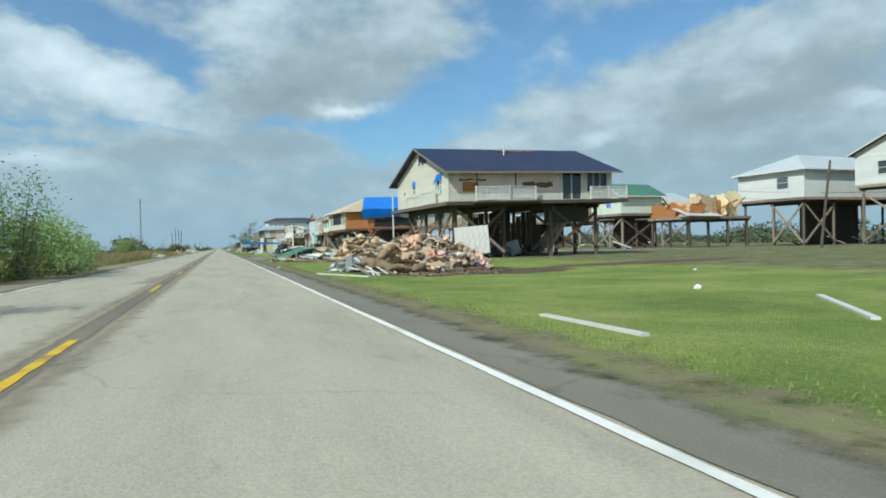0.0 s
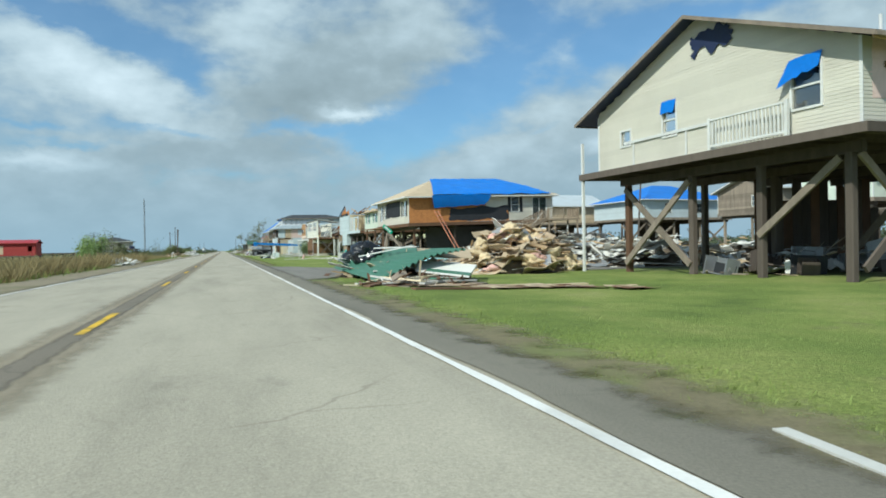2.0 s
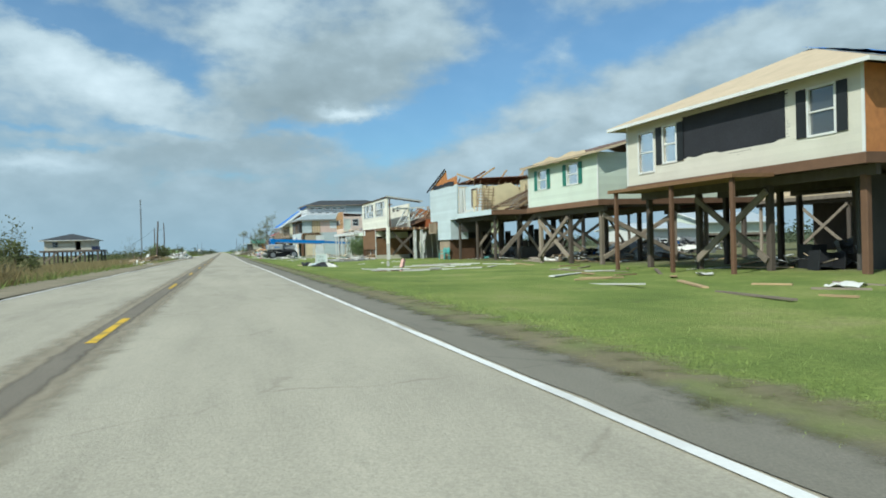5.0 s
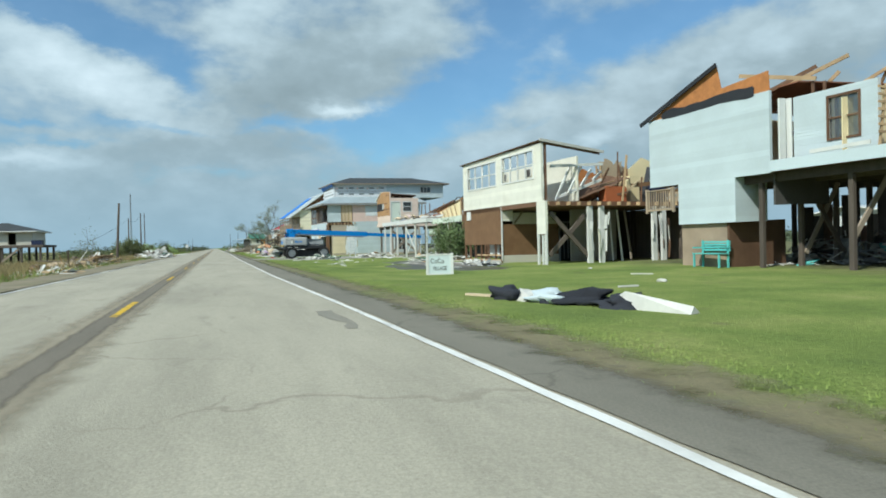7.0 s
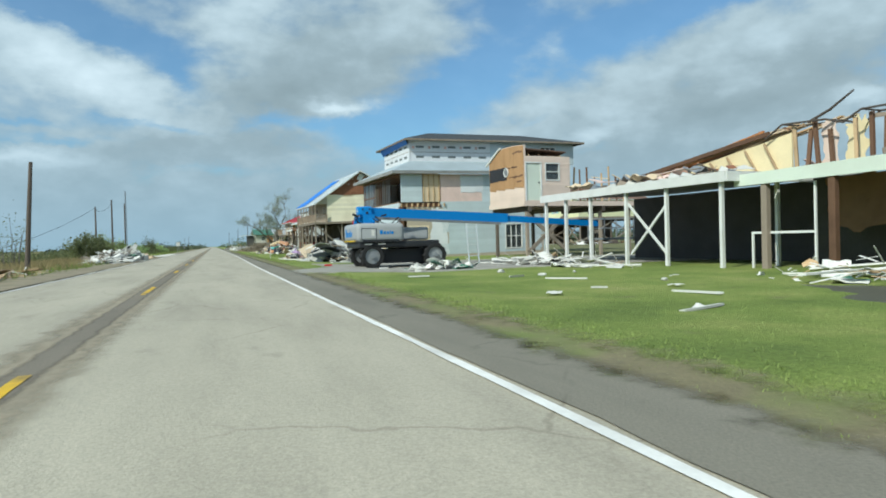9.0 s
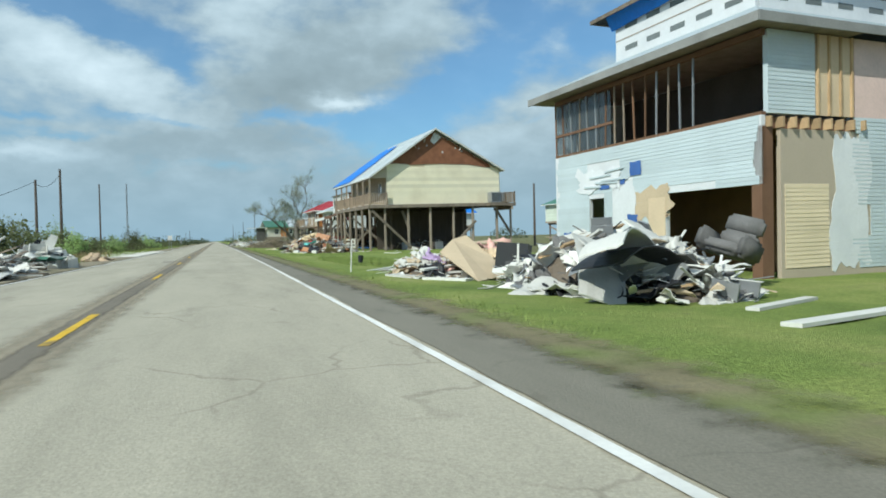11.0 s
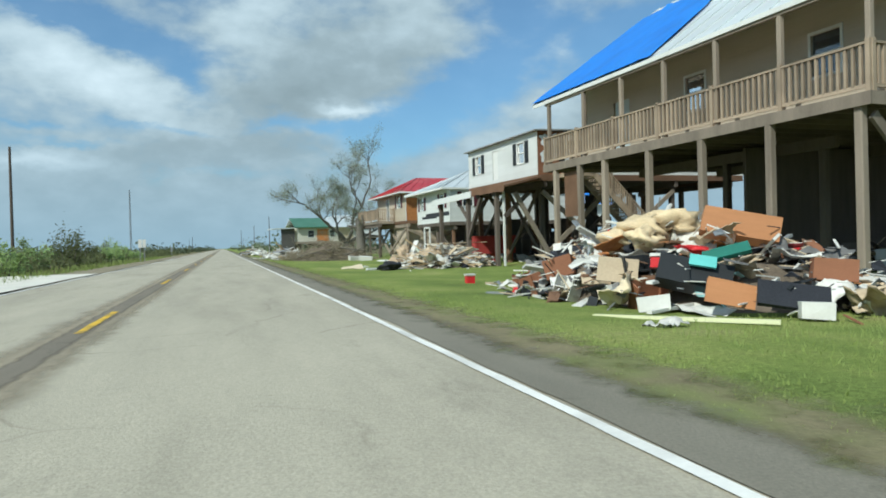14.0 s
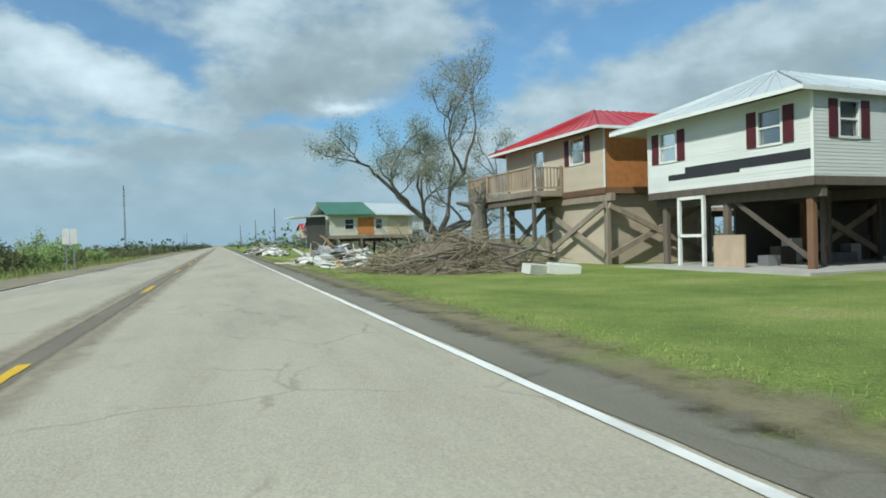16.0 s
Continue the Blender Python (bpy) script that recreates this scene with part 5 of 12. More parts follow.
    for k, (u0, u1, z0, z1, m) in enumerate(((11.2, 12.4, 4.6, 6.3, side_blue), (12.5, 13.8, 4.9, 6.2, wood_grey), (9.6, 10.6, 3.6, 4.9, gable_brown), (8.5, 9.4, 3.6, 4.3, ply_brown), (2.9, 4.0, 3.6, 4.4, ply_brown), (11.0, 13.6, 3.6, 4.5, wood_brown))):
        ragged_panel(h, P, south(0.45 + 0.1 * k), u0, u1, z0, z1, m, 0.03, 440 + k, "torn_panel", "", 0.25)
    brace(h, P, (2.7, 0.36, 3.85), (7.1, 1.52, 5.92), 0.09, 0.16, wood_raw, "fallen_beam")
    for i in range(10):
        u = 1.5 + rng.random() * 5
        brace(h, P, (u, 0.2 + rng.random(), zf + 0.08), (u + rng.uniform(1, 2.2), 0.1 + rng.random(), zf + 0.15 + 0.3 * rng.random()), 0.06, 0.12, rng.choice([wood_raw, wood_brown, trim_white]), "fallen_board")
    brace(h, P, (3.63, -0.25, 3.1), (0.7, -0.25, 0.3), 0.1, 0.3, wood_grey, "brace_board")
    g = Geo()
    g.box(3.7, 7.4, 2.0, 3.2, GROUND - 0.05, 0.75)
    part("storage_box", g, inside_dark, h, "dark storage box under the house", P)
    for i in range(16):
        u, v = 1.5 + rng.random() * 10, 3.8 + rng.random() * 6
        d = rng.uniform(1.2, 3.5)
        a = rng.uniform(-0.6, 0.6)
        brace(h, P, (u, v, zf + 0.1 + rng.random() * 1.6), (u + d * math.cos(a), v + d * math.sin(a), zf + 0.5 + rng.random() * 2.3), 0.06, 0.14, rng.choice([wood_raw, wood_brown, ply_brown]), "fallen_rafter")
    for i in range(9):
        u = 3.2 + i * 1.1
        brace(h, P, (u, 7.0, 6.1), (u + 0.2, 11.9, 6.5 + 0.2 * rng.random()), 0.05, 0.16, wood_brown, "rafter")
    g = Geo()
    g.slab([(2.0, 6.4, 6.6), (11.0, 6.4, 6.9), (11.0, 11.6, 6.7), (2.0, 11.6, 6.5)], 0.05)
    part("roof_deck", g, gable_brown, h, "brown remains of the roof deck", P)
    # the small box hung under the far end, posts and braces
    c = wall_core(h, P, west(0.0), 7.5, 10.4, 1.56, 3.2, (), side_blue)
    siding(c, P, west(0.0), 7.5, 10.4, 1.56, 3.2, side_blue)
    c = wall_core(h, P, south(7.5), 0.13, 1.6, 1.56, 3.2, (), side_blue)
    siding(c, P, south(7.5), 0.0, 1.6, 1.56, 3.2, side_blue)
    g = Geo()
    g.box(0.1, 3.0, 7.9, 8.0, GROUND - 0.2, 1.6)
    part("lower_wall", g, wood_brown, h, "brown boarded store below the house", P)
    g = Geo()
    g.box(0.15, 0.25, 8.05, 10.4, GROUND - 0.2, 1.55)
    part("lower_wall", g, wood_deck, h, "", P)
    g = Geo()
    g.box(2.5, 5.6, 11.3, 11.4, GROUND - 0.2, 3.1)
    part("lower_wall", g, inside_dark, h, "", P)
    # boards hung below the floor beside the store, and what is left of a lower room
    # this dark panel stands in for shade below the floor
    g = Geo()
    g.box(0.4, 3.1, 6.1, 6.18, 2.1, 3.2)
    part("hanging_panel", g, inside_dark, h, "dark panel hung for the shade below the floor", P)
    for k in range(9):
        g = Geo()
        g.box(6.2 + 0.6 * k, 6.75 + 0.6 * k, 9.6, 9.66, GROUND - 0.1, 1.2 + 0.5 * (k % 3) + 0.9 * (k % 4 == 0))
        part("store_board", g, (wood_dark, inside_dark, wood_brown, wood_grey)[k % 4], h, place=P)
    for a, b in (((2.4, 0.5, 3.1), (4.4, 0.5, 0.4)), ((6.4, 3.3, 3.1), (8.2, 3.3, 0.6)), ((2.6, 6.7, 0.3), (4.4, 6.7, 2.9)), ((4.5, 6.6, 0.3), (2.6, 6.6, 2.9)), ((10.4, 0.4, 3.1), (12.4, 0.4, 0.4)), ((0.6, 3.4, 0.9), (2.5, 3.4, 3.1))):
        brace(h, P, a, b, 0.07, 0.18, wood_dark if a[0] > 3 else wood_grey)
    # splintered remains along the torn floor edge and the roof's break
    for i in range(26):
        u, v = rng.uniform(2.0, 13.0), rng.uniform(0.0, 3.0)
        a, ln = rng.uniform(-0.5, 0.9), rng.uniform(0.6, 2.2)
        z = zf + rng.uniform(0.05, 0.5)
        brace(h, P, (u, v, z), (u + ln * math.cos(a), v + 0.3 * rng.uniform(-1, 1), z + abs(ln * math.sin(a))), 0.04, rng.uniform(0.06, 0.2), rng.choice([wood_raw, wood_brown, ply_brown, osb, board_white, inside_cream]), "fallen_board")
    for i in range(12):
        u = rng.uniform(1.0, 12.5)
        brace(h, P, (u, rng.uniform(5.0, 11.0), 6.3), (u + rng.uniform(-0.8, 1.4), rng.uniform(5.0, 11.0), 6.9 + rng.random() * 0.5), 0.05, 0.14, rng.choice([wood_raw, wood_brown, gable_brown]), "broken_rafter")
    stilts(h, P, [0.55, 2.5, 4.4, 6.3, 8.2, 10.4, 12.6], [0.3, 3.4, 6.8, 10.2], 3.25, BASE, 0.22, rng=rng, mats=[wood_dark, wood_dark, wood_dark], cross=[((4.4, 0.3), (8.2, 0.3)), ((8.2, 3.4), (12.6, 3.4)), ((8.2, 0.3), (8.2, 3.4))])
    railing(h, P, (-0.1, 10.6, 2.1), (-0.1, 12.2, 2.1), wood_deck, 0.95, 0.14)


cupboard_veneer = material("orange chest veneer", (0.38, 0.12, 0.05), 0.5, var=0.12, scale=2, grain=40, bump=0.1)


side_ivory = material("ivory lap siding", (0.76, 0.74, 0.64), 0.6, var=0.08, scale=1.5, grain=40, bump=0.08, rand=0.05, stain=(0.5, 0.46, 0.34), stain_amt=0.25)


def sunroom_house():
    """The white house with the row of windows and the open, wrecked room behind."""
    P = footprint(14.75, 142.4, 3.4, 0.0)
    h = house_root(14.75, 142.4, "white two-storey house with a row of windows and a wrecked side")
    V, z0, z1 = 9.1, 2.95, 5.75
    wins = [(0.75, 4.0, 4.15, 5.48), (4.75, 8.4, 4.13, 5.42)]
    g2 = wall_core(h, P, west(0), 0, V, z0, z1, wins, side_ivory, label="white sided wall")
    siding(g2, P, west(0), 0, V, z0, z1, side_ivory, wins, 0.2)
    window(h, P, west(0), *wins[0], cols=4, rows=2, label="row of white-framed sashes", broken=((0, 0), (1, 0), (2, 0), (3, 0), (1, 1)))
    window(h, P, west(0), *wins[1], cols=4, rows=2, broken=((0, 0), (1, 0), (2, 1), (3, 0), (0, 1)))
    # roof strip over the sunroom, brown edge
    plate(h, P, [(-0.14, -0.05, 5.88), (0.7, -0.05, 5.80), (0.7, V + 0.2, 5.64), (-0.14, V + 0.2, 5.72)], 0.035, wood_brown, "roof_edge", "broken brown roof edge")
    brace(h, P, (-0.1, -0.05, 5.90), (3.6, -0.05, 5.42), 0.07, 0.13, board_white, "rafter")
    brace(h, P, (0.3, 0.02, 5.74), (3.4, 0.02, 5.34), 0.05, 0.12, wood_brown, "rafter")
    for v in (0.03,):
        g = Geo()
        g.box(0.0, 0.12, v, v + 0.12, z0, 5.85)
        g.box(0.22, 0.32, v, v + 0.1, z0, 5.8)
        part("corner_stud", g, wood_brown, h, "", P)
    # inside of the sunroom
    g = Geo()
    g.box(2.35, 2.45, 0.5, V, 3.0, 5.25)
    part("inner_wall", g, side_ivory, h, "pale inner wall seen through the windows", P)
    # inner windows: solid dark boxes paint the shade in them, white frames round
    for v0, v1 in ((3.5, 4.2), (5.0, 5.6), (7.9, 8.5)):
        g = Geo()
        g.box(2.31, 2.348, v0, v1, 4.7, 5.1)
        part("inner_window", g, inside_dark, h, "dark box painting the shade in an inner window", P)
        g = Geo()
        g.box(2.29, 2.308, v0 - 0.06, v1 + 0.06, 5.1, 5.16)
        g.box(2.29, 2.308, v0 - 0.06, v0, 4.7, 5.1)
        g.box(2.29, 2.308, v1, v1 + 0.06, 4.7, 5.1)
        part("inner_frame", g, trim_white, h, place=P)
    g = Geo()
    g.box(0.0, 9.2, 0.0, V, 2.72, 2.94)
    deck = part("floor_deck", g, wood_brown, h, "broken timber floor", P)
    for i in range(15):
        g = Geo()
        g.box(0.2 + i * 0.6, 0.26 + i * 0.6, -0.25, 0.6, 2.74, 2.92)
        part("joist_end", g, wood_raw, deck, place=P)
    # wrecked room towards the back
    g = Geo()
    for k in range(4):
        a, b = Vector((1.0 + k * 0.75, 0.4, 3.0 + k * 0.35)), Vector((2.3 + k * 0.6, 0.9, 4.9 - k * 0.12))
        g.beam(a, b, 0.07, 0.12)
    g.beam((0.8, 0.5, 4.7), (4.0, 0.6, 4.9), 0.07, 0.14)
    g.beam((1.0, 0.5, 3.1), (3.9, 0.6, 4.1), 0.07, 0.14)
    part("fallen_window_frames", g, trim_white, h, "fallen white window frames", P)
    g = Geo()
    g.sheet(lambda s, t: (2.4 + 3.2 * s, 0.5 + 3 * t, 3.1 + 1.1 * s + 0.5 * t + 0.15 * noise.noise((s * 4, t * 4, 2))), 8, 6, 0.04)
    part("fallen_roof", g, wood_brown, h, "collapsed brown roof sheet", P)
    for i in range(16):
        u = 4.5 + rng.random() * 4.5
        v = rng.random() * 5
        brace(h, P, (u, v, 2.95), (u + rng.uniform(-0.3, 0.3), v + rng.uniform(-0.3, 0.3), 4.2 + rng.random() * 1.5), 0.05, 0.1, rng.choice([wood_raw, wood_brown]), "stud")
    for pts in ([(6.2, 2.0, 2.95), (8.8, 2.0, 2.95), (8.8, 2.0, 5.2), (7.6, 2.0, 5.5), (6.2, 2.0, 4.4)],):
        g = Geo()
        g.slab(pts, 0.03, (0, 1, 0))
        part("wallboard", g, inside_cream, h, "", P)
    for u0, u1, zt, m, sd in ((4.0, 5.6, 4.9, osb, 5), (5.6, 7.2, 5.4, board_buff, 6), (7.2, 9.2, 5.2, wood_brown, 7), (3.0, 4.2, 4.6, wood_grey, 8)):
        ragged_panel(h, P, south(3.2), u0, u1, 2.95, zt, m, 0.03, sd, "torn_panel", "", 0.35)
    for u, v, w, d, zt, m in ((4.1, 0.5, 1.3, 0.6, 3.75, cupboard_veneer), (7.2, 0.9, 1.2, 0.8, 3.9, tarp_navy), (8.5, 0.7, 0.9, 0.7, 3.7, board_buff), (6.2, 1.2, 0.6, 0.5, 4.4, inside_cream)):
        g = Geo()
        g.box(u, u + w, v, v + d, 2.95, zt)
        part("left_furniture", g, m, h, "furniture left on the open floor", P)
    brace(h, P, (6.8, 1.0, 3.0), (7.6, 1.3, 4.9), 0.3, 0.08, paper_black, "torn_strip")
    # back walls of the open ground floor, coloured dark for the shade there
    g = Geo()
    g.box(0.3, 9.2, 5.0, 5.1, GROUND - 0.2, 2.7)
    part("lower_wall", g, wood_dark, h, "back wall darkened for the open ground floor's shade", P)
    g = Geo()
    g.box(9.1, 9.2, 0.2, 5.0, GROUND - 0.2, 2.7)
    part("lower_wall", g, wood_dark, h, "", P)
    # lower storey: brown panels, an open stud strip below, the recessed porch with its door
    g = Geo()
    g.box(4.25, V - 0.05, 0.88, z0, -0.03, 0.0)
    part("plywood_panel", g, ply_brown, h, "brown plywood wall panel", on(P, west(0)))
    for v in [4.25, 5.0, 5.9, 6.8, 7.6, 8.3, 8.95]:
        g = Geo()
        g.box(v, v + 0.09, GROUND - 0.1, 0.9, -0.1, 0.0)
        part("stud", g, wood_brown, h, place=on(P, west(0)))
    g = Geo()
    g.box(4.25, V, -0.02, 0.06, -0.12, 0.0)
    g.box(4.25, 7.4, 0.25, 0.33, -0.1, -0.02)
    part("sill", g, wood_raw, h, place=on(P, west(0)))
    for a, b in ((4.5, 5.2), (5.35, 5.95), (6.05, 6.75)):
        g = Geo()
        g.box(a, b, 0.3, 0.95, -0.5, -0.45)
        part("white_panel", g, trim_white, h, place=on(P, west(0)))
    # the porch wall facing back down the road, with its barred door
    g = Geo()
    g.box(0.03, 3.6, 0.28, 1.97, -0.10, 0.0)
    part("plywood_panel", g, ply_brown, h, "brown plywood porch wall", on(P, south(4.25)))
    c = wall_core(h, P, south(4.27), 0.05, 3.6, GROUND - 0.2, 0.28, (), side_cream)
    siding(c, P, south(4.25), 0.05, 3.6, GROUND - 0.1, 0.28, side_cream, row=0.17)
    g = Geo()
    g.box(0.75, 3.45, 1.98, 2.6, -0.09, 0.01)
    part("wall_patch", g, side_cream, h, "bare cream wall above the plywood", on(P, south(4.25)))
    g = Geo()
    g.box(0.05, 0.7, 2.15, 2.72, -0.09, 0.012)
    patch = part("wall_patch", g, side_ivory, h, "scrap of white siding", on(P, south(4.25)))
    siding(patch, P, south(4.23), 0.05, 0.7, 2.15, 2.7, side_ivory, row=0.14)
    g = Geo()
    g.box(-0.02, 0.06, 0.0, z0 - 0.02, 0.0, 0.05)
    part("corner_trim", g, trim_white, h, "white corner trim", on(P, south(4.25)))
    brace(h, P, (0.75, 4.15, 2.02), (1.25, 4.1, 2.65), 0.04, 0.1, wood_grey, "torn_board")
    g = Geo()
    g.box(3.7, 5.3, GROUND, 2.0, -0.06, 0.0)
    door = part("door", g, shutter_black, h, "dark barred door", on(P, south(4.25)))
    g = Geo()
    g.box(3.62, 3.7, GROUND, 2.1, -0.06, 0.04)
    g.box(3.62, 5.4, 2.02, 2.1, -0.06, 0.04)
    part("door_frame", g, metal_grey, door, place=on(P, south(4.25)))
    for k in range(6):
        g = Geo()
        g.box(3.92 + k * 0.26, 3.95 + k * 0.26, 0.0, 2.0, 0.01, 0.035)
        part("door_bar", g, metal_grey, door, place=on(P, south(4.25)))
    # base slab of the boarded corner
    for v0, v1 in ((4.3, 6.0), (6.9, V)):
        g = Geo()
        g.box(v0, v1, GROUND - 0.1, 0.02, -0.15, 0.05)
        part("base_block", g, concrete, h, "pale concrete footing", on(P, west(0)))
    g = Geo()
    g.box(8.1, 8.62, 2.35, 2.85, 0.0, 0.05)
    vent = part("vent_box", g, trim_white, h, "torn white vent cover", on(P, west(0)))
    p = wall_core(h, P, west(0), -0.3, 0.5, 1.5, z0, (), side_ivory)
    siding(p, P, west(0), -0.3, 0.5, 1.35, z0, side_ivory)
    g = Geo()
    g.box(-0.3, -0.2, GROUND - 0.2, 1.5, -0.1, 0.0)
    g.box(-0.02, 0.06, GROUND - 0.2, 1.3, -0.1, 0.0)
    g.box(0.4, 0.5, GROUND - 0.2, 1.5, -0.1, 0.0)
    part("pier", g, trim_white, h, "white pier with stripped boards", on(P, west(0)))
    # south side: white posts, boards and braces of the open ground floor
    for u in (2.6, 3.3, 6.6, 7.2):
        g = Geo()
        g.box(u, u + 0.28, -0.05, 0.1, GROUND - 0.2, 2.7)
        part("post", g, trim_white, h, place=P)
    brace(h, P, (0.5, 0.1, 2.4), (2.7, 0.1, 0.2), mat=wood_dark)
    brace(h, P, (0.5, 0.2, 0.3), (2.6, 0.2, 2.3), mat=wood_dark)
    # white boards torn off the posts, a fallen stud wall and scraps on the open floor
    for i in range(16):
        u = rng.choice((2.7, 3.4, 6.7, 7.3)) + rng.uniform(-0.25, 0.35)
        z = rng.uniform(0.0, 1.9)
        brace(h, P, (u, -0.1, z), (u + rng.uniform(-0.15, 0.15), -0.12, z + rng.uniform(0.4, 1.1)), 0.02, rng.uniform(0.06, 0.16), rng.choice([trim_white, trim_white, wood_brown, side_ivory]), "torn_strip")
    for u in (4.3, 5.0, 5.6, 6.2, 8.0, 8.5):
        brace(h, P, (u, 1.2, GROUND), (u + rng.uniform(-0.2, 0.3), 1.5, 2.6), 0.06, 0.1, rng.choice([wood_brown, wood_grey, trim_white]), "stud")
    for i in range(26):
        u, v = rng.uniform(3.5, 9.0), rng.uniform(-0.1, 3.0)
        a, ln = rng.uniform(-0.3, 0.9), rng.uniform(0.5, 1.9)
        z = 2.97 + rng.uniform(0.0, 0.9)
        brace(h, P, (u, v, z), (u + ln * math.cos(a), v + rng.uniform(-0.4, 0.4), z + abs(ln * math.sin(a))), 0.04, rng.uniform(0.05, 0.22), rng.choice([wood_raw, wood_brown, ply_brown, board_white, inside_cream, foam_yellow]), "fallen_board")
    g = Geo()
    g.box(3.6, 6.6, 3.0, 3.1, GROUND - 0.2, 2.7)
    part("lower_wall", g, concrete, h, "", P)
    # another dark sheet for the ground floor's shade
    g = Geo()
    g.box(2.0, 9.0, 5.0, 5.1, GROUND - 0.2, 2.7)
    part("lower_wall", g, inside_dark, h, "", P)
    for u, v in ((4.5, 8.8), (9.0, 0.3), (9.0, 4.5), (9.0, 8.8)):
        post(h, P, u, v, BASE, 2.75, 0.24, wood_dark)


for build in (navy_roof_house, tarp_roof_house, ladder, mint_house, gutted_house, sunroom_house):
    build()


def carport_house():
    """The low wrecked building with the white carport posts and the pink upper room."""
    P = footprint(15.6, 163.5, 3.4, 0.0)
    h = house_root(15.6, 163.5, "wrecked low building with a white-posted carport and torn roof")
    # flat carport roof with a white fascia
    plate(h, P, [(0.0, 0.0, 3.0), (7.0, 0.0, 3.2), (7.0, 11.5, 3.2), (0.0, 11.5, 3.0)], 0.12, shingle_grey, "carport_roof", "flat grey carport roof")
    g = Geo()
    g.box(0, 11.5, 2.72, 3.05, 0.0, 0.04)
    part("fascia", g, trim_white, h, "white carport fascia", on(P, west(0)))
    g = Geo()
    g.box(0, 7.0, 2.72, 3.05, 0.0, 0.04)
    part("fascia", g, trim_white, h, "", on(P, south(0)))
    for v in (0.3, 2.9, 5.2, 7.6, 9.5, 11.2):
        g = Geo()
        g.box(0.1, 0.22, v, v + 0.12, GROUND - 0.2, 2.75)
        part("post", g, trim_white, h, place=P)
    for u in (2.4, 4.8):
        g = Geo()
        g.box(u, u + 0.12, 0.1, 0.22, GROUND - 0.2, 2.75)
        part("post", g, trim_white, h, place=P)
    brace(h, P, (0.2, 3.0, 0.3), (0.2, 5.2, 2.3), 0.05, 0.1, trim_white)
    brace(h, P, (0.25, 5.1, 0.3), (0.25, 3.0, 2.2), 0.05, 0.1, trim_white)
    g = Geo()
    g.box(5.5, 5.6, 0.5, 11.4, GROUND - 0.2, 2.9)
    part("back_wall", g, inside_dark, h, "dark back wall of the carport", P)
    # a long low annex nearer the side yard
    plate(h, P, [(0.6, -9.5, 2.85), (6.5, -9.5, 3.3), (6.5, -0.2, 3.3), (0.6, -0.2, 2.85)], 0.1, shingle_grey, "annex_roof", "low grey annex roof")
    g = Geo()
    g.slab([(0.55, -5.6, 2.58), (0.55, -5.6, 3.0), (0.55, 0.2, 2.92), (0.55, 0.2, 2.55)], 0.05, (1, 0, 0))
    part("fascia", g, side_mint, h, "pale green fascia board", P)
    g = Geo()
    g.slab([(0.6, -9.6, 2.5), (0.6, -9.6, 2.95), (0.6, -5.6, 3.0), (0.6, -5.6, 2.55)], 0.08, (1, 0, 0))
    part("torn_beam", g, wood_brown, h, "bare brown eave beam", P)
    for u, v, m in ((0.7, -9.2, wood_brown), (0.7, -5.7, wood_brown), (0.7, -3.2, wood_brown), (0.7, -0.9, wood_grey)):
        post(h, P, u, v, BASE, 2.6, 0.22, m)
    g = Geo()
    g.box(3.5, 3.6, -9.5, -4.6, GROUND - 0.2, 2.8)
    part("back_wall", g, side_blue, h, "blue-grey annex wall", P)
    ragged_panel(h, P, west(2.4), -4.6, -1.8, 1.1, 2.7, ply_brown, 0.03, 711, "torn_panel", "torn brown annex panel", 0.25)
    g = Geo()
    g.box(3.5, 3.6, -4.6, -0.4, GROUND - 0.2, 2.8)
    part("back_wall", g, inside_dark, h, "", P)
    # inner walls left standing: cream under the fallen roof slope, studs and scraps beyond it
    g = Geo()
    g.slab([(3.0, 6.6, 3.1), (3.0, 6.6, 3.4), (3.0, 0.0, 4.4), (3.0, 0.0, 3.1)], 0.08, (1, 0, 0))
    part("wallboard", g, inside_cream, h, "stained cream inner wall", P)
    for i in range(7):
        v = 0.5 + i * 0.85
        brace(h, P, (2.9, v, 3.15), (2.9, v + 0.55, 4.32 - 0.15 * (v + 0.55)), 0.03, 0.09, wood_raw, "lath")
    for i in range(17):
        lo = Vector((2.85 + 0.24 * i, 9.3 + rng.uniform(-1.5, 1.3), 3.36 + 0.035 * i + rng.uniform(-0.02, 0.04)))
        hi = Vector((2.85 + 0.24 * i + rng.uniform(-0.15, 0.15), rng.uniform(-0.4, 2.6), 4.45 + 0.055 * i + rng.uniform(-0.1, 0.06)))
        brace(h, P, lo, hi, 0.2 if i % 3 else 0.1, 0.05 if i % 3 else 0.15, rng.choice([wood_raw, board_buff, wood_brown, gable_brown, osb]), "fallen_rafter")
    for v, zt, m in ((-0.2, 4.6, wood_raw), (-0.6, 4.4, wood_brown), (-1.0, 4.75, wood_brown), (-1.5, 4.3, wood_brown), (-2.3, 4.5, wood_raw), (-2.8, 4.6, wood_brown), (-3.2, 4.4, wood_brown), (-4.6, 4.3, wood_brown), (-5.6, 4.2, wood_grey), (-6.4, 4.25, wood_brown), (-7.4, 4.2, wood_brown)):
        brace(h, P, (3.0, v, 3.1), (3.0 + rng.uniform(-0.1, 0.1), v + rng.uniform(-0.15, 0.15), zt), 0.1, 0.12, m, "stud")
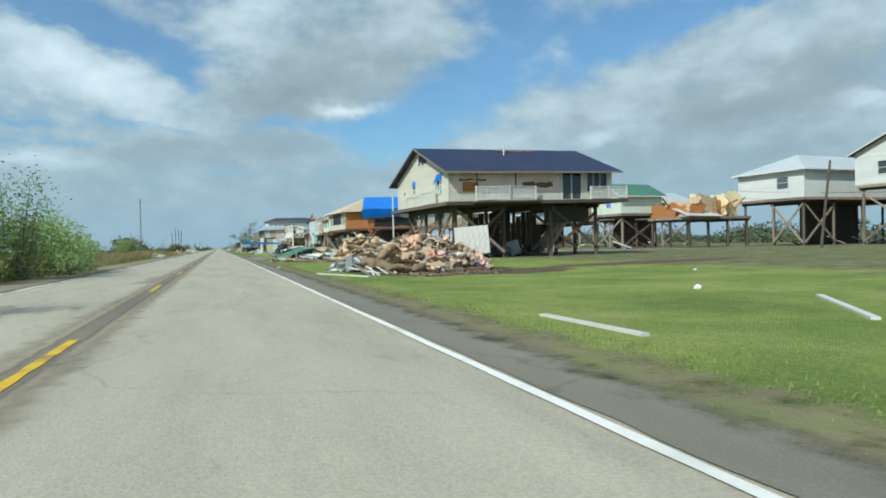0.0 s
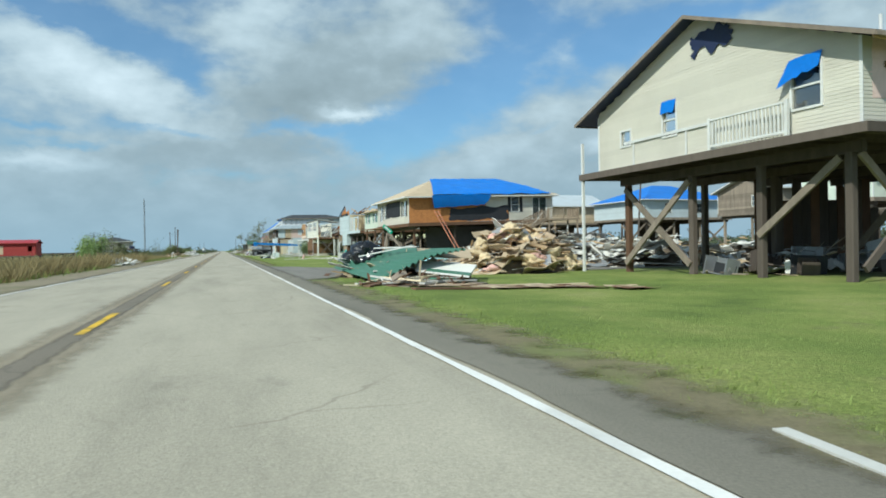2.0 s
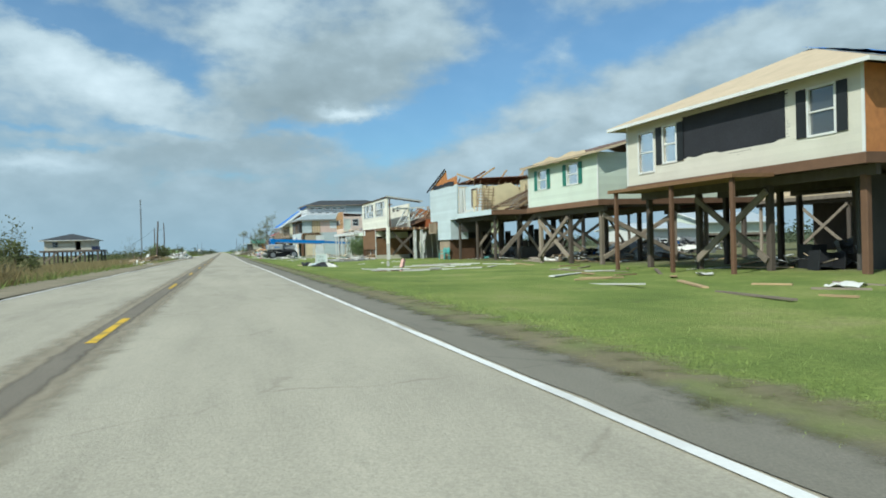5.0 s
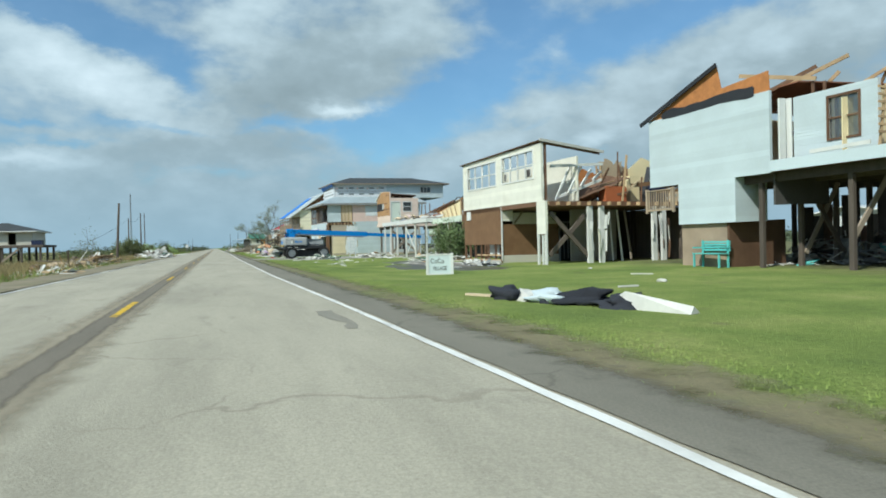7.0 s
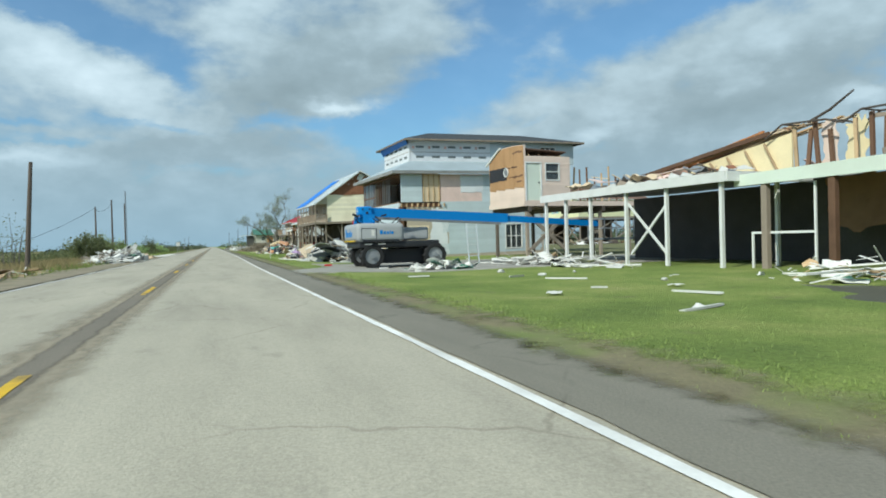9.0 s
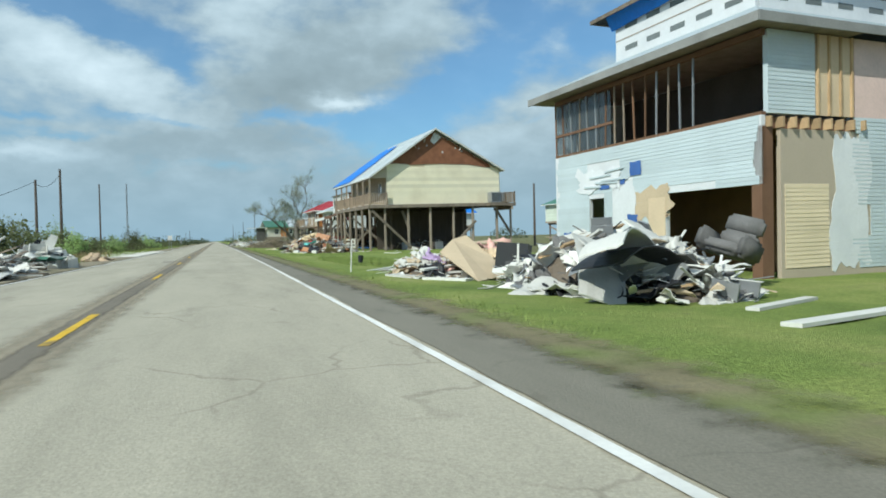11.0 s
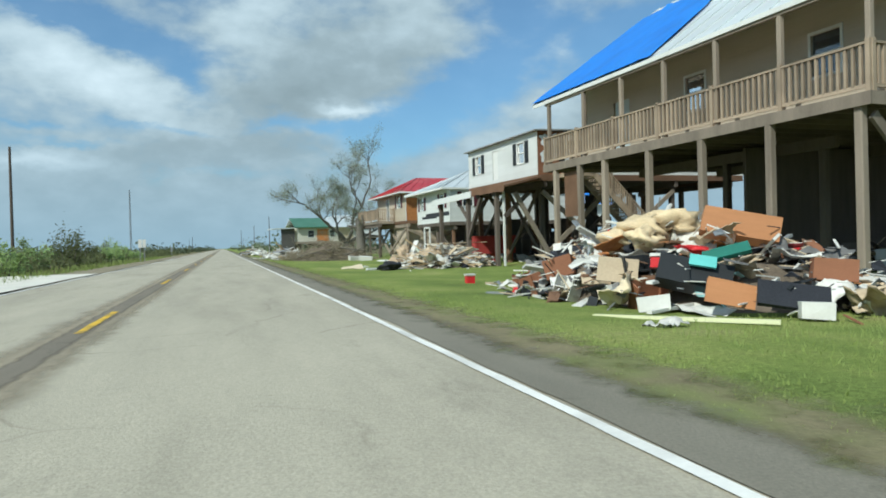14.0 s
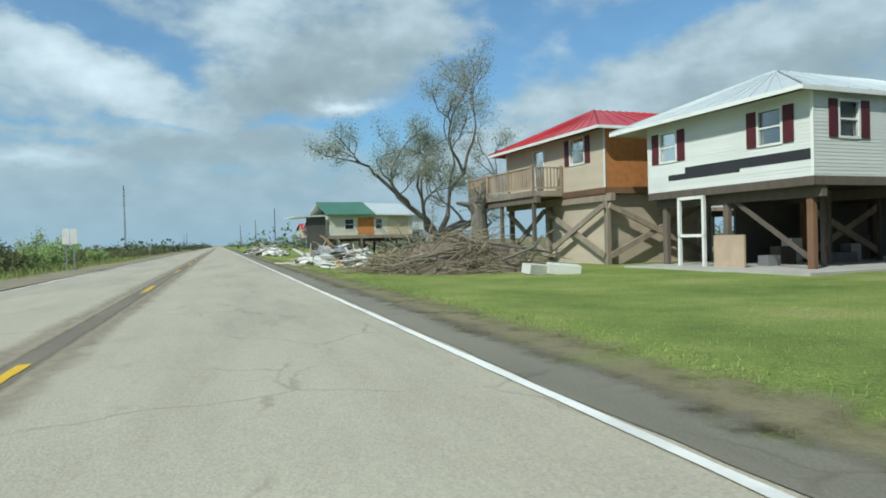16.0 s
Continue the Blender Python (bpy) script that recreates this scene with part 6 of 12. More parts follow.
    for k, (v0, v1, zt, m) in enumerate(((-1.5, -0.9, 4.6, side_pink), (-2.4, -1.7, 4.5, inside_cream), (-4.4, -3.4, 4.1, side_pink), (-6.2, -4.6, 4.2, board_white), (-8.4, -6.6, 4.1, inside_cream))):
        ragged_panel(h, P, west(3.3 + 0.1 * k), v0, v1, 3.1, zt, m, 0.03, 730 + k, "wallboard", "", 0.2)
    brace(h, P, (1.2, -8.8, 3.5), (1.2, -4.3, 3.15), 0.1, 0.16, wood_grey, "fallen_beam")
    brace(h, P, (1.8, -4.0, 3.2), (2.6, -6.4, 4.1), 0.07, 0.16, wood_brown, "fallen_beam")
    brace(h, P, (3.2, -8.8, 4.25), (3.2, -2.6, 4.5), 0.08, 0.12, wood_grey, "roof_plate")
    # bent bare steel of a fallen awning over the top
    g = Geo()
    for k in (0.0, 0.9):
        g.tube([(2.8 + k, 0.9, 4.3), (2.8 + k, 0.2, 4.7), (2.8 + k, -1.4, 4.6), (2.8 + k, -2.0, 4.4), (2.8 + k, -2.6, 4.7), (2.8 + k, -4.6, 4.65), (2.8 + k, -6.2, 4.25)], [0.035] * 7, 7)
    for v, z in ((0.2, 4.7), (-1.4, 4.6), (-2.6, 4.7), (-4.6, 4.65)):
        g.tube([(2.8, v, z), (3.7, v, z)], [0.03, 0.03], 6)
    g.tube([(2.8, -0.8, 4.6), (2.9, -1.5, 4.9), (2.9, -2.3, 5.35)], [0.05, 0.045, 0.03], 7)
    part("bent_frame", g, wood_dark, h, "bent bare steel awning frame", P)
    # torn roofing, boards and insulation left on the carport roof
    q = random.Random(733)
    for i in range(46):
        u, v = q.uniform(0.8, 6.0), q.uniform(0.5, 11.0)
        z = 3.14 + 0.03 * u + q.uniform(0.0, 0.55) * (1 - abs(v - 6.5) / 7)
        a, ln = q.uniform(0, 6.28), q.uniform(0.6, 2.2)
        brace(h, P, (u, v, z), (u + 0.4 * ln * math.cos(a), v + ln * math.sin(a), z + q.uniform(-0.02, 0.35)), q.uniform(0.08, 0.4), 0.03, q.choice([wood_raw, board_buff, wood_brown, gable_brown, board_white, wood_grey, foil_pink]), "torn_board")
    for i in range(9):
        u, v = q.uniform(0.9, 4.0), q.uniform(2.0, 10.5)
        w, d, sd = q.uniform(0.7, 1.5), q.uniform(0.6, 1.2), q.uniform(0, 90)
        g = Geo()
        g.sheet(lambda a, b: (u + w * (a - 0.5), v + d * (b - 0.5), 3.38 + 0.04 * u + 0.35 * noise.noise((a * 2.5 + sd, b * 2.5, sd))), 10, 10, 0.02)
        part("crumpled_sheet", g, q.choice([board_white, board_buff, foil_pink, metal_grey]), h, place=P)
    # white rail frame left in the annex bay
    g = Geo()
    for v in (-0.35, -2.6):
        g.box(0.75, 0.81, v, v + 0.06, GROUND - 0.1, 1.05 if v > -1 else 2.5)
    g.box(0.75, 0.81, -2.54, -0.35, 0.98, 1.05)
    part("rail_frame", g, trim_white, h, "white rail frame in the annex bay", P)
    # crumpled edge sheets along the low eave
    for i in range(14):
        v = 0.4 + i * 0.62
        z = 3.12 + 0.05 * rng.random()
        g = Geo()
        g.slab([(0.7, v, z), (1.2, v + 0.35, z + rng.uniform(0.05, 0.3)), (1.9, v + 0.6, z + rng.uniform(0.05, 0.25)), (1.5, v - 0.2, z + 0.02)], 0.02)
        part("curled_sheet", g, rng.choice([board_white, metal_grey, wood_grey]), h, place=P)


def pink_house():
    """What is left of the pink house behind the lift: a plywood gable to the road, a sided wall with a door."""
    P = footprint(17.4, 181.7, 3.4, 0.0)
    h = house_root(17.4, 181.7, "remains of a raised pale pink house with a bare plywood gable")
    U, V, zf, zw = 3.1, 4.5, 3.25, 5.95
    platform(h, P, -0.1, 8.0, -0.1, V, zf, 0.3, wood_dark, side_pink, joists=False)
    top = lambda a: 6.6 + 0.08 * a if a < 1.4 else 6.72 if a < 2.9 else 6.72 - 0.48 * (a - 2.9)
    w = wall_core(h, P, west(0), 0, V, zf, 5.0, (), side_pink, label="bare plywood gable wall", top=top)
    siding(w, P, west(0), 0, V, zf - 0.3, 4.0, side_pink)
    for k, (a, b) in enumerate(((0.0, 1.18), (1.2, 2.38), (2.4, 3.58), (3.6, V))):
        g = Geo()
        lo = 4.05 + 0.12 * noise.noise((k * 2.1, 3, 0))
        g.add([(a, lo, 0.004), (b, lo + 0.1, 0.004), (b, top(b) - 0.03, 0.004), ((a + b) / 2, top((a + b) / 2) - 0.03, 0.004), (a, top(a) - 0.03, 0.004),
               (a, lo, 0.02), (b, lo + 0.1, 0.02), (b, top(b) - 0.03, 0.02), ((a + b) / 2, top((a + b) / 2) - 0.03, 0.02), (a, top(a) - 0.03, 0.02)],
              [(5, 6, 7, 8, 9), (0, 5, 9, 4), (1, 2, 7, 6), (0, 1, 6, 5), (4, 9, 8, 3), (3, 8, 7, 2)])
        part("plywood_sheet", g, ply_tan, h, "bare tan plywood sheet" if k == 0 else "", on(P, west(0)))
    ragged_panel(h, P, west(0), 2.1, V - 0.05, 4.7, 5.5, paper_black, 0.03, 51, "felt_panel", "black felt strip", 0.05)
    for k, (a, b, z) in enumerate(((0.15, 1.3, 6.2), (0.8, 2.2, 5.35), (0.1, 1.9, 4.75), (0.3, 0.9, 4.45))):
        ragged_panel(h, P, west(0), a, b, z, z + 0.09, wood_brown, 0.028, 55 + k, "wood_scar", "", 0.07)
    g = Geo()
    ring = [(2.15 + 0.27 * math.cos(2 * math.pi * k / 20), 5.15 + 0.27 * math.sin(2 * math.pi * k / 20), 0.06) for k in range(21)]
    g.tube(ring, [0.03] * 21, 6)
    vent = part("vent_ring", g, trim_white, h, "round white vent", on(P, west(0)))
    g = Geo()
    g.slab([(2.15 + 0.25 * math.cos(2 * math.pi * k / 20), 5.15 + 0.25 * math.sin(2 * math.pi * k / 20), 0.05) for k in range(20)], 0.015, (0, 0, -1))
    part("vent_screen", g, metal_grey, vent, "", on(P, west(0)))
    for a, b in ((2.85, 3.7), (3.7, V + 0.35)):
        brace(h, P, (-0.06, a, top(a) + 0.05), (-0.06, b, top(b) + 0.05), 0.1, 0.1, trim_white, "rake_board")
    hs = [(0.12, 1.15, 3.3, 5.55), (1.5, 2.4, 4.55, 5.5)]
    q = wall_core(h, P, south(0), 0.13, U, zf, zw, hs, side_pink)
    siding(q, P, south(0), 0.0, U, zf - 0.25, zw, side_pink, hs, 0.17)
    g = Geo()
    g.box(0.16, 1.11, 3.3, 5.5, -0.06, -0.02)
    door = part("door", g, side_mint, h, "pale green door high in the wall", on(P, south(0)))
    g = Geo()
    g.box(1.0, 1.04, 4.3, 4.42, -0.02, 0.03)
    part("door_handle", g, plastic_black, door, place=on(P, south(0)))
    g = Geo()
    g.box(0.06, 0.15, 3.2, 5.6, -0.02, 0.03)
    g.box(1.12, 1.21, 3.2, 5.6, -0.02, 0.03)
    g.box(0.06, 1.21, 5.52, 5.6, -0.02, 0.032)
    part("door_frame", g, trim_white, door, place=on(P, south(0)))
    window(h, P, south(0), *hs[1], rows=2)
    wall_core(h, P, west(U), 0, V, zf, zw, (), side_pink)
    wall_core(h, P, south(V), 0.13, U - 0.13, zf, zw, (), side_pink)
    plate(h, P, [(0.1, 0.2, 6.45), (U, 0.2, 6.3), (U + 0.3, V, 5.85), (0.1, V, 5.9)], 0.06, shingle_brown, "roof", "stripped brown roof remains")
    for k in range(10):
        u = 0.4 + 0.75 * k
        top_end, m = (u + rng.uniform(-0.2, 0.5), rng.uniform(1.0, 2.5), 6.2 + 0.4 * rng.random()), rng.choice([wood_raw, wood_brown, gable_brown])
        if u < U:
            brace(h, P, (u, 0.1, 5.95), top_end, 0.05, 0.14, m, "broken_rafter")
    for k in range(8):
        u = 3.6 + 0.55 * k
        brace(h, P, (u, 0.3, zf), (u + rng.uniform(-0.1, 0.2), 0.35, 4.6 + rng.random()), 0.06, 0.1, rng.choice([wood_raw, wood_brown]), "stud")
    stilts(h, P, [0.3, 3.0, 5.6, 7.8], [0.3, V - 0.3], zf - 0.28, BASE, 0.24, rng=rng, mats=[wood_dark, wood_grey], cross=[((0.3, 0.3), (3.0, 0.3))])


ply_tan = material("tan plywood", (0.40, 0.235, 0.115), 0.8, var=0.16, scale=1.6, grain=40, rand=0.1, stretch=(1, 1, 0.4), stain=(0.24, 0.13, 0.06))
side_butter = material("butter-yellow vinyl siding", (0.84, 0.77, 0.58), 0.55, var=0.06, scale=0.8, grain=20, rand=0.1, stain=(0.58, 0.5, 0.34), bump=0.05)
mark_blue = material("blue print", (0.06, 0.13, 0.36), 0.6, var=0.1, bump=0.05)


def wrapped_house():
    """The tall grey-blue house with the open window band and the wrapped upper storey."""
    P = footprint(12.0, 190.2, 3.4, 0.012)
    h = house_root(12.0, 190.2, "tall pale blue house stripped to wrap with an open upper porch")
    U, V = 11.5, 8.8
    # lower road wall: boards from the ground, a torn opening and a doorway
    holes = [(0.0, 3.2, GROUND - 0.3, 2.1), (6.0, 6.8, GROUND - 0.3, 2.15)]
    w = wall_core(h, P, west(0), 0, V, GROUND - 0.2, 3.7, holes, wrap_white, label="pale blue sided wall")
    bare = [(1.4, 3.2, 2.05, 2.3), (3.2, 4.9, -0.3, 1.3), (4.6, 5.6, 1.3, 2.6), (5.2, 6.9, 2.5, 3.2), (6.9, 8.0, -0.3, 0.7), (5.0, 6.0, 0.6, 1.4)]
    siding(w, P, west(0), 0, V, 0.1, 3.7, side_blue, holes + bare, 0.2, ragged=0.25, rng=rng)
    g = Geo()
    g.box(3.22, 3.9, 0.3, 2.0, 0.012, 0.03)
    part("sheathing", g, board_buff, h, "torn buff sheathing", on(P, west(0)))
    ragged_panel(h, P, west(0), 3.0, 4.6, 1.4, 2.3, board_buff, 0.02, 61, "sheathing", "", 0.3)
    # peeling wrap
    for k, (a, b, c, d) in enumerate(((5.2, 7.4, 2.45, 3.1), (4.5, 5.5, 0.2, 2.4), (7.0, 8.6, -0.05, 0.6))):
        ragged_panel(h, P, west(0), a, b, c, d, wrap_white, 0.03, 70 + k, "wrap_flap", "torn white house wrap", 0.25)
    # printed marks on the wrap, as plain blue bars
    for k, (a, z, wd, ht) in enumerate(((5.7, 2.42, 0.5, 0.12), (4.95, 2.5, 0.22, 0.2), (4.2, 2.72, 0.5, 0.4), (4.4, 1.35, 0.45, 0.22), (7.6, 0.95, 0.7, 0.12), (7.1, 0.9, 0.12, 0.16))):
        ragged_panel(h, P, west(0), a, a + wd, z, z + ht, mark_blue, 0.036, 750 + k, "printed_mark", "blue printed mark on the wrap", 0.03)
    # torn siding ends hanging over the bare wrap
    for k, (a, z) in enumerate(((5.0, 3.0), (5.6, 2.84), (4.8, 2.68), (6.1, 2.5), (5.3, 2.58))):
        brace(h, P, (-0.05, a, z), (-0.06, a + 0.9 + 0.2 * (k % 3), z + 0.03 * (k - 2)), 0.02, 0.05, side_blue, "siding_scrap")
    # window band: studs before the dark room, open at the near corner
    for i in range(15):
        v = 2.2 + (V - 2.2) * i / 14
        g = Geo()
        lean = rng.uniform(-0.08, 0.08)
        g.beam((0.05, v, 3.7), (0.05, v + lean, 5.62), 0.035, 0.05)
        part("stud", g, rng.choice([wood_grey, wood_grey, wood_brown, metal_grey]), h, place=P)
    g = Geo()
    g.box(0.02, 0.1, 5.6, V, 4.42, 4.5)
    g.box(0.0, 0.14, 0.0, V, 3.7, 3.78)
    g.box(0.0, 0.14, 0.0, V, 5.55, 5.68)
    part("window_rail", g, wood_brown, h, place=P)
    for k in range(5):
        v = 5.7 + k * 0.62
        g = Geo()
        g.box(0.06, 0.066, v, v + 0.58, 3.8, 5.5)
        pn = part("pane", g, glass, h, "", P)
        pn.visible_shadow = False
    # the room's shade, painted as a dark sheet behind the studs
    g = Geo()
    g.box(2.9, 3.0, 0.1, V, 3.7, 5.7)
    part("inner_wall", g, inside_dark, h, "dark sheet for the shade inside the open porch", P)
    g = Geo()
    g.box(0.1, U - 0.1, 0.1, V - 0.1, 3.42, 3.68)
    part("floor_deck", g, wood_brown, h, "", P)
    for i in range(9):
        g = Geo()
        g.box(0.15 + i * 0.4, 0.21 + i * 0.4, -0.12, 0.4, 3.42, 3.67)
        part("joist_end", g, wood_raw, h, place=P)
    # south wall: upper pieces, then the lower wall with a yellow strip and wrap
    s = wall_core(h, P, south(0), 0.2, 1.75, 3.75, 5.7, (), side_blue)
    siding(s, P, south(0), 0.2, 1.75, 3.75, 5.7, side_blue)
    g = Geo()
    g.box(1.8, 3.1, 3.75, 5.7, -0.03, 0.0)
    part("sheathing", g, board_buff, h, "orange studs and sheathing", on(P, south(0)))
    for u in (1.8, 2.2, 2.6, 3.0):
        g = Geo()
        g.box(u, u + 0.06, 3.75, 5.7, 0.0, 0.05)
        part("stud", g, wood_raw, h, place=on(P, south(0)))
    s = wall_core(h, P, south(0), 3.15, U, 3.7, 5.7, [(9.0, 10.0, 4.4, 5.4)], foil_pink, label="bare pink and white wrapped wall")
    siding(s, P, south(0), 6.4, U, 3.7, 5.7, side_blue, [(9.0, 10.0, 4.4, 5.4)])
    ragged_panel(h, P, south(0), 4.7, 6.5, 4.4, 5.6, wrap_white, 0.02, 81, "wrap_panel", "white house wrap", 0.08)
    window(h, P, south(0), 9.0, 10.0, 4.4, 5.4, rows=2)
    s = wall_core(h, P, south(0), 0.6, U, GROUND - 0.2, 3.4, [(8.3, 9.6, 0.3, 2.0)], side_tan, label="")
    siding(s, P, south(0), 0.72, 2.2, 0.1, 2.1, side_yellow)
    siding(s, P, south(0), 3.0, U, 0.0, 3.75, side_blue, [(8.3, 9.6, 0.3, 2.0), (2.9, 3.7, 0.9, 1.5)], ragged=0.3, rng=rng)
    ragged_panel(h, P, south(0), 2.3, 3.7, 0.1, 3.3, wrap_white, 0.012, 84, "wrap_flap", "torn white wrap and boards", 0.25)
    window(h, P, south(0), 8.3, 9.6, 0.3, 2.0, cols=3, rows=2)
    g = Geo()
    g.box(0.0, 0.35, 0.0, 0.3, GROUND - 0.2, 3.45)
    part("corner_post", g, wood_brown, h, "dark corner post", P)
    wall_core(h, P, west(U), 0, V, GROUND - 0.2, 5.7, (), side_blue)
    wall_core(h, P, south(V), 0.13, U - 0.13, GROUND - 0.2, 5.7, (), side_blue)
    g = Geo()
    g.box(2.5, 2.6, 0.3, V - 0.2, GROUND - 0.2, 3.4)
    part("inner_wall", g, ply_brown, h, "brown inner wall behind the opening", P)
    # skirt roof, then the upper storey in house wrap, and the dark hip roof
    for q in ([(-0.55, V + 0.9, 5.9), (-0.55, -0.45, 5.9), (1.3, 1.3, 6.75), (1.3, V - 1.0, 6.75)], [(-0.55, -0.45, 5.9), (U + 0.8, -0.45, 5.9), (U, 1.3, 6.75), (1.3, 1.3, 6.75)]):
        r = plate(h, P, q, 0.1, skirt_blue, "skirt_roof", "pale blue skirt roof")
        g = Geo()
        g.beam(Vector(q[0]) - Vector((0, 0, 0.1)), Vector(q[1]) - Vector((0, 0, 0.1)), 0.05, 0.22)
        part("fascia", g, shingle_grey, r, place=P)
    g = Geo()
    g.slab([(-0.55, V + 0.9, 5.76), (-0.55, -0.45, 5.76), (3, -0.45, 5.76), (3, V + 0.9, 5.76)], 0.03)
    part("soffit", g, wood_grey, h, "", P)
    W = U + 3.6
    for Q, a0, a1, b0 in ((west(1.3), 1.3, V - 1.8, 5.0), (south(1.3), 1.45, W, 7.8)):
        wall_core(h, P, Q, a0, a1, 6.6, 8.25, [(12.2, 13.5, 7.2, 7.9)] if b0 > 6 else (), wrap_white, label="upper wall in white house wrap")
        if b0 > 6:
            sd = wall_core(h, P, lambda a, z, d: Q(a, z, d + 0.005), 7.8, W, 6.6, 8.25, [(12.2, 13.5, 7.2, 7.9)], side_blue, 0.004)
            siding(sd, P, lambda a, z, d: Q(a, z, d + 0.005), 7.8, W, 6.6, 8.25, side_blue, [(12.2, 13.5, 7.2, 7.9)])
            window(h, P, Q, 12.2, 13.5, 7.2, 7.9, cols=3, rows=1)
        # printed rows on the wrap, as plain bars
        for z in (7.0, 7.72):
            for k in range(5):
                a = a0 + 0.4 + k * (1.25 if b0 > 6 else 1.05)
                g = Geo()
                g.box(a, a + 0.6, z, z + 0.16, 0.004, 0.009)
                part("print_bar", g, ink_grey, h, place=on(P, Q))
                if b0 > 6 and z > 7:
                    g = Geo()
                    g.box(a - 0.3, a - 0.12, z - 0.05, z + 0.12, 0.004, 0.009)
                    part("print_bar", g, foam_pink, h, place=on(P, Q))
        g = Geo()
        g.box(a0, a1, 7.4, 7.43, 0.003, 0.012)
        part("wrap_seam", g, wood_grey, h, place=on(P, Q))
    drape(h, P, [((1.0, V - 1.6, 8.3), (1.0, 1.15, 8.3)), ((1.22, V - 1.7, 7.75), (1.22, 1.3, 7.95))], tarp_blue, "blue tarpaulin under the eave", 12, 5, 0.05, 14)
    hip_roof(h, P, 0.85, W + 0.8, 0.75, V - 1.0, 8.32, 9.3, 4.0, W - 3.0, shingle_dark, "u", label="dark shingled hip roof", fascia=wood_grey)
    wall_core(h, P, south(V - 1.8), 1.45, W, 6.6, 8.25, (), side_blue)
    wall_core(h, P, west(W), 1.3, V - 1.8, 6.6, 8.25, (), side_blue)


def porch_house():
    """The pale yellow gabled house with the long porch."""
    P = footprint(14.46, 235.1, 3.4, 0.018)
    h = house_root(14.46, 235.1, "raised pale yellow gabled house with a long timber porch")
    U, V, zf, zw = 11.2, 12.6, 3.95, 6.75
    platform(h, P, -1.8, U + 0.1, -0.35, V, zf, 0.28, wood_deck, wood_grey)
    ridge, zr = 4.6, 10.8
    slope = (zr - 7.05) / (U + 0.35 - ridge)
    steep = (zr - 6.4) / (ridge + 1.75)
    s = wall_core(h, P, south(0), 0, U, zf, zw, (), side_yellow, label="pale yellow sided gable wall", top=lambda a: zr - 0.18 - (slope if a > ridge else steep) * abs(a - ridge))
    siding(s, P, south(0), -0.03, U, zf - 0.05, 7.6, side_butter, [(9.5, U, 7.45, 7.7), (2.2, 3.6, 7.5, 7.7)], 0.3, lip=0.03)
    g = Geo()
    lo = 7.58
    pts = [(0.0, lo), (1.0, lo + 0.05), (2.4, lo - 0.06), (5.2, lo + 0.03), (8.0, lo - 0.03), (9.6, lo - 0.25), (10.3, lo - 0.3), (ridge + (zr - 0.22 - lo) / slope, lo), (ridge, zr - 0.25)]
    pts = [(max(a, ridge - (zr - 0.25 - lo) / steep), z) for a, z in pts]
    g.slab([(a, -0.03, z) for a, z in pts], 0.028, (0, -1, 0))
    part("gable_sheathing", g, gable_brown, h, "bare red-brown gable sheathing", P)
    # porch-end triangle above the yellow wall
    g = Geo()
    g.slab([(-1.65, -0.02, 6.3), (0.0, -0.02, 6.35), (0.0, -0.02, 7.35)], 0.05, (0, -1, 0))
    part("porch_gable", g, side_tan, h, "", P)
    g = Geo()
    g.slab([(4.2, -0.08, 9.7), (4.55, -0.08, 9.4), (4.9, -0.08, 9.65), (5.3, -0.08, 10.1), (4.6, -0.08, 10.45)], 0.02, (0, -1, 0))
    part("torn_vent", g, trim_white, h, "torn white gable vent", P)
    for k, (du, ln) in enumerate(((-1.9, 0.25), (-0.9, 0.35), (-0.15, 0.55), (0.45, 0.4), (1.2, 0.22), (2.6, 0.3), (3.9, 0.2))):
        zt = zr - 0.24 - (slope if du > 0 else steep) * abs(du)
        brace(h, P, (ridge + du, -0.1, zt), (ridge + du + 0.12 * (-1) ** k, -0.13, zt - ln), 0.14 + 0.05 * (k % 3), 0.015, board_white, "torn_flap")
    for a, z in ((6.6, 9.0), (7.2, 8.7), (3.0, 8.9), (5.3, 8.6), (3.8, 9.2)):
        g = Geo()
        g.slab([(a, -0.07, z), (a + 0.16, -0.07, z + 0.05), (a + 0.1, -0.07, z + 0.2)], 0.01, (0, -1, 0))
        part("paper_scrap", g, trim_white, h, place=P)
    # road wall behind the porch, its siding tan to paint the shade; far and back walls
    wh = [(1.6, 2.4, 4.95, 6.0), (6.0, 6.8, 4.95, 6.0), (9.6, 10.5, 4.0, 6.0)]
    w = wall_core(h, P, west(0), 0.125, V - 0.4, zf, 7.4, wh, side_tan, label="porch wall with its shade painted as tan siding")
    siding(w, P, west(0), 0.13, V - 0.4, zf, 7.4, side_tan, wh)
    for q in wh[:2]:
        window(h, P, west(0), *q, rows=2)
    g = Geo()
    g.box(9.65, 10.45, 4.0, 6.0, -0.08, -0.03)
    part("door", g, side_blue, h, "pale porch door", on(P, west(0)))
    wall_core(h, P, west(U), 0.125, V - 0.4, zf, 7.0, (), side_yellow)
    wall_core(h, P, south(V - 0.3), 0, U, zf, zw, (), side_yellow, top=lambda a: zr - 0.18 - (slope if a > ridge else steep) * abs(a - ridge))
    # the roof: white metal, with blue tarpaulin on the road slope
    a, b = gable_roof(h, P, -1.75, U + 0.35, -0.5, V + 0.7, (6.4, 7.05), zr, "v", metal_white, label="white metal roof", ridge_at=ridge, metal=16, fascia=trim_white)
    zz = lambda u: zr - steep * (ridge - u) + 0.06
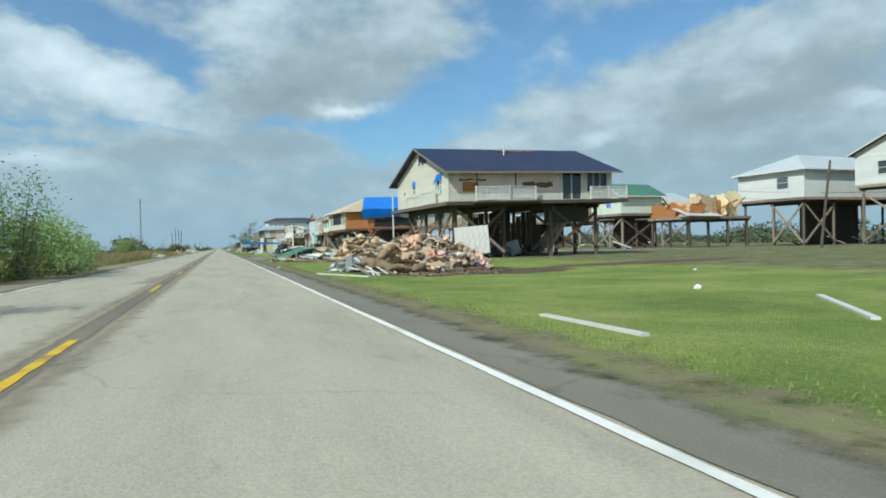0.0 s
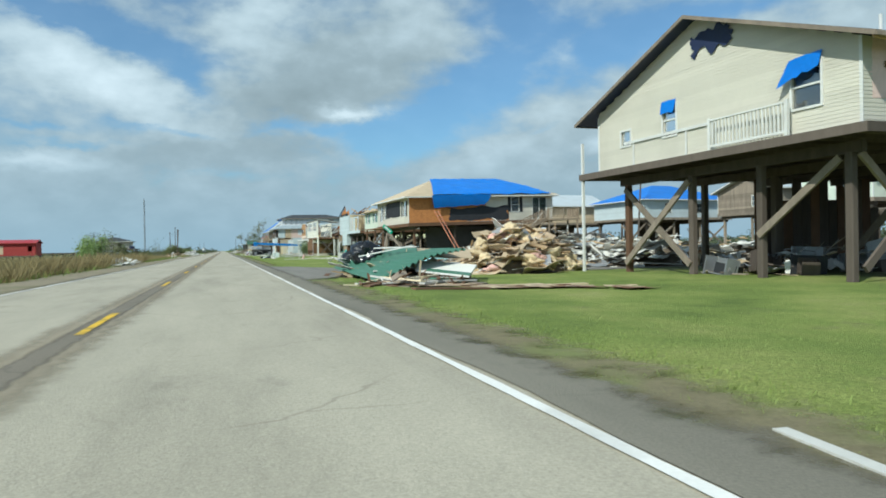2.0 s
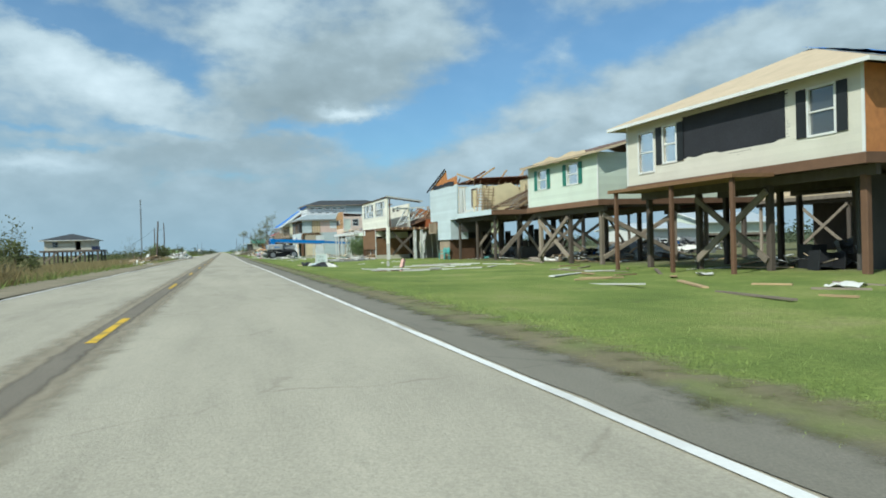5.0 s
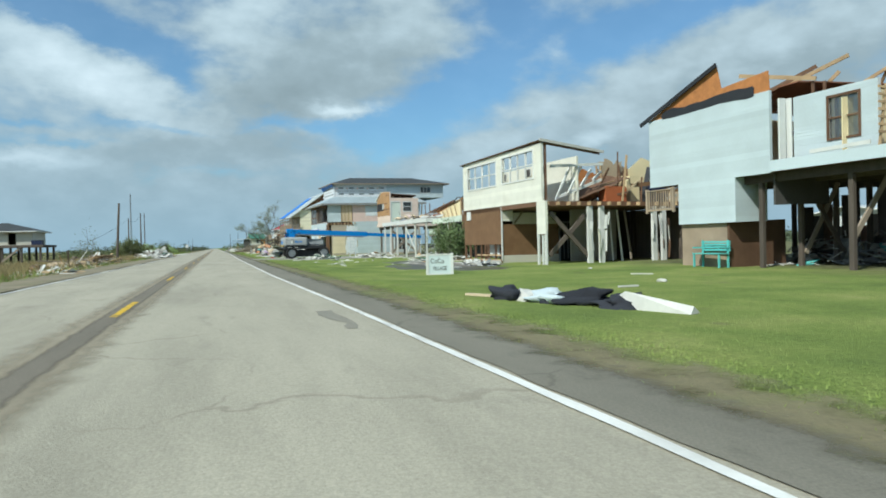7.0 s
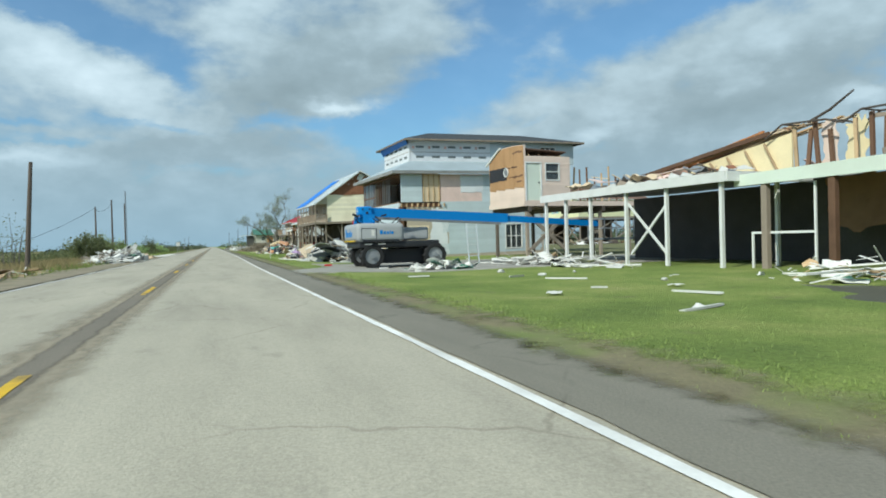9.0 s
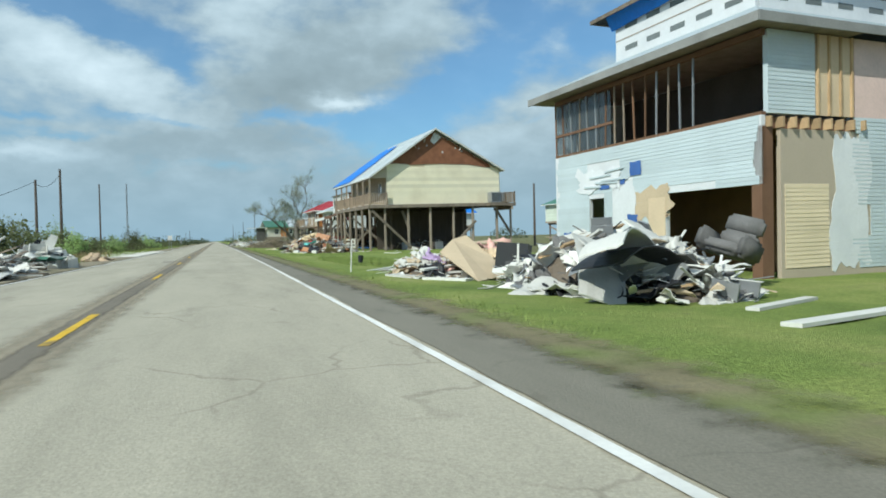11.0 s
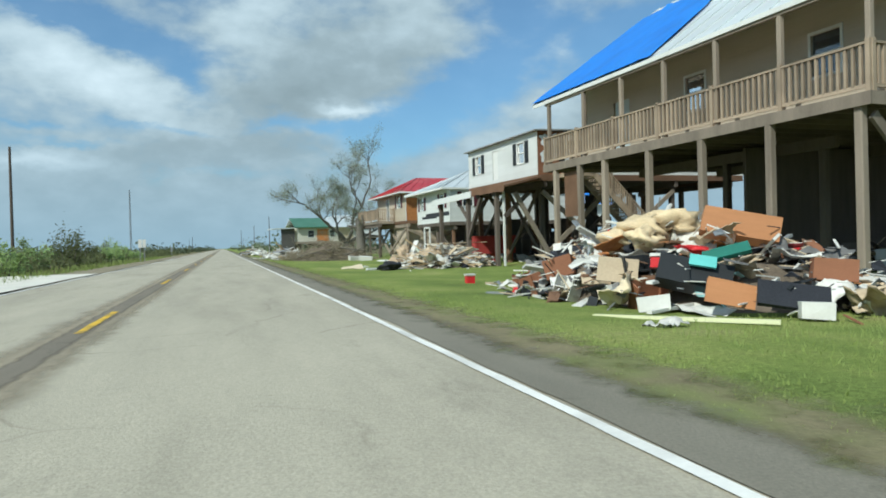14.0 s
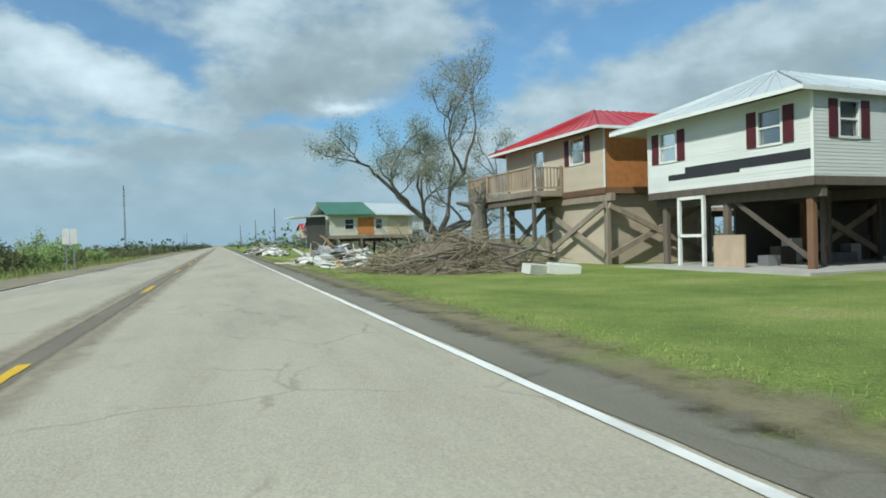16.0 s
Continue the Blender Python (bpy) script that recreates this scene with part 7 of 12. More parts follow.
    drape(h, P, [((-1.8, 6.3, zz(-1.8)), (-1.8, V + 0.8, zz(-1.8))), ((1.2, 7.1, zz(1.2)), (1.2, V + 0.8, zz(1.2))), ((3.9, 8.2, zz(3.9)), (3.9, V + 0.8, zz(3.9)))], tarp_blue, "blue tarpaulin on the white roof", 30, 20, 0.04, 16)
    # porch posts and rail
    for v in (-0.25, 1.9, 3.9, 5.9, 7.9, 10.0, 12.3):
        post(h, P, -1.65, v, zf, 6.25, 0.13, wood_grey)
    g = Geo()
    g.box(-1.72, -1.58, -0.3, V - 0.1, 6.2, 6.36)
    part("porch_beam", g, wood_grey, h, place=P)
    railing(h, P, (-1.73, -0.28, zf), (-1.73, V - 0.1, zf), wood_deck, 1.0, 0.17, 0.06, 2.0)
    railing(h, P, (-1.66, -0.3, zf), (-0.1, -0.3, zf), wood_deck, 1.0, 0.17, 0.06, 2.0)
    # back deck with an air conditioner
    platform(h, P, U + 0.11, U + 1.9, 0.2, 4.0, zf, 0.3, wood_deck, wood_grey, joists=False)
    railing(h, P, (U + 0.2, 0.25, zf), (U + 1.8, 0.25, zf), wood_deck, 1.0, 0.17)
    railing(h, P, (U + 1.8, 0.25, zf), (U + 1.8, 3.9, zf), wood_deck, 1.0, 0.17)
    g = Geo()
    g.box(9.9, 10.9, -0.95, -0.1, zf + 0.02, zf + 0.95)
    ac = part("air_conditioner", g, metal_grey, h, "grey outdoor air conditioner", P)
    g = Geo()
    for k in range(9):
        g.box(9.95, 10.85, -0.965, -0.955, zf + 0.1 + k * 0.09, zf + 0.14 + k * 0.09)
    part("grille", g, plastic_black, ac, place=P)
    g = Geo()
    g.box(9.7, 11.2, -1.1, -0.36, zf - 0.3, zf)
    part("bracket_deck", g, wood_grey, h, place=P)
    # posts: the near row is pale, those behind are coloured dark for underfloor shade
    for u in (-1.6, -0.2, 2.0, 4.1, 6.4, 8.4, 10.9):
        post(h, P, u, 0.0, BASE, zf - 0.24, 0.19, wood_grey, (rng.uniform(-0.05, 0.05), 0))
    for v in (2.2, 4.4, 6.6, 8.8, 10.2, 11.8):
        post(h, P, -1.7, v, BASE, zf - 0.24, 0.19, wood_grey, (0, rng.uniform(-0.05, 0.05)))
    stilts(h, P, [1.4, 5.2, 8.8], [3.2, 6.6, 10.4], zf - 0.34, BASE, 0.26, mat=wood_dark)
    stilts(h, P, [12.7], [0.6, 3.6], zf - 0.3, BASE, 0.22, mat=wood_grey)
    brace(h, P, (-1.5, -0.18, 3.5), (2.1, -0.18, 0.1))
    brace(h, P, (6.3, -0.18, 0.1), (8.6, -0.18, 2.3))
    brace(h, P, (1.5, 0.3, 3.4), (2.2, 0.3, 1.6))
    brace(h, P, (10.9, 0.2, 3.4), (12.7, 0.6, 1.0))
    # dark sheet across the middle, painting the shade under the house
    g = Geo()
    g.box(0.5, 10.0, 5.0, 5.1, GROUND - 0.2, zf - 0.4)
    part("lower_wall", g, wood_dark, h, "dark sheet painting the shade under the house", P)
    g = Geo()
    g.box(-1.55, -1.45, 10.4, 11.5, 1.9, zf - 0.4)
    part("lower_wall", g, wood_brown, h, "", P)


def shutter_house():
    """The white house with black shutters, over an open canopy."""
    P = footprint(14.6, 253.3, 3.4, 0.01)
    h = house_root(14.6, 253.3, "raised white house with black shutters and a torn canopy")
    U, V, zf, zw = 13.0, 7.95, 4.2, 6.3
    platform(h, P, -0.05, U, -0.05, V, zf, 0.3, wood_dark, wood_brown, joists=False)
    wh = [(0.95, 2.3, 4.95, 5.95), (6.0, 7.3, 4.95, 5.9), (4.2, 4.85, 4.4, 5.95)]
    sh = [(1.6, 2.6, 4.9, 5.9)]
    w, s = shell(h, P, U, V, zf, zw, side_white, side_white, wh, sh, bare_south=True)
    for q in wh[:2]:
        window(h, P, west(0), q[0] + 0.32, q[1] - 0.32, q[2], q[3], rows=2, shutters=shutter_black)
    for q in wh[:2]:
        g = Geo()
        g.box(q[0], q[0] + 0.26, q[2], q[3], -0.05, 0.0)
        g.box(q[1] - 0.26, q[1], q[2], q[3], -0.05, 0.0)
        part("shutter_board", g, shutter_black, h, place=on(P, west(0)))
    g = Geo()
    g.box(4.22, 4.83, 4.4, 5.93, -0.07, -0.03)
    part("door", g, trim_white, h, "white door high in the wall", on(P, west(0)))
    g = Geo()
    g.box(0.0, 1.5, zf, zw, 0.002, 0.02)
    part("sheathing", g, gable_brown, h, "bare red-brown sheathing", on(P, south(0)))
    siding(s, P, south(0), 1.3, U, zf, zw, side_white, sh, ragged=0.5, rng=rng)
    ragged_panel(h, P, south(0), 0.2, 1.7, 4.9, 6.1, wrap_white, 0.03, 91, "wrap_flap", "torn white wrap", 0.3)
    window(h, P, south(0), *sh[0], rows=2, shutters=shutter_black)
    plate(h, P, [(-0.25, -0.25, zw + 0.05), (U, -0.25, zw + 0.4), (U, V + 0.25, zw + 0.4), (-0.25, V + 0.25, zw + 0.05)], 0.06, shingle_grey, "roof", "thin grey roof edge")
    # canopy on the road side
    r = plate(h, P, [(-2.35, 7.9, 3.5), (-2.35, -1.0, 3.62), (0.0, -1.0, 4.15), (0.0, 7.9, 4.05)], 0.1, wood_brown, "canopy_roof", "sagging brown canopy roof")
    g = Geo()
    g.slab([(-2.38, 2.6, 3.30), (-2.38, 2.6, 3.62), (-2.38, 8.0, 3.52), (-2.38, 8.0, 3.20)], 0.04, (-1, 0, 0))
    part("fascia", g, side_white, r, "white canopy fascia", P)
    ragged_panel(h, P, west(-2.36), -1.0, 2.6, 3.38, 3.7, wood_brown, 0.02, 95, "fascia", "torn brown fascia", 0.1)
    for u, v in ((-2.1, 0.3), (-2.1, 3.6), (-2.1, 7.4)):
        post(h, P, u, v, BASE, 3.4, 0.22, rng.choice([wood_dark, wood_dark]))
    stilts(h, P, [0.4, 4.2, 8.4, 12.2], [0.4, 3.9, 7.4], zf - 0.28, BASE, 0.32, rng=rng, mats=[wood_dark, wood_dark, wood_brown], cross=[((0.4, 0.4), (4.2, 0.4)), ((4.2, 0.4), (8.4, 0.4))])
    g = Geo()
    g.box(-1.95, -1.87, -0.1, 0.0, GROUND - 0.1, 3.4)
    part("white_strip", g, trim_white, h, place=P)
    for a, b in (((-2.1, 3.6, 1.6), (-0.9, 3.6, 3.5)), ((-2.1, 3.6, 1.2), (-2.1, 2.0, 3.3)), ((0.4, 3.9, 1.9), (-0.9, 3.9, 3.7))):
        brace(h, P, a, b, 0.16, 0.18, wood_dark)
    brace(h, P, (-1.6, -0.6, 3.3), (0.4, -0.3, 0.3))
    for k in range(16):
        g = Geo()
        g.box(1.6 + 0.65 * k, 2.2 + 0.65 * k, 7.0, 7.06, GROUND - 0.1, (1.5, 2.3, 1.1, 1.9, 3.7)[k % 5])
        part("store_board", g, (wood_dark, inside_dark, wood_dark, wood_brown)[k % 4], h, place=P)
    for a, b in (((0.4, 0.5, 3.7), (0.4, 3.8, 0.4)), ((0.4, 3.9, 3.7), (0.4, 0.6, 0.4)), ((0.4, 4.0, 3.8), (0.4, 7.3, 1.0)), ((4.2, 4.0, 3.8), (8.4, 4.0, 0.4)), ((8.4, 3.9, 3.8), (4.2, 3.9, 0.4)), ((-2.1, 3.6, 2.2), (-2.1, 5.0, 3.3)), ((-2.1, -0.5, 2.2), (-0.8, -0.5, 3.3)), ((4.2, 0.3, 3.9), (4.2, 3.8, 1.0))):
        brace(h, P, a, b, 0.08, 0.2, wood_dark)
    stairs(h, P, (2.2, -1.3, 4.2), (6.6, -1.3, GROUND), 1.1, wood_deck, (0, 1, 0))
    railing(h, P, (1.0, -1.35, zf), (2.2, -1.35, zf), wood_deck, 1.0, 0.17)
    g = Geo()
    g.box(0.9, 2.3, -1.35, -0.1, zf - 0.2, zf - 0.02)
    part("landing", g, wood_deck, h, place=P)


def white_metal_house():
    P = footprint(15.2, 268.0, 3.4, 0.0)
    h = house_root(15.2, 268.0, "raised white house with white metal roof and burgundy shutters")
    U, V, zf, zw = 11.0, 6.6, 2.5, 4.85
    platform(h, P, -0.05, U, -0.05, V, zf, 0.25, wood_dark, wood_dark, joists=False)
    wh = [(1.0, 1.75, 3.55, 4.5), (5.2, 5.95, 3.55, 4.5)]
    sh = [(1.0, 1.75, 3.6, 4.55)]
    w, s = shell(h, P, U, V, zf, zw, side_white, side_white, wh + [(0.0, 4.8, 2.95, 3.25), (2.5, 5.6, 2.85, 3.05)], sh)
    for q in wh:
        window(h, P, west(0), *q, rows=2, shutters=shutter_wine)
    window(h, P, south(0), *sh[0], rows=2, shutters=shutter_wine)
    g = Geo()
    g.box(0.0, 4.8, 2.95, 3.25, -0.02, 0.004)
    g.box(2.5, 5.6, 2.85, 3.05, -0.02, 0.003)
    part("felt_strip", g, paper_black, h, "black felt where boards are gone", on(P, west(0)))
    hip_roof(h, P, -0.65, U + 0.6, -0.22, V + 1.4, zw + 0.02, 6.5, 3.2, 8.0, metal_white, label="white metal hip roof", metal=14)
    stilts(h, P, [0.4, 3.8, 7.2, 10.6], [0.4, 3.4, 6.2], zf - 0.22, BASE, 0.26, rng=rng, mats=[wood_dark, wood_brown], cross=[((3.8, 3.4), (7.2, 3.4)), ((7.2, 0.4), (10.6, 0.4))])
    g = Geo()
    g.box(-0.1, 0.0, 3.9, 4.0, GROUND - 0.1, 2.2)
    g.box(-0.1, 0.0, 5.0, 5.1, GROUND - 0.1, 2.2)
    g.box(-0.1, 0.0, 3.9, 5.1, 2.15, 2.25)
    g.box(-0.1, 0.0, 3.9, 5.1, 0.9, 1.0)
    part("door_frame", g, trim_white, h, "empty white screen-door frame", P)
    g = Geo()
    g.box(0.0, 0.08, 2.4, 3.6, GROUND - 0.1, 0.95)
    part("low_wall", g, wood_deck, h, place=P)
    g = Geo()
    g.box(-1.2, U, -0.8, V, GROUND - 0.15, GROUND + 0.07)
    part("slab", g, concrete, h, "concrete slab under the house", P)
    # shade under the house, put in as a dark sheet
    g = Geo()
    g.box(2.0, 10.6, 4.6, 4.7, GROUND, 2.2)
    part("lower_wall", g, inside_dark, h, "dark sheet painting the shade under the house", place=P)
    for u, v in ((1.6, 1.0), (2.9, 1.8), (5.4, 1.2), (6.4, 2.6), (8.6, 1.0), (9.4, 2.2)):
        post(h, P, u, v, GROUND, zf - 0.25, 0.12, wood_dark)
    for a, b in (((3.8, 0.4, 2.2), (7.2, 0.4, 0.2)), ((7.2, 0.4, 2.2), (3.8, 0.4, 0.3)), ((0.4, 3.4, 2.2), (0.4, 0.4, 0.2))):
        brace(h, P, a, b, 0.06, 0.14, wood_dark)
    for k in range(8):
        g = Geo()
        u, v = 1.0 + 1.1 * k, 2.4 + 0.5 * (k % 3)
        g.box(u, u + 0.5 + 0.2 * (k % 2), v, v + 0.4, GROUND + 0.07, GROUND + 0.4 + 0.25 * (k % 3))
        part("stored_box", g, (metal_grey, wood_dark, board_white, cloth_grey)[k % 4], h, "stored boxes under the house" if k == 0 else "", P)


def red_roof_house():
    P = footprint(14.53, 277.0, 3.4, 0.0)
    h = house_root(14.53, 277.0, "raised tan house with red metal roof and road-side deck")
    U, V, zf, zw = 10.0, 8.2, 2.95, 5.3
    platform(h, P, -0.05, U, -0.05, V, zf, 0.25, wood_dark, wood_brown, joists=False)
    wh = [(1.4, 2.4, 4.1, 5.1), (4.6, 5.5, 3.1, 5.0)]
    w, s = shell(h, P, U, V, zf, zw, side_tan, osb, wh, (), bare_south=True)
    window(h, P, west(0), *wh[0], rows=2, shutters=shutter_wine)
    window(h, P, west(0), *wh[1], rows=1)
    siding(s, P, south(0), 4.5, U, zf, zw, side_tan, ragged=0.4, rng=rng)
    hip_roof(h, P, -0.7, U + 0.6, -0.6, V + 0.7, 5.3, 6.9, 2.5, 7.5, metal_red, label="red metal hip roof", metal=14)
    # deck at the far end on the road side
    platform(h, P, -1.6, -0.06, 3.0, 9.6, zf + 0.1, 0.25, wood_deck, wood_grey, joists=False)
    railing(h, P, (-1.55, 3.05, zf + 0.1), (-1.55, 9.5, zf + 0.1), wood_deck, 1.0, 0.17, 0.05)
    railing(h, P, (-1.5, 3.05, zf + 0.1), (-0.1, 3.05, zf + 0.1), wood_deck, 1.0, 0.17, 0.05)
    stilts(h, P, [-1.4], [3.2, 6.2, 9.4], zf - 0.1, BASE, 0.2, mat=wood_dark)
    # sided lower storey with timber crosses
    c = wall_core(h, P, west(0.25), 0.2, 4.5, GROUND - 0.1, zf - 0.25, (), side_tan, name="lower_wall")
    siding(c, P, west(0.25), 0.2, 4.5, GROUND, zf - 0.25, side_tan)
    c = wall_core(h, P, south(0.25), 0.4, 5.5, GROUND - 0.1, zf - 0.25, (), side_tan, name="lower_wall")
    siding(c, P, south(0.25), 0.26, 5.5, GROUND, zf - 0.25, side_tan)
    stilts(h, P, [0.1, 4.8, 9.6], [0.05, 4.5, 8.0], zf - 0.22, BASE, 0.28, mat=wood_grey, cross=[((0.1, 0.05), (0.1, 4.5)), ((0.1, 0.05), (4.8, 0.05)), ((0.1, 4.5), (0.1, 8.0))])


def far_house(x, y, U, V, zf, zw, zr, wall, roof, label, axis="u", deg=3.4, wins_w=(), wins_s=(), board=0.25, hip=False, shutters=None, rise=0.0):
    P = footprint(x, y, deg, rise)
    h = house_root(x, y, label)
    platform(h, P, -0.1, U, -0.1, V, zf, 0.3, wood_dark, wood_grey, joists=False)
    shell(h, P, U, V, zf, zw, wall, wall, wins_w, wins_s, board=board, gable=None if hip or axis == "u" else ("v", U / 2, zr - 0.15))
    for q in wins_w:
        window(h, P, west(0), *q, rows=2, shutters=shutters)
    for q in wins_s:
        window(h, P, south(0), *q, rows=2, shutters=shutters)
    if hip:
        hip_roof(h, P, -0.6, U + 0.6, -0.6, V + 0.6, zw, zr, min(U, V) / 2, U - min(U, V) / 2, roof, label="")
    else:
        gable_roof(h, P, -0.6, U + 0.6, -0.6, V + 0.6, zw, zr, axis, roof)
        if axis == "u":
            wall_core(h, P, west(0), 0, V, zw, zw + 0.01, (), wall, top=lambda a: zr - 0.12 - (zr - zw) * abs(a - V / 2) / (V / 2 + 0.6))
    n = max(2, round(U / 4))
    m = max(2, round(V / 3.5))
    us, vs = [0.5 + (U - 1) * i / (n - 1) for i in range(n)], [0.5 + (V - 1) * i / (m - 1) for i in range(m)]
    stilts(h, P, us, vs, zf - 0.25, BASE, 0.28, rng=rng, mats=[wood_dark, wood_grey], cross=[((us[0], vs[0]), (us[1], vs[0])), ((us[-2], vs[0]), (us[-1], vs[0])), ((us[0], vs[0]), (us[0], vs[1]))])
    # a dark sheet painting the underfloor shade, and lumber left there
    if zf > 2.5 and y < 300:
        g = Geo()
        g.box(U * 0.3, U * 0.8, V * 0.6, V * 0.6 + 0.1, GROUND - 0.2, zf - 0.4)
        part("store_wall", g, wood_dark, h, "dark sheet filling in the underfloor shade", P)
        for k in range(9):
            a = rng.uniform(0, U)
            brace(h, P, (a, rng.uniform(-0.5, 1.5), GROUND + 0.1), (a + rng.uniform(-2, 2), rng.uniform(0, 2), GROUND + rng.uniform(0.2, 1.0)), 0.3, 0.12, rng.choice([wood_grey, wood_brown, board_white, wood_dark]), "leaning_board")
    return h, P


for build in (carport_house, pink_house, wrapped_house, porch_house, shutter_house, white_metal_house, red_roof_house):
    build()

far_house(50.5, 104.0, 14, 11, 4.3, 6.6, 8.9, side_blue, tarp_blue, "raised grey house with blue roof in the back row", "u", wins_s=[(3, 4, 4.9, 6.1), (8, 9, 4.9, 6.1)], hip=True)
far_house(56.0, 88.0, 16, 9, 4.3, 6.7, 8.6, wood_grey, metal_white, "raised weathered house with white metal roof", "u", wins_s=[(2, 3.4, 5.0, 6.2)], wins_w=[(3, 4, 5.0, 6.1)])
far_house(44.0, 118.0, 10, 9, 4.2, 6.6, 8.6, board_buff, metal_white, "raised buff house with white metal roof behind the road row", "u", wins_w=[(2, 3, 4.9, 6.1)])
far_house(46.0, 70.0, 6, 6, 4.2, 6.3, 8.0, side_mint, metal_green, "raised mint house with green metal roof", "u", wins_w=[(2, 3, 5.0, 6.0)])
far_house(61.0, 57.5, 20, 9, 5.3, 8.4, 10.6, side_white, metal_white, "raised white house with white hip roof in the back row", "u", hip=True, wins_w=[(2, 3.5, 6.4, 7.7)])
far_house(64.8, 46.0, 12, 8, 6.2, 9.4, 11.4, side_white, shingle_brown, "raised white house with torn brown roof", "u", wins_w=[(1.5, 2.6, 7.2, 8.5), (4.5, 5.6, 7.2, 8.5)])
far_house(53.2, 269.5, 9, 8, 3.2, 6.0, 7.8, side_mint, metal_green, "raised pale house with green metal roof in the back row", "v", wins_w=[(3, 4, 4.0, 5.2)])
far_house(53.2, 260.2, 9, 8, 2.9, 5.5, 7.5, side_blue, shingle_grey, "raised pale green house with grey roof in the back row", "v", wins_w=[(2.0, 3.0, 3.7, 4.9), (5, 6, 3.7, 4.9)])
slate, slate_at = far_house(53.9, 248.9, 12, 9.9, 3.4, 6.4, 9.4, side_slate, shingle_grey, "raised slate blue house with grey hip roof in the back row", "u", hip=True, wins_w=[(7.4, 8.3, 4.4, 5.9), (4.0, 6.0, 4.3, 6.1), (1.2, 3.4, 4.3, 6.1)])
for a0, a1 in ((7.35, 8.35), (3.95, 6.05), (1.15, 3.45)):
    g = Geo()
    g.box(a0, a1, 4.25, 6.15, 0.09, 0.12)
    part("window_cover", g, board_white, slate, "white board over a window", on(slate_at, west(0)))
far_house(54.7, 237.6, 13, 9.0, 4.2, 7.0, 9.3, side_lemon, shingle_brown, "raised lemon gabled house with brown roof in the back row", "u", wins_w=[(6.4, 7.5, 5.1, 6.5), (2.0, 2.9, 5.3, 6.7)], shutters=turquoise)


def orange_wreck():
    """The collapsed house in the back row: a platform with torn sheathing."""
    P = footprint(50.5, 63.5, 3.4)
    h = house_root(50.5, 63.5, "collapsed raised house of torn orange sheathing in the back row")
    platform(h, P, 0, 9.5, 0, 7, 3.5, 0.3, wood_grey, wood_grey, joists=False)
    for k, (a, b, z0, z1, m) in enumerate(((0.2, 2.6, 3.5, 5.2, osb), (2.2, 5.0, 3.5, 6.0, board_buff), (4.6, 7.2, 3.5, 5.6, osb), (6.8, 9.4, 3.5, 6.4, inside_cream))):
        ragged_panel(h, P, south(0.3 + 0.5 * k), a, b, z0, z1, m, 0.03, 300 + k, "torn_panel", "", 0.6)
        ragged_panel(h, P, west(0.2 + 2 * k), 0.5, 6.5, z0, z1 - 0.3, m, 0.03, 320 + k, "torn_panel", "", 0.6)
    r = random.Random(9)
    for i in range(16):
        u, v = r.uniform(0, 9), r.uniform(0, 6)
        brace(h, P, (u, v, 3.6 + r.random()), (u + r.uniform(-2, 2.5), v + r.uniform(-1, 1), 4.2 + 2.2 * r.random()), 0.08, 0.18, r.choice([wood_raw, wood_brown, osb]), "fallen_rafter")
    plate(h, P, [(-0.8, -0.6, 3.6), (4.5, -0.6, 3.5), (5.0, 2.0, 4.3), (-0.6, 2.0, 4.5)], 0.06, metal_white, "fallen_roof", "fallen white roof metal")
    stilts(h, P, [0.4, 3.2, 6.2, 9.2], [0.4, 3.4, 6.6], 3.3, BASE, 0.26, mat=wood_dark)


orange_wreck()
far_house(47.0, 148.0, 9, 8, 1.0, 2.5, 3.3, side_white, metal_white, "low white house with white metal roof in the back row", "u")
far_house(58.0, 150.0, 12, 9, 1.8, 3.2, 4.7, side_mint, metal_white, "raised pale green house in the back row", "u", wins_w=[(2, 3, 2.1, 3.0)])

# ---- debris ----


def proto_plank(seed, mat):
    r = random.Random(seed)
    g = Geo()
    n = 5
    for i in range(n + 1):
        s = i / n - 0.5
        b, w = 0.06 * noise.noise((s * 2, seed, 0)), 0.5
        for x, z in ((-w, -0.5), (w, -0.5), (w, 0.5), (-w, 0.5)):
            g.v.append((s, x * 1.0 + b * 0.4, z + b))
    for i in range(n):
        for k in range(4):
            a, c = i * 4 + k, i * 4 + (k + 1) % 4
            g.f.append((a, c, c + 4, a + 4))
    g.f += [(3, 2, 1, 0), (n * 4, n * 4 + 1, n * 4 + 2, n * 4 + 3)]
    return mesh_of("plank", g, mat)


def proto_sheet(seed, mat, bend=0.25, nu=7, nv=5, name="scrap_sheet"):
    g = Geo()

    def at(s, t):
        e = 0.04 * noise.noise((s * 9, t * 9, seed + 3))
        return (s - 0.5 + e * (t in (0.0, 1.0)), t - 0.5 + e * (s in (0.0, 1.0)), bend * (noise.noise((s * 1.6 + seed, t * 1.6, seed)) + 0.4 * noise.noise((s * 4, t * 4, seed))))
    g.sheet(at, nu, nv, 0.025)
    return mesh_of(name, g, mat)


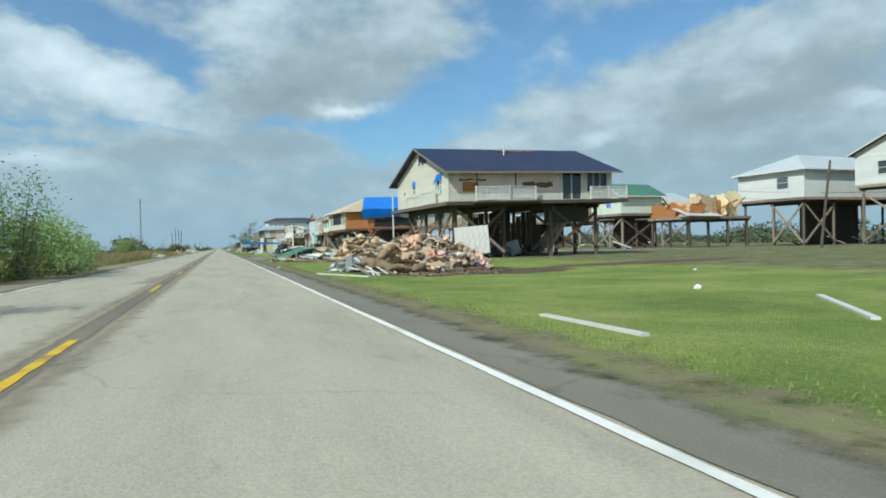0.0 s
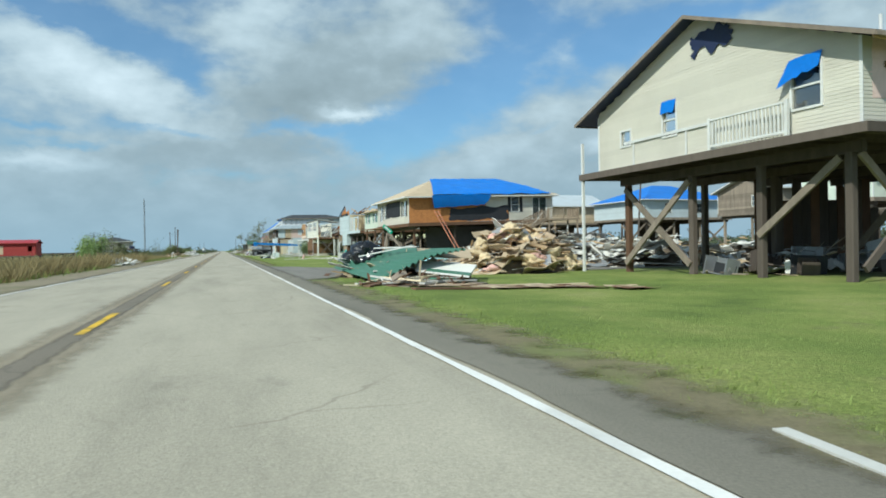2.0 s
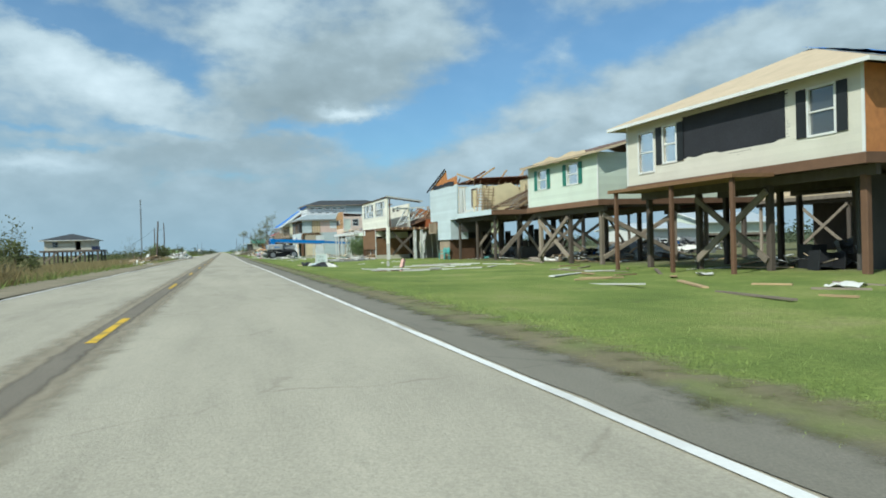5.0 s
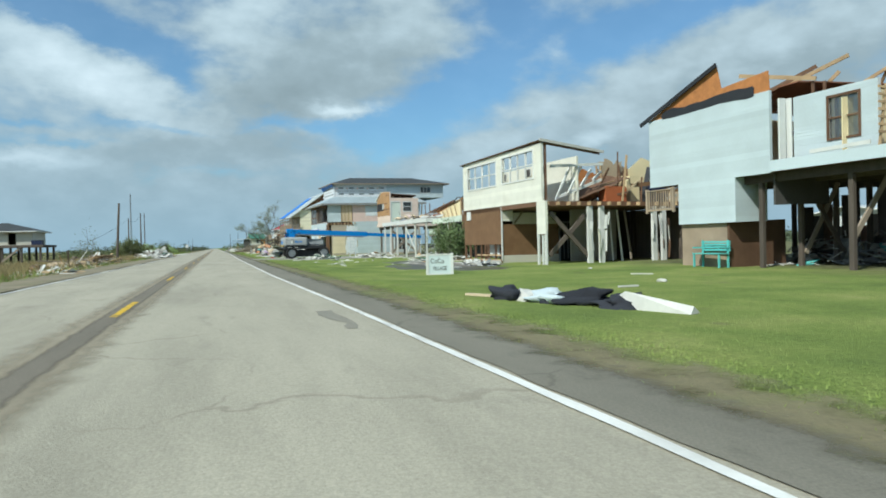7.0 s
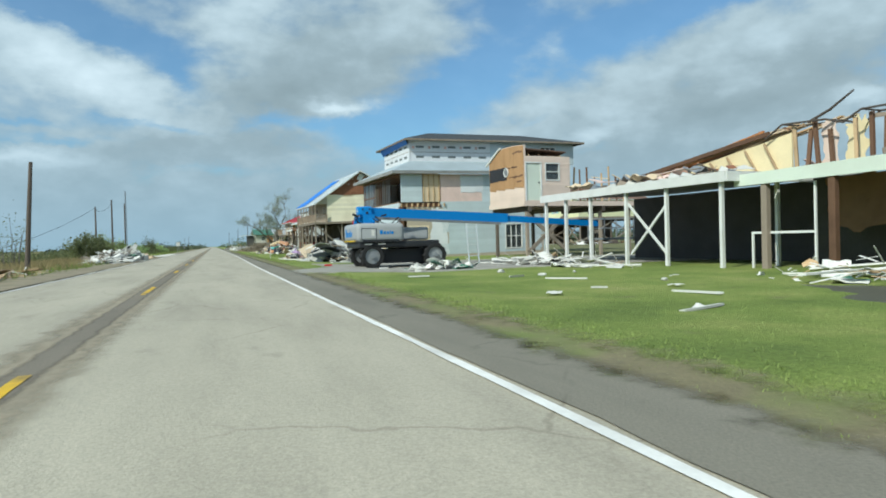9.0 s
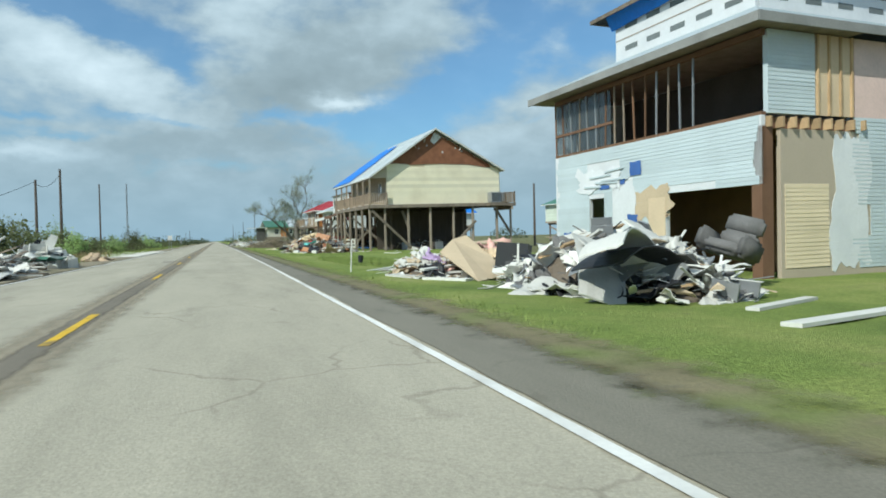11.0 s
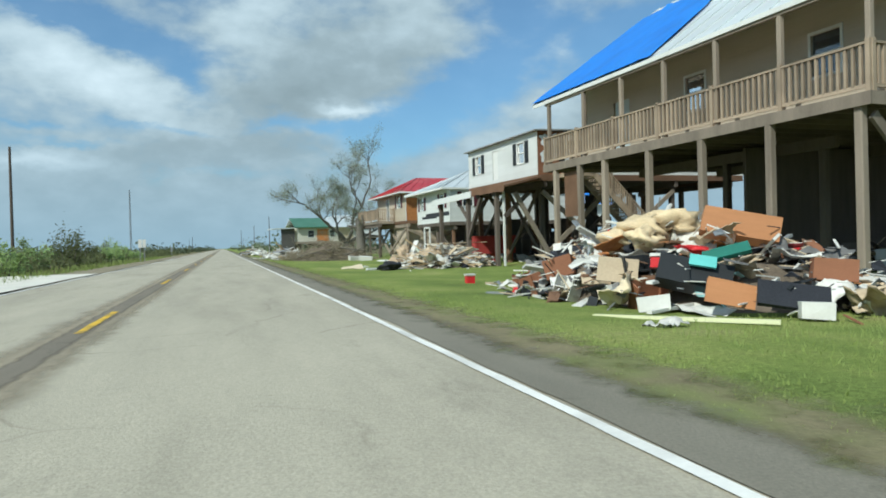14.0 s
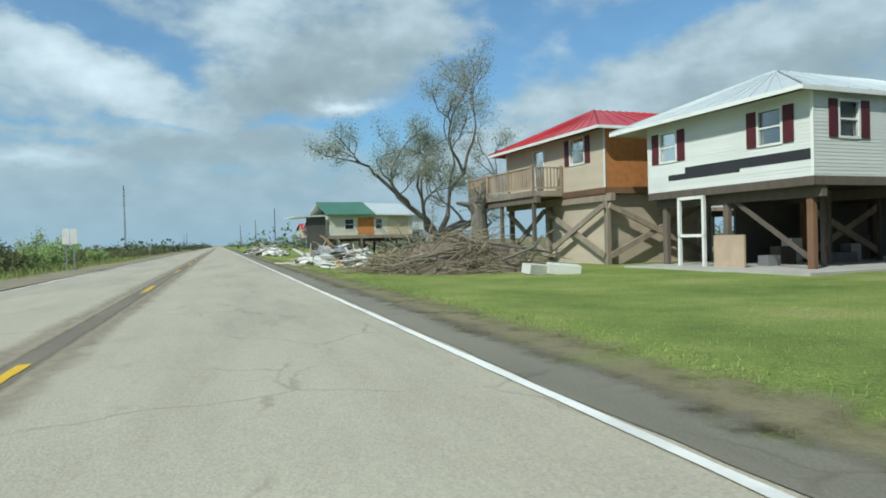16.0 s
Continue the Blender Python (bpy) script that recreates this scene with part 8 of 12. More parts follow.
def proto_chunk(seed, mat, lumps=0.35, name="scrap_lump", smooth=False):
    """A torn, crumpled lump of cloth, foam or board."""
    bm = bmesh.new()
    bmesh.ops.create_icosphere(bm, subdivisions=3, radius=0.5)
    for v in bm.verts:
        c, o = v.co.copy(), Vector((seed * 1.7, seed * 0.6, 0))
        k = 1 + 0.75 * noise.noise(c * 2.4 + o) + 0.45 * noise.noise(c * 5.5 + o) + 0.22 * noise.noise(c * 13 + o)
        v.co = c * max(0.25, k) + Vector((0.12 * noise.noise(c * 7 + o * 2), 0.12 * noise.noise(c * 7 - o), 0))
    me = bpy.data.meshes.new(name)
    bm.to_mesh(me)
    bm.free()
    me.materials.append(mat)
    me.polygons.foreach_set("use_smooth", [True] * len(me.polygons))
    return me


def proto_crumple(seed, mat):
    """A crumpled, torn flexible sheet."""
    g = Geo()

    def at(s, t):
        n = lambda f, o: noise.noise((s * f + seed, t * f, seed * 0.7 + o))
        tear = 0.16 * n(5, 9) if s in (0.0, 1.0) or t in (0.0, 1.0) else 0.0
        return (s - 0.5 + 0.12 * n(3, 1) + tear, t - 0.5 + 0.12 * n(3, 4) + tear, 0.5 * n(1.8, 2) - 0.35 * abs(n(3.6, 6)) + 0.12 * n(8, 8))
    g.sheet(at, 18, 15, 0.02)
    return mesh_of("crumpled_sheet", g, mat, smooth=True)


def proto_roll(seed, mat):
    g = Geo()
    pts, rad = [], []
    for i in range(7):
        s = i / 6 - 0.5
        pts.append((s, 0.10 * noise.noise((s * 2, seed, 1)), 0.08 * noise.noise((s * 2, seed, 5))))
        rad.append(0.5 * (0.8 + 0.6 * noise.noise((s * 5, seed, 9))) * 0.26)
    g.tube(pts, rad, 10)
    return mesh_of("carpet_roll", g, mat, smooth=True)


def proto_case(seed, mat):
    """A broken cupboard or drawer box, open on one side."""
    g = Geo()
    t = 0.05
    g.box(-0.5, 0.5, -0.5, 0.5, -0.5, -0.5 + t)
    g.box(-0.5, -0.5 + t, -0.5, 0.5, -0.5 + t, 0.5)
    g.box(0.5 - t, 0.5, -0.5, 0.5, -0.5 + t, 0.5)
    g.box(-0.5 + t, 0.5 - t, 0.5 - t, 0.5, -0.5 + t, 0.5)
    g.box(-0.5 + t, 0.5 - t, -0.45, 0.45, -0.02, 0.02)
    return mesh_of("broken_cupboard", g, mat)


PROTO = {}


def proto(kind, mat, k=0):
    key = (kind, mat.name, k)
    if key not in PROTO:
        make = {"plank": proto_plank, "sheet": proto_sheet, "lump": proto_chunk, "roll": proto_roll, "crumple": proto_crumple, "case": proto_case}[kind]
        PROTO[key] = make(k * 3 + len(PROTO), mat)
    return PROTO[key]


def piece(parent, me, at, scale, turn, label="", name=None):
    ob = new(name or me.name.split(".")[0], me)
    ob.parent = parent
    ob.matrix_parent_inverse = Matrix.Translation(parent.location).inverted()
    ob.location, ob.scale, ob.rotation_euler = at, scale, turn
    return tagged(ob, label) if label else ob


def heap(label, cx, cy, rx, ry, h, n, mix, seed, core=None, deg=0.0, sizes=1.0, flat=0.5):
    """A debris pile: a lumpy core and loose pieces. mix: (kind, material, weight)."""
    r = random.Random(seed)
    z0 = ground_height(cx, cy)
    t = thing("debris_pile", label, "debris", (cx, cy, z0), group="debris piles along the road")
    c, s = math.cos(radians(deg)), math.sin(radians(deg))
    if core:
        def at(a, b):
            x, y = (a - 0.5) * 2, (b - 0.5) * 2
            d = min(1.0, math.hypot(x, y))
            z = h * 0.72 * (1 - d ** 2.2) * (0.8 + 0.9 * noise.noise((x * 2.2, y * 2.2, seed))) - 0.04
            return (cx + (x * rx * c - y * ry * s) * 0.9, cy + (x * rx * s + y * ry * c) * 0.9, z0 + z)
        g = Geo()
        g.sheet(at, 22, 22)
        part("debris_core", g, core, t, "packed dark debris inside the pile")
    pool = [m for m in mix for _ in range(m[2])]
    for i in range(n):
        kind, mat, _ = r.choice(pool)
        a, d = r.uniform(0, 2 * math.pi), math.sqrt(r.random())
        x, y = math.cos(a) * d * rx, math.sin(a) * d * ry
        top = h * (1 - d ** 2.0)
        z = z0 + max(0.03, top * (r.uniform(0.55, 1.0) if core else r.uniform(0.1, 1.0)))
        px, py = cx + x * c - y * s, cy + x * s + y * c
        tilt = (1 - d * 0.5) * 0.5
        turn = (r.gauss(0, tilt * flat), r.gauss(0, tilt * flat), r.uniform(0, 6.28))
        k = sizes * r.uniform(0.7, 1.35)
        sc = {"plank": (k * r.uniform(1.2, 2.6), k * r.uniform(0.09, 0.22), 0.045), "sheet": (k * r.uniform(0.7, 1.5), k * r.uniform(0.5, 1.0), k * 0.8),
              "lump": (k * r.uniform(0.35, 0.9), k * r.uniform(0.3, 0.7), k * r.uniform(0.2, 0.45)), "roll": (k * r.uniform(1.2, 2.2), k * 1.3, k * 1.3),
              "crumple": (k * r.uniform(0.7, 1.6), k * r.uniform(0.5, 1.1), k * r.uniform(0.5, 0.9)), "case": (k * r.uniform(0.5, 0.9), k * r.uniform(0.35, 0.5), k * r.uniform(0.5, 0.9))}[kind]
        if kind == "plank" and z < z0 + 0.12:
            turn = (0, 0.02, turn[2])
        piece(t, proto(kind, mat, r.randrange(3)), (px, py, z), sc, turn)
    splinters(t, cx, cy, rx * 1.12, ry * 1.12, h, n * 2, pool, seed, c, s, sizes)
    return t


def splinters(t, cx, cy, rx, ry, h, n, pool, seed, c, s, sizes):
    """Splinters, laths and torn scraps strewn over a pile and round its foot, joined into one part."""
    r = random.Random(seed + 500)
    pool = [q for q in pool if q[1] not in (scrap_red, aqua_board, tarp_blue, turquoise, side_lemon, metal_green, plastic_black, foam_yellow, foam_pink, foam_peach, carpet_tan)]
    if not pool:
        return
    mats = []
    for _, m, _ in pool:
        if m not in mats:
            mats.append(m)
    g, slots = Geo(), []
    for i in range(n):
        a, d = r.uniform(0, 2 * math.pi), math.sqrt(r.random())
        x, y = math.cos(a) * d * rx, math.sin(a) * d * ry
        px, py = cx + x * c - y * s, cy + x * s + y * c
        z = ground_height(px, py) + max(0.02, h * (1 - d ** 2.0) * r.uniform(0.75, 1.12))
        way = Vector((r.gauss(0, 1), r.gauss(0, 1), r.gauss(0, 0.25 + 0.3 * (1 - d)))).normalized()
        ln = sizes * r.uniform(0.12, 0.8)
        p = Vector((px, py, z))
        q = p + way * ln
        q.z = max(q.z, ground_height(q.x, q.y) + 0.01)
        k = len(g.f)
        if i % 5:
            g.beam(p, q, sizes * r.uniform(0.015, 0.07), 0.015)
        else:
            side = way.cross(Vector((r.gauss(0, 0.4), r.gauss(0, 0.4), 1))).normalized() * sizes * r.uniform(0.04, 0.17)
            b = Vector((0, 0, r.uniform(-0.05, 0.1)))
            g.slab([p - side, p + side * r.uniform(0.6, 1.1), p.lerp(q, 0.5) + side + b, q + side * 0.7, q - side * r.uniform(0.4, 1.0), p.lerp(q, 0.5) - side * 1.1 + b], 0.012)
        slots += [r.choice(pool)[1]] * (len(g.f) - k)
    me = mesh_of("splinter_litter", g, mats[0])
    for m in mats[1:]:
        me.materials.append(m)
    me.polygons.foreach_set("material_index", [mats.index(m) for m in slots])
    ob = new("splinter_litter", me)
    ob.parent = t
    ob.matrix_parent_inverse = Matrix.Translation(t.location).inverted()
    tagged(ob, kind="stuff")


def scatter(label, x0, x1, y0, y1, n, mix, seed, sizes=1.0, name="scrap"):
    """Loose pieces lying about on the ground, each a thing of its own."""
    r = random.Random(seed)
    pool = [m for m in mix for _ in range(m[2])]
    for i in range(n):
        kind, mat, _ = r.choice(pool)
        x, y = r.uniform(x0, x1), r.uniform(y0, y1)
        k = sizes * r.uniform(0.6, 1.4)
        me = proto(kind, mat, r.randrange(3))
        sc = {"plank": (k * r.uniform(1.0, 2.6), k * r.uniform(0.08, 0.16), 0.04), "sheet": (k * 0.7, k * 0.5, k * 0.35), "lump": (k * 0.35, k * 0.3, k * 0.2), "roll": (k, k, k), "crumple": (k * 0.7, k * 0.5, k * 0.4), "case": (k * 0.5, k * 0.4, k * 0.5)}[kind]
        ob = new({"plank": "loose_plank", "sheet": "loose_sheet", "lump": "loose_scrap", "roll": "loose_roll", "case": "loose_box"}[kind], me)
        ob.location, ob.scale = (x, y, ground_height(x, y) + (0.03 if kind != "sheet" else 0.06)), sc
        ob.rotation_euler = (r.gauss(0, 0.03), r.gauss(0, 0.03), r.uniform(0, 6.28))
        tagged(ob, label, "debris", "scattered scraps on the lawns")


def strip_board(a, b, w, h, mat, label, name="loose_board"):
    g = Geo()
    g.beam((a[0], a[1], ground_height(*a[:2]) + h / 2 + (a[2] if len(a) > 2 else 0)), (b[0], b[1], ground_height(*b[:2]) + h / 2 + (b[2] if len(b) > 2 else 0)), w, h)
    return single(name, g, mat, label, "debris", "scattered scraps on the lawns")


cupboard_orange = material("orange wood veneer", (0.40, 0.18, 0.075), 0.5, var=0.12, scale=2, grain=40, bump=0.1, stretch=(1, 1, 4), stain=(0.28, 0.12, 0.05))
bag_black = material("shiny black bag plastic", (0.012, 0.013, 0.016), 0.22, var=0.1, scale=3, grain=30, bump=0.15, spec=0.6)
dirt = material("dark trampled debris soil", (0.15, 0.12, 0.09), 0.95, var=0.3, scale=3, grain=25, bump=0.8, stain=(0.25, 0.21, 0.17))
mud = material("brown mud", (0.115, 0.075, 0.048), 0.9, var=0.25, scale=1.5, grain=30, bump=0.6, stain=(0.07, 0.05, 0.03))


def earth_patch(name, label, cx, cy, rx, ry, mat, deg=0.0, seed=0, lift=0.018):
    n = 48
    g = Geo()
    c, s = math.cos(radians(deg)), math.sin(radians(deg))
    rings = (0.0, 0.4, 0.75, 1.0)
    for q in rings:
        for i in range(n):
            a = 2 * math.pi * i / n
            k = q * (1 + 0.3 * noise.noise((math.cos(a) * 1.5, math.sin(a) * 1.5, seed)) + 0.12 * noise.noise((math.cos(a) * 6, math.sin(a) * 6, seed)))
            x, y = math.cos(a) * rx * k, math.sin(a) * ry * k
            px, py = cx + x * c - y * s, cy + x * s + y * c
            g.v.append((px, py, ground_height(px, py) + lift + 0.015 * noise.noise((px * 2, py * 2, 0)) - (0.03 if q == 1.0 else 0)))
    for j in range(len(rings) - 1):
        for i in range(n):
            g.f.append((j * n + i, j * n + (i + 1) % n, (j + 1) * n + (i + 1) % n, (j + 1) * n + i))
    return single(name, g, mat, label, "ground", kind="structure", smooth=True)


# first pile: carpets, foam, a mattress, metal scrap in front
earth_patch("mud", "bare brown mud round the debris pile", 9.5, 26.5, 5.0, 2.6, mud, 0, 3)
earth_patch("mud", "bare brown mud strip across the lawn", 20.0, 29.5, 9.0, 1.6, mud, 14, 5)
p1 = heap("tall pile of carpets, foam and boards on the lawn", 7.9, 28.2, 2.6, 2.4, 1.5, 130, [("crumple", carpet_tan, 5), ("crumple", carpet_brown, 3), ("crumple", foam_peach, 6), ("crumple", board_buff, 4), ("lump", foam_peach, 3), ("lump", carpet_tan, 3), ("crumple", board_white, 3), ("crumple", cloth_grey, 3), ("plank", board_white, 3), ("plank", wood_grey, 4), ("plank", wood_brown, 2), ("sheet", board_buff, 2), ("lump", dirt, 2)], 11, dirt, sizes=0.8, flat=0.9)
for k, (x, y, z, w) in enumerate(((6.3, 27.3, 0.7, 0.8), (7.2, 27.2, 1.0, 0.85), (8.3, 27.3, 0.9, 0.8), (9.2, 27.1, 0.65, 0.8), (7.8, 26.6, 0.6, 0.8), (8.8, 26.5, 0.35, 0.8), (6.9, 26.5, 0.55, 0.7), (9.8, 26.7, 0.3, 0.7))):
    piece(p1, proto("crumple", (carpet_tan, foam_peach, board_buff)[k % 3], k % 3), (x, y, z), (w * 1.1, w * 0.9, w * 1.0), (0.6, 0.25 * (k - 4), k), ("slumped tan carpet", "torn peach insulation", "sagging buff padding")[k % 3])
for pts, rad, m in (([(5.65, 26.35, 0.42), (6.0, 26.65, 0.75), (6.4, 27.0, 1.05)], 0.17, carpet_brown), ([(5.05, 26.3, 0.5), (5.4, 25.85, 0.36), (5.9, 25.45, 0.24), (6.5, 25.4, 0.12), (7.2, 25.6, 0.16)], 0.17, carpet_brown), ([(7.2, 26.0, 0.25), (7.9, 25.8, 0.2), (8.6, 26.0, 0.3)], 0.16, carpet_tan)):
    g = Geo()
    n = len(pts)
    fine = [tuple(Vector(pts[k]).lerp(Vector(pts[k + 1]), f / 8)) for k in range(n - 1) for f in range(8)] + [pts[-1]]
    g.tube(fine, [rad * (0.95 + 0.25 * noise.noise((k * 0.8, rad * 9, pts[0][0]))) for k in range(len(fine))], 14)
    g.v = [(x + 0.10 * noise.noise((x * 4, y * 4, z * 6)), y + 0.10 * noise.noise((x * 4 + 7, y * 4, z * 6)), z * 0.92 + 0.12 * noise.noise((x * 5, y * 5 + 3, z * 5))) for x, y, z in g.v]
    part("carpet_roll", g, m, p1, "sagging rolled brown carpet", smooth=True)
for a, b, w, m in (((5.0, 27.6, 0.55), (5.25, 24.4, -0.04), 0.09, board_white), ((4.8, 27.0, 0.35), (5.0, 24.9, -0.03), 0.12, wood_grey), ((5.2, 27.4, 0.6), (5.6, 24.6, 0.0), 0.08, board_white), ((4.6, 26.6, 0.2), (5.4, 25.0, 0.02), 0.2, side_white), ((4.9, 26.3, 0.15), (5.7, 24.9, -0.03), 0.07, wood_grey), ((5.3, 26.2, 0.3), (5.1, 24.7, -0.04), 0.06, side_white), ((5.5, 26.6, 0.3), (5.9, 24.7, -0.04), 0.1, wood_grey),
                   ((7.2, 28.3, 1.38), (8.1, 28.0, 1.45), 0.6, board_white), ((7.8, 27.7, 1.1), (8.6, 27.3, 0.85), 0.6, side_white), ((8.5, 28.3, 1.3), (9.2, 27.9, 1.12), 0.5, side_cream), ((8.3, 26.6, 0.6), (8.0, 25.6, 0.0), 0.08, board_white)):
    g = Geo()
    g.beam(a, b, w, 0.018)
    part("torn_panel", g, m, p1, "white torn panel")
piece(p1, proto("case", metal_grey, 1), (5.0, 27.9, 0.28), (0.45, 0.4, 0.6), (-0.25, 0.15, 0.5), "battered grey appliance")
heap("dark splintered litter and mud before the carpets", 8.4, 24.8, 2.6, 0.9, 0.22, 40, [("plank", wood_brown, 3), ("lump", dirt, 4), ("plank", wood_grey, 3), ("plank", board_white, 1), ("crumple", carpet_brown, 1)], 17, dirt, deg=20, sizes=0.32, flat=0.5)
for k, (x, y, z, ln, a) in enumerate(((6.9, 27.0, 0.35, 1.8, 15), (7.7, 26.8, 0.6, 1.6, -20), (8.6, 26.8, 0.3, 1.8, 5), (9.3, 27.0, 0.5, 1.4, 35))):
    piece(p1, proto("crumple", carpet_tan if k % 2 else board_buff, k % 3), (x, y, z + 0.1), (ln * 0.6, 0.8, 0.9), (0.2, radians(12 - 8 * k), radians(a)), "sagging crumpled tan carpet")
for x, y, z, k in ((9.5, 26.5, 0.3, 0.9), (10.3, 27.3, 0.4, 0.9), (8.0, 26.5, 0.62, 0.7), (10.0, 26.5, 0.15, 0.8)):
    piece(p1, proto("crumple", foam_pink, 1), (x, y, z), (k, k * 0.8, k * 0.7), (-0.5, 0.3, x))
g = Geo()
g.sheet(lambda s, t: (s * 1.55 - 0.78, t * 1.3 - 0.65, 0.11 + 0.016 * math.sin(s * 40 + 6 * math.sin(t * 8)) * math.sin(t * 34)), 48, 40, 0.22)
mattress = piece(p1, mesh_of("mattress", g, board_white, smooth=True), (10.3, 28.4, 1.12), (0.95, 0.95, 0.9), (radians(78), radians(-4), radians(-22)), "quilted white mattress standing on edge")
heap("low heap of bent metal and white scrap", 5.5, 29.6, 0.9, 1.7, 0.65, 36, [("sheet", metal_grey, 5), ("plank", board_white, 5), ("sheet", board_white, 4), ("plank", metal_grey, 3), ("lump", cloth_dark, 2), ("plank", wood_brown, 2), ("case", metal_grey, 1), ("lump", scrap_red, 1)], 12, None, sizes=0.85)
heap("scraps of boards and foam at the pile's foot", 7.0, 32.6, 1.2, 1.4, 0.45, 24, [("plank", wood_brown, 4), ("plank", board_white, 3), ("sheet", board_white, 3), ("lump", foam_yellow, 2)], 13, None, sizes=0.8)
strip_board((3.4, 26.5), (4.62, 23.3), 0.11, 0.035, board_white, "long white trim board on the grass")
strip_board((4.23, 10.3), (4.26, 8.0), 0.11, 0.04, board_white, "long white trim board on the grass")
strip_board((10.62, 11.43), (8.24, 8.47), 0.12, 0.04, board_white, "long white trim board on the grass")
strip_board((2.6, 34.6), (2.9, 36.6), 0.09, 0.03, board_white, "thin white board on the shoulder")
scatter("small pale scrap on the grass", 9, 26, 8, 40, 5, [("lump", board_white, 1), ("sheet", board_white, 1)], 21, 0.5)

# second pile: green roof metal over boards, black bags
p2 = heap("long pile of green roof metal and broken boards", 6.2, 56.6, 1.6, 3.4, 0.6, 90, [("plank", wood_brown, 2), ("plank", board_white, 4), ("sheet", board_buff, 4), ("sheet", side_yellow, 3), ("sheet", board_white, 3), ("plank", wood_raw, 4), ("crumple", metal_green, 3), ("lump", cloth_dark, 1), ("plank", wood_grey, 3)], 31, dirt, deg=6, sizes=0.9)


def green_sheet(x, y, z, lx, ly, turn, bend, n, label):
    g = Geo()
    nu = n * 4

    def at(s, t):
        rib = 0.03 if int(round(s * nu)) % 4 == 0 else 0.0
        return ((s - 0.5) * lx, (t - 0.5) * ly, bend * (0.25 - (t - 0.5) ** 2) * 4 + 0.12 * noise.noise((s * 2, t * 2, x)) + rib)
    g.sheet(at, nu, 10, 0.012)
    return piece(p2, mesh_of("roof_metal_sheet", g, metal_green), (x, y, z), (1, 1, 1), [radians(a) for a in turn], label)


p2b = heap("low spread of white boards and brown scraps on the lawn", 5.4, 52.3, 1.5, 0.9, 0.28, 34, [("plank", board_white, 5), ("plank", side_yellow, 2), ("sheet", board_buff, 1), ("plank", wood_brown, 4), ("plank", wood_grey, 2), ("crumple", metal_green, 1)], 36, None, sizes=0.85, flat=0.2)
g = Geo()
g.slab([(6.3, 54.9, 0.72), (7.9, 54.2, 0.66), (8.3, 55.5, 0.95), (6.6, 56.3, 1.0)], 0.03)
part("tan_panel", g, board_buff, p2, "tan hardboard panel lying on the pile")
g = Geo()
g.slab([(5.65, 53.2, 0.34), (6.95, 52.0, 0.16), (7.6, 53.0, 0.46), (5.95, 54.0, 0.62)], 0.05)
wp = part("white_panel", g, board_white, p2, "white panel with a green band")
g = Geo()
g.slab([(5.9, 53.0, 0.318), (6.97, 52.02, 0.172), (7.12, 52.25, 0.245), (6.05, 53.2, 0.385)], 0.02)
part("green_band", g, metal_green, wp)
g = Geo()
g.slab([(5.75, 53.35, 0.28), (6.9, 52.25, 0.12), (7.4, 53.0, 0.40), (6.0, 53.9, 0.54)], 0.34)
part("board_stack", g, wood_brown, p2, "stack of brown boards below the panel")
r = random.Random(66)
trail = thing("flattened_boards", "trail of flattened brown boards and cardboard on the lawn", "debris", (7.4, 50.0, GROUND))
for k in range(22):
    q = k / 21
    x, y = 5.2 + 5.2 * q + r.uniform(-0.4, 0.4), 51.6 - 3.2 * q + r.uniform(-0.5, 0.5)
    piece(trail, proto("sheet", (wood_brown, ply_brown, wood_deck, board_buff, carpet_tan)[k % 5], k % 3), (x, y, ground_height(x, y) + 0.05), (r.uniform(0.7, 1.3), r.uniform(0.3, 0.7), 0.15), (0, 0.02, r.uniform(-0.6, 0.2)))
for k, (x, y, a) in enumerate(((7.6, 50.6, 0.3), (8.2, 50.2, 0.15), (8.9, 50.4, 0.2), (5.6, 49.6, 0.5))):
    strip_board((x - 1.1, y - 0.4 * a), (x + 1.1, y + 0.6 * a), 0.24, 0.05, wood_brown if k % 2 else board_buff, "broken brown board on the grass")
g = Geo()


def drum(s, t):
    """The big sheet: low towards the road, its ribs running along the road."""
    rib = 0.04 * math.sin(2 * math.pi * t * 14)
    x = 4.15 + 2.9 * t + 0.25 * s
    return (x, 59.4 - 6.6 * s + 0.35 * t, 0.30 - 0.26 * s + (0.70 + 0.22 * s) * math.sin(t * 1.5) + 0.05 * noise.noise((s * 3, t * 3, 1)) + rib)


g.sheet(drum, 14, 112, 0.012)
part("roof_metal_sheet", g, metal_green, p2, "large ribbed green roof metal sheet")
for x, y, z, k in ((5.1, 58.3, 0.86, 1.15), (4.9, 60.0, 0.62, 0.8)):
    bm = bmesh.new()
    bmesh.ops.create_icosphere(bm, subdivisions=4, radius=0.5)
    for v in bm.verts:
        c = v.co.copy()
        v.co = c * (1 + 0.45 * noise.noise(c * 1.9 + Vector((x, 0, 0))) + 0.28 * abs(noise.noise(c * 4.5)) + 0.10 * noise.noise(c * 11))
    me = bpy.data.meshes.new("rubbish_bag")
    bm.to_mesh(me)
    bm.free()
    me.materials.append(bag_black)
    me.polygons.foreach_set("use_smooth", [True] * len(me.polygons))
    piece(p2, me, (x, y, z), (k, k * 0.85, k * 0.68), (0.1, 0.1, x), "shiny black plastic rubbish bag", "rubbish_bag")
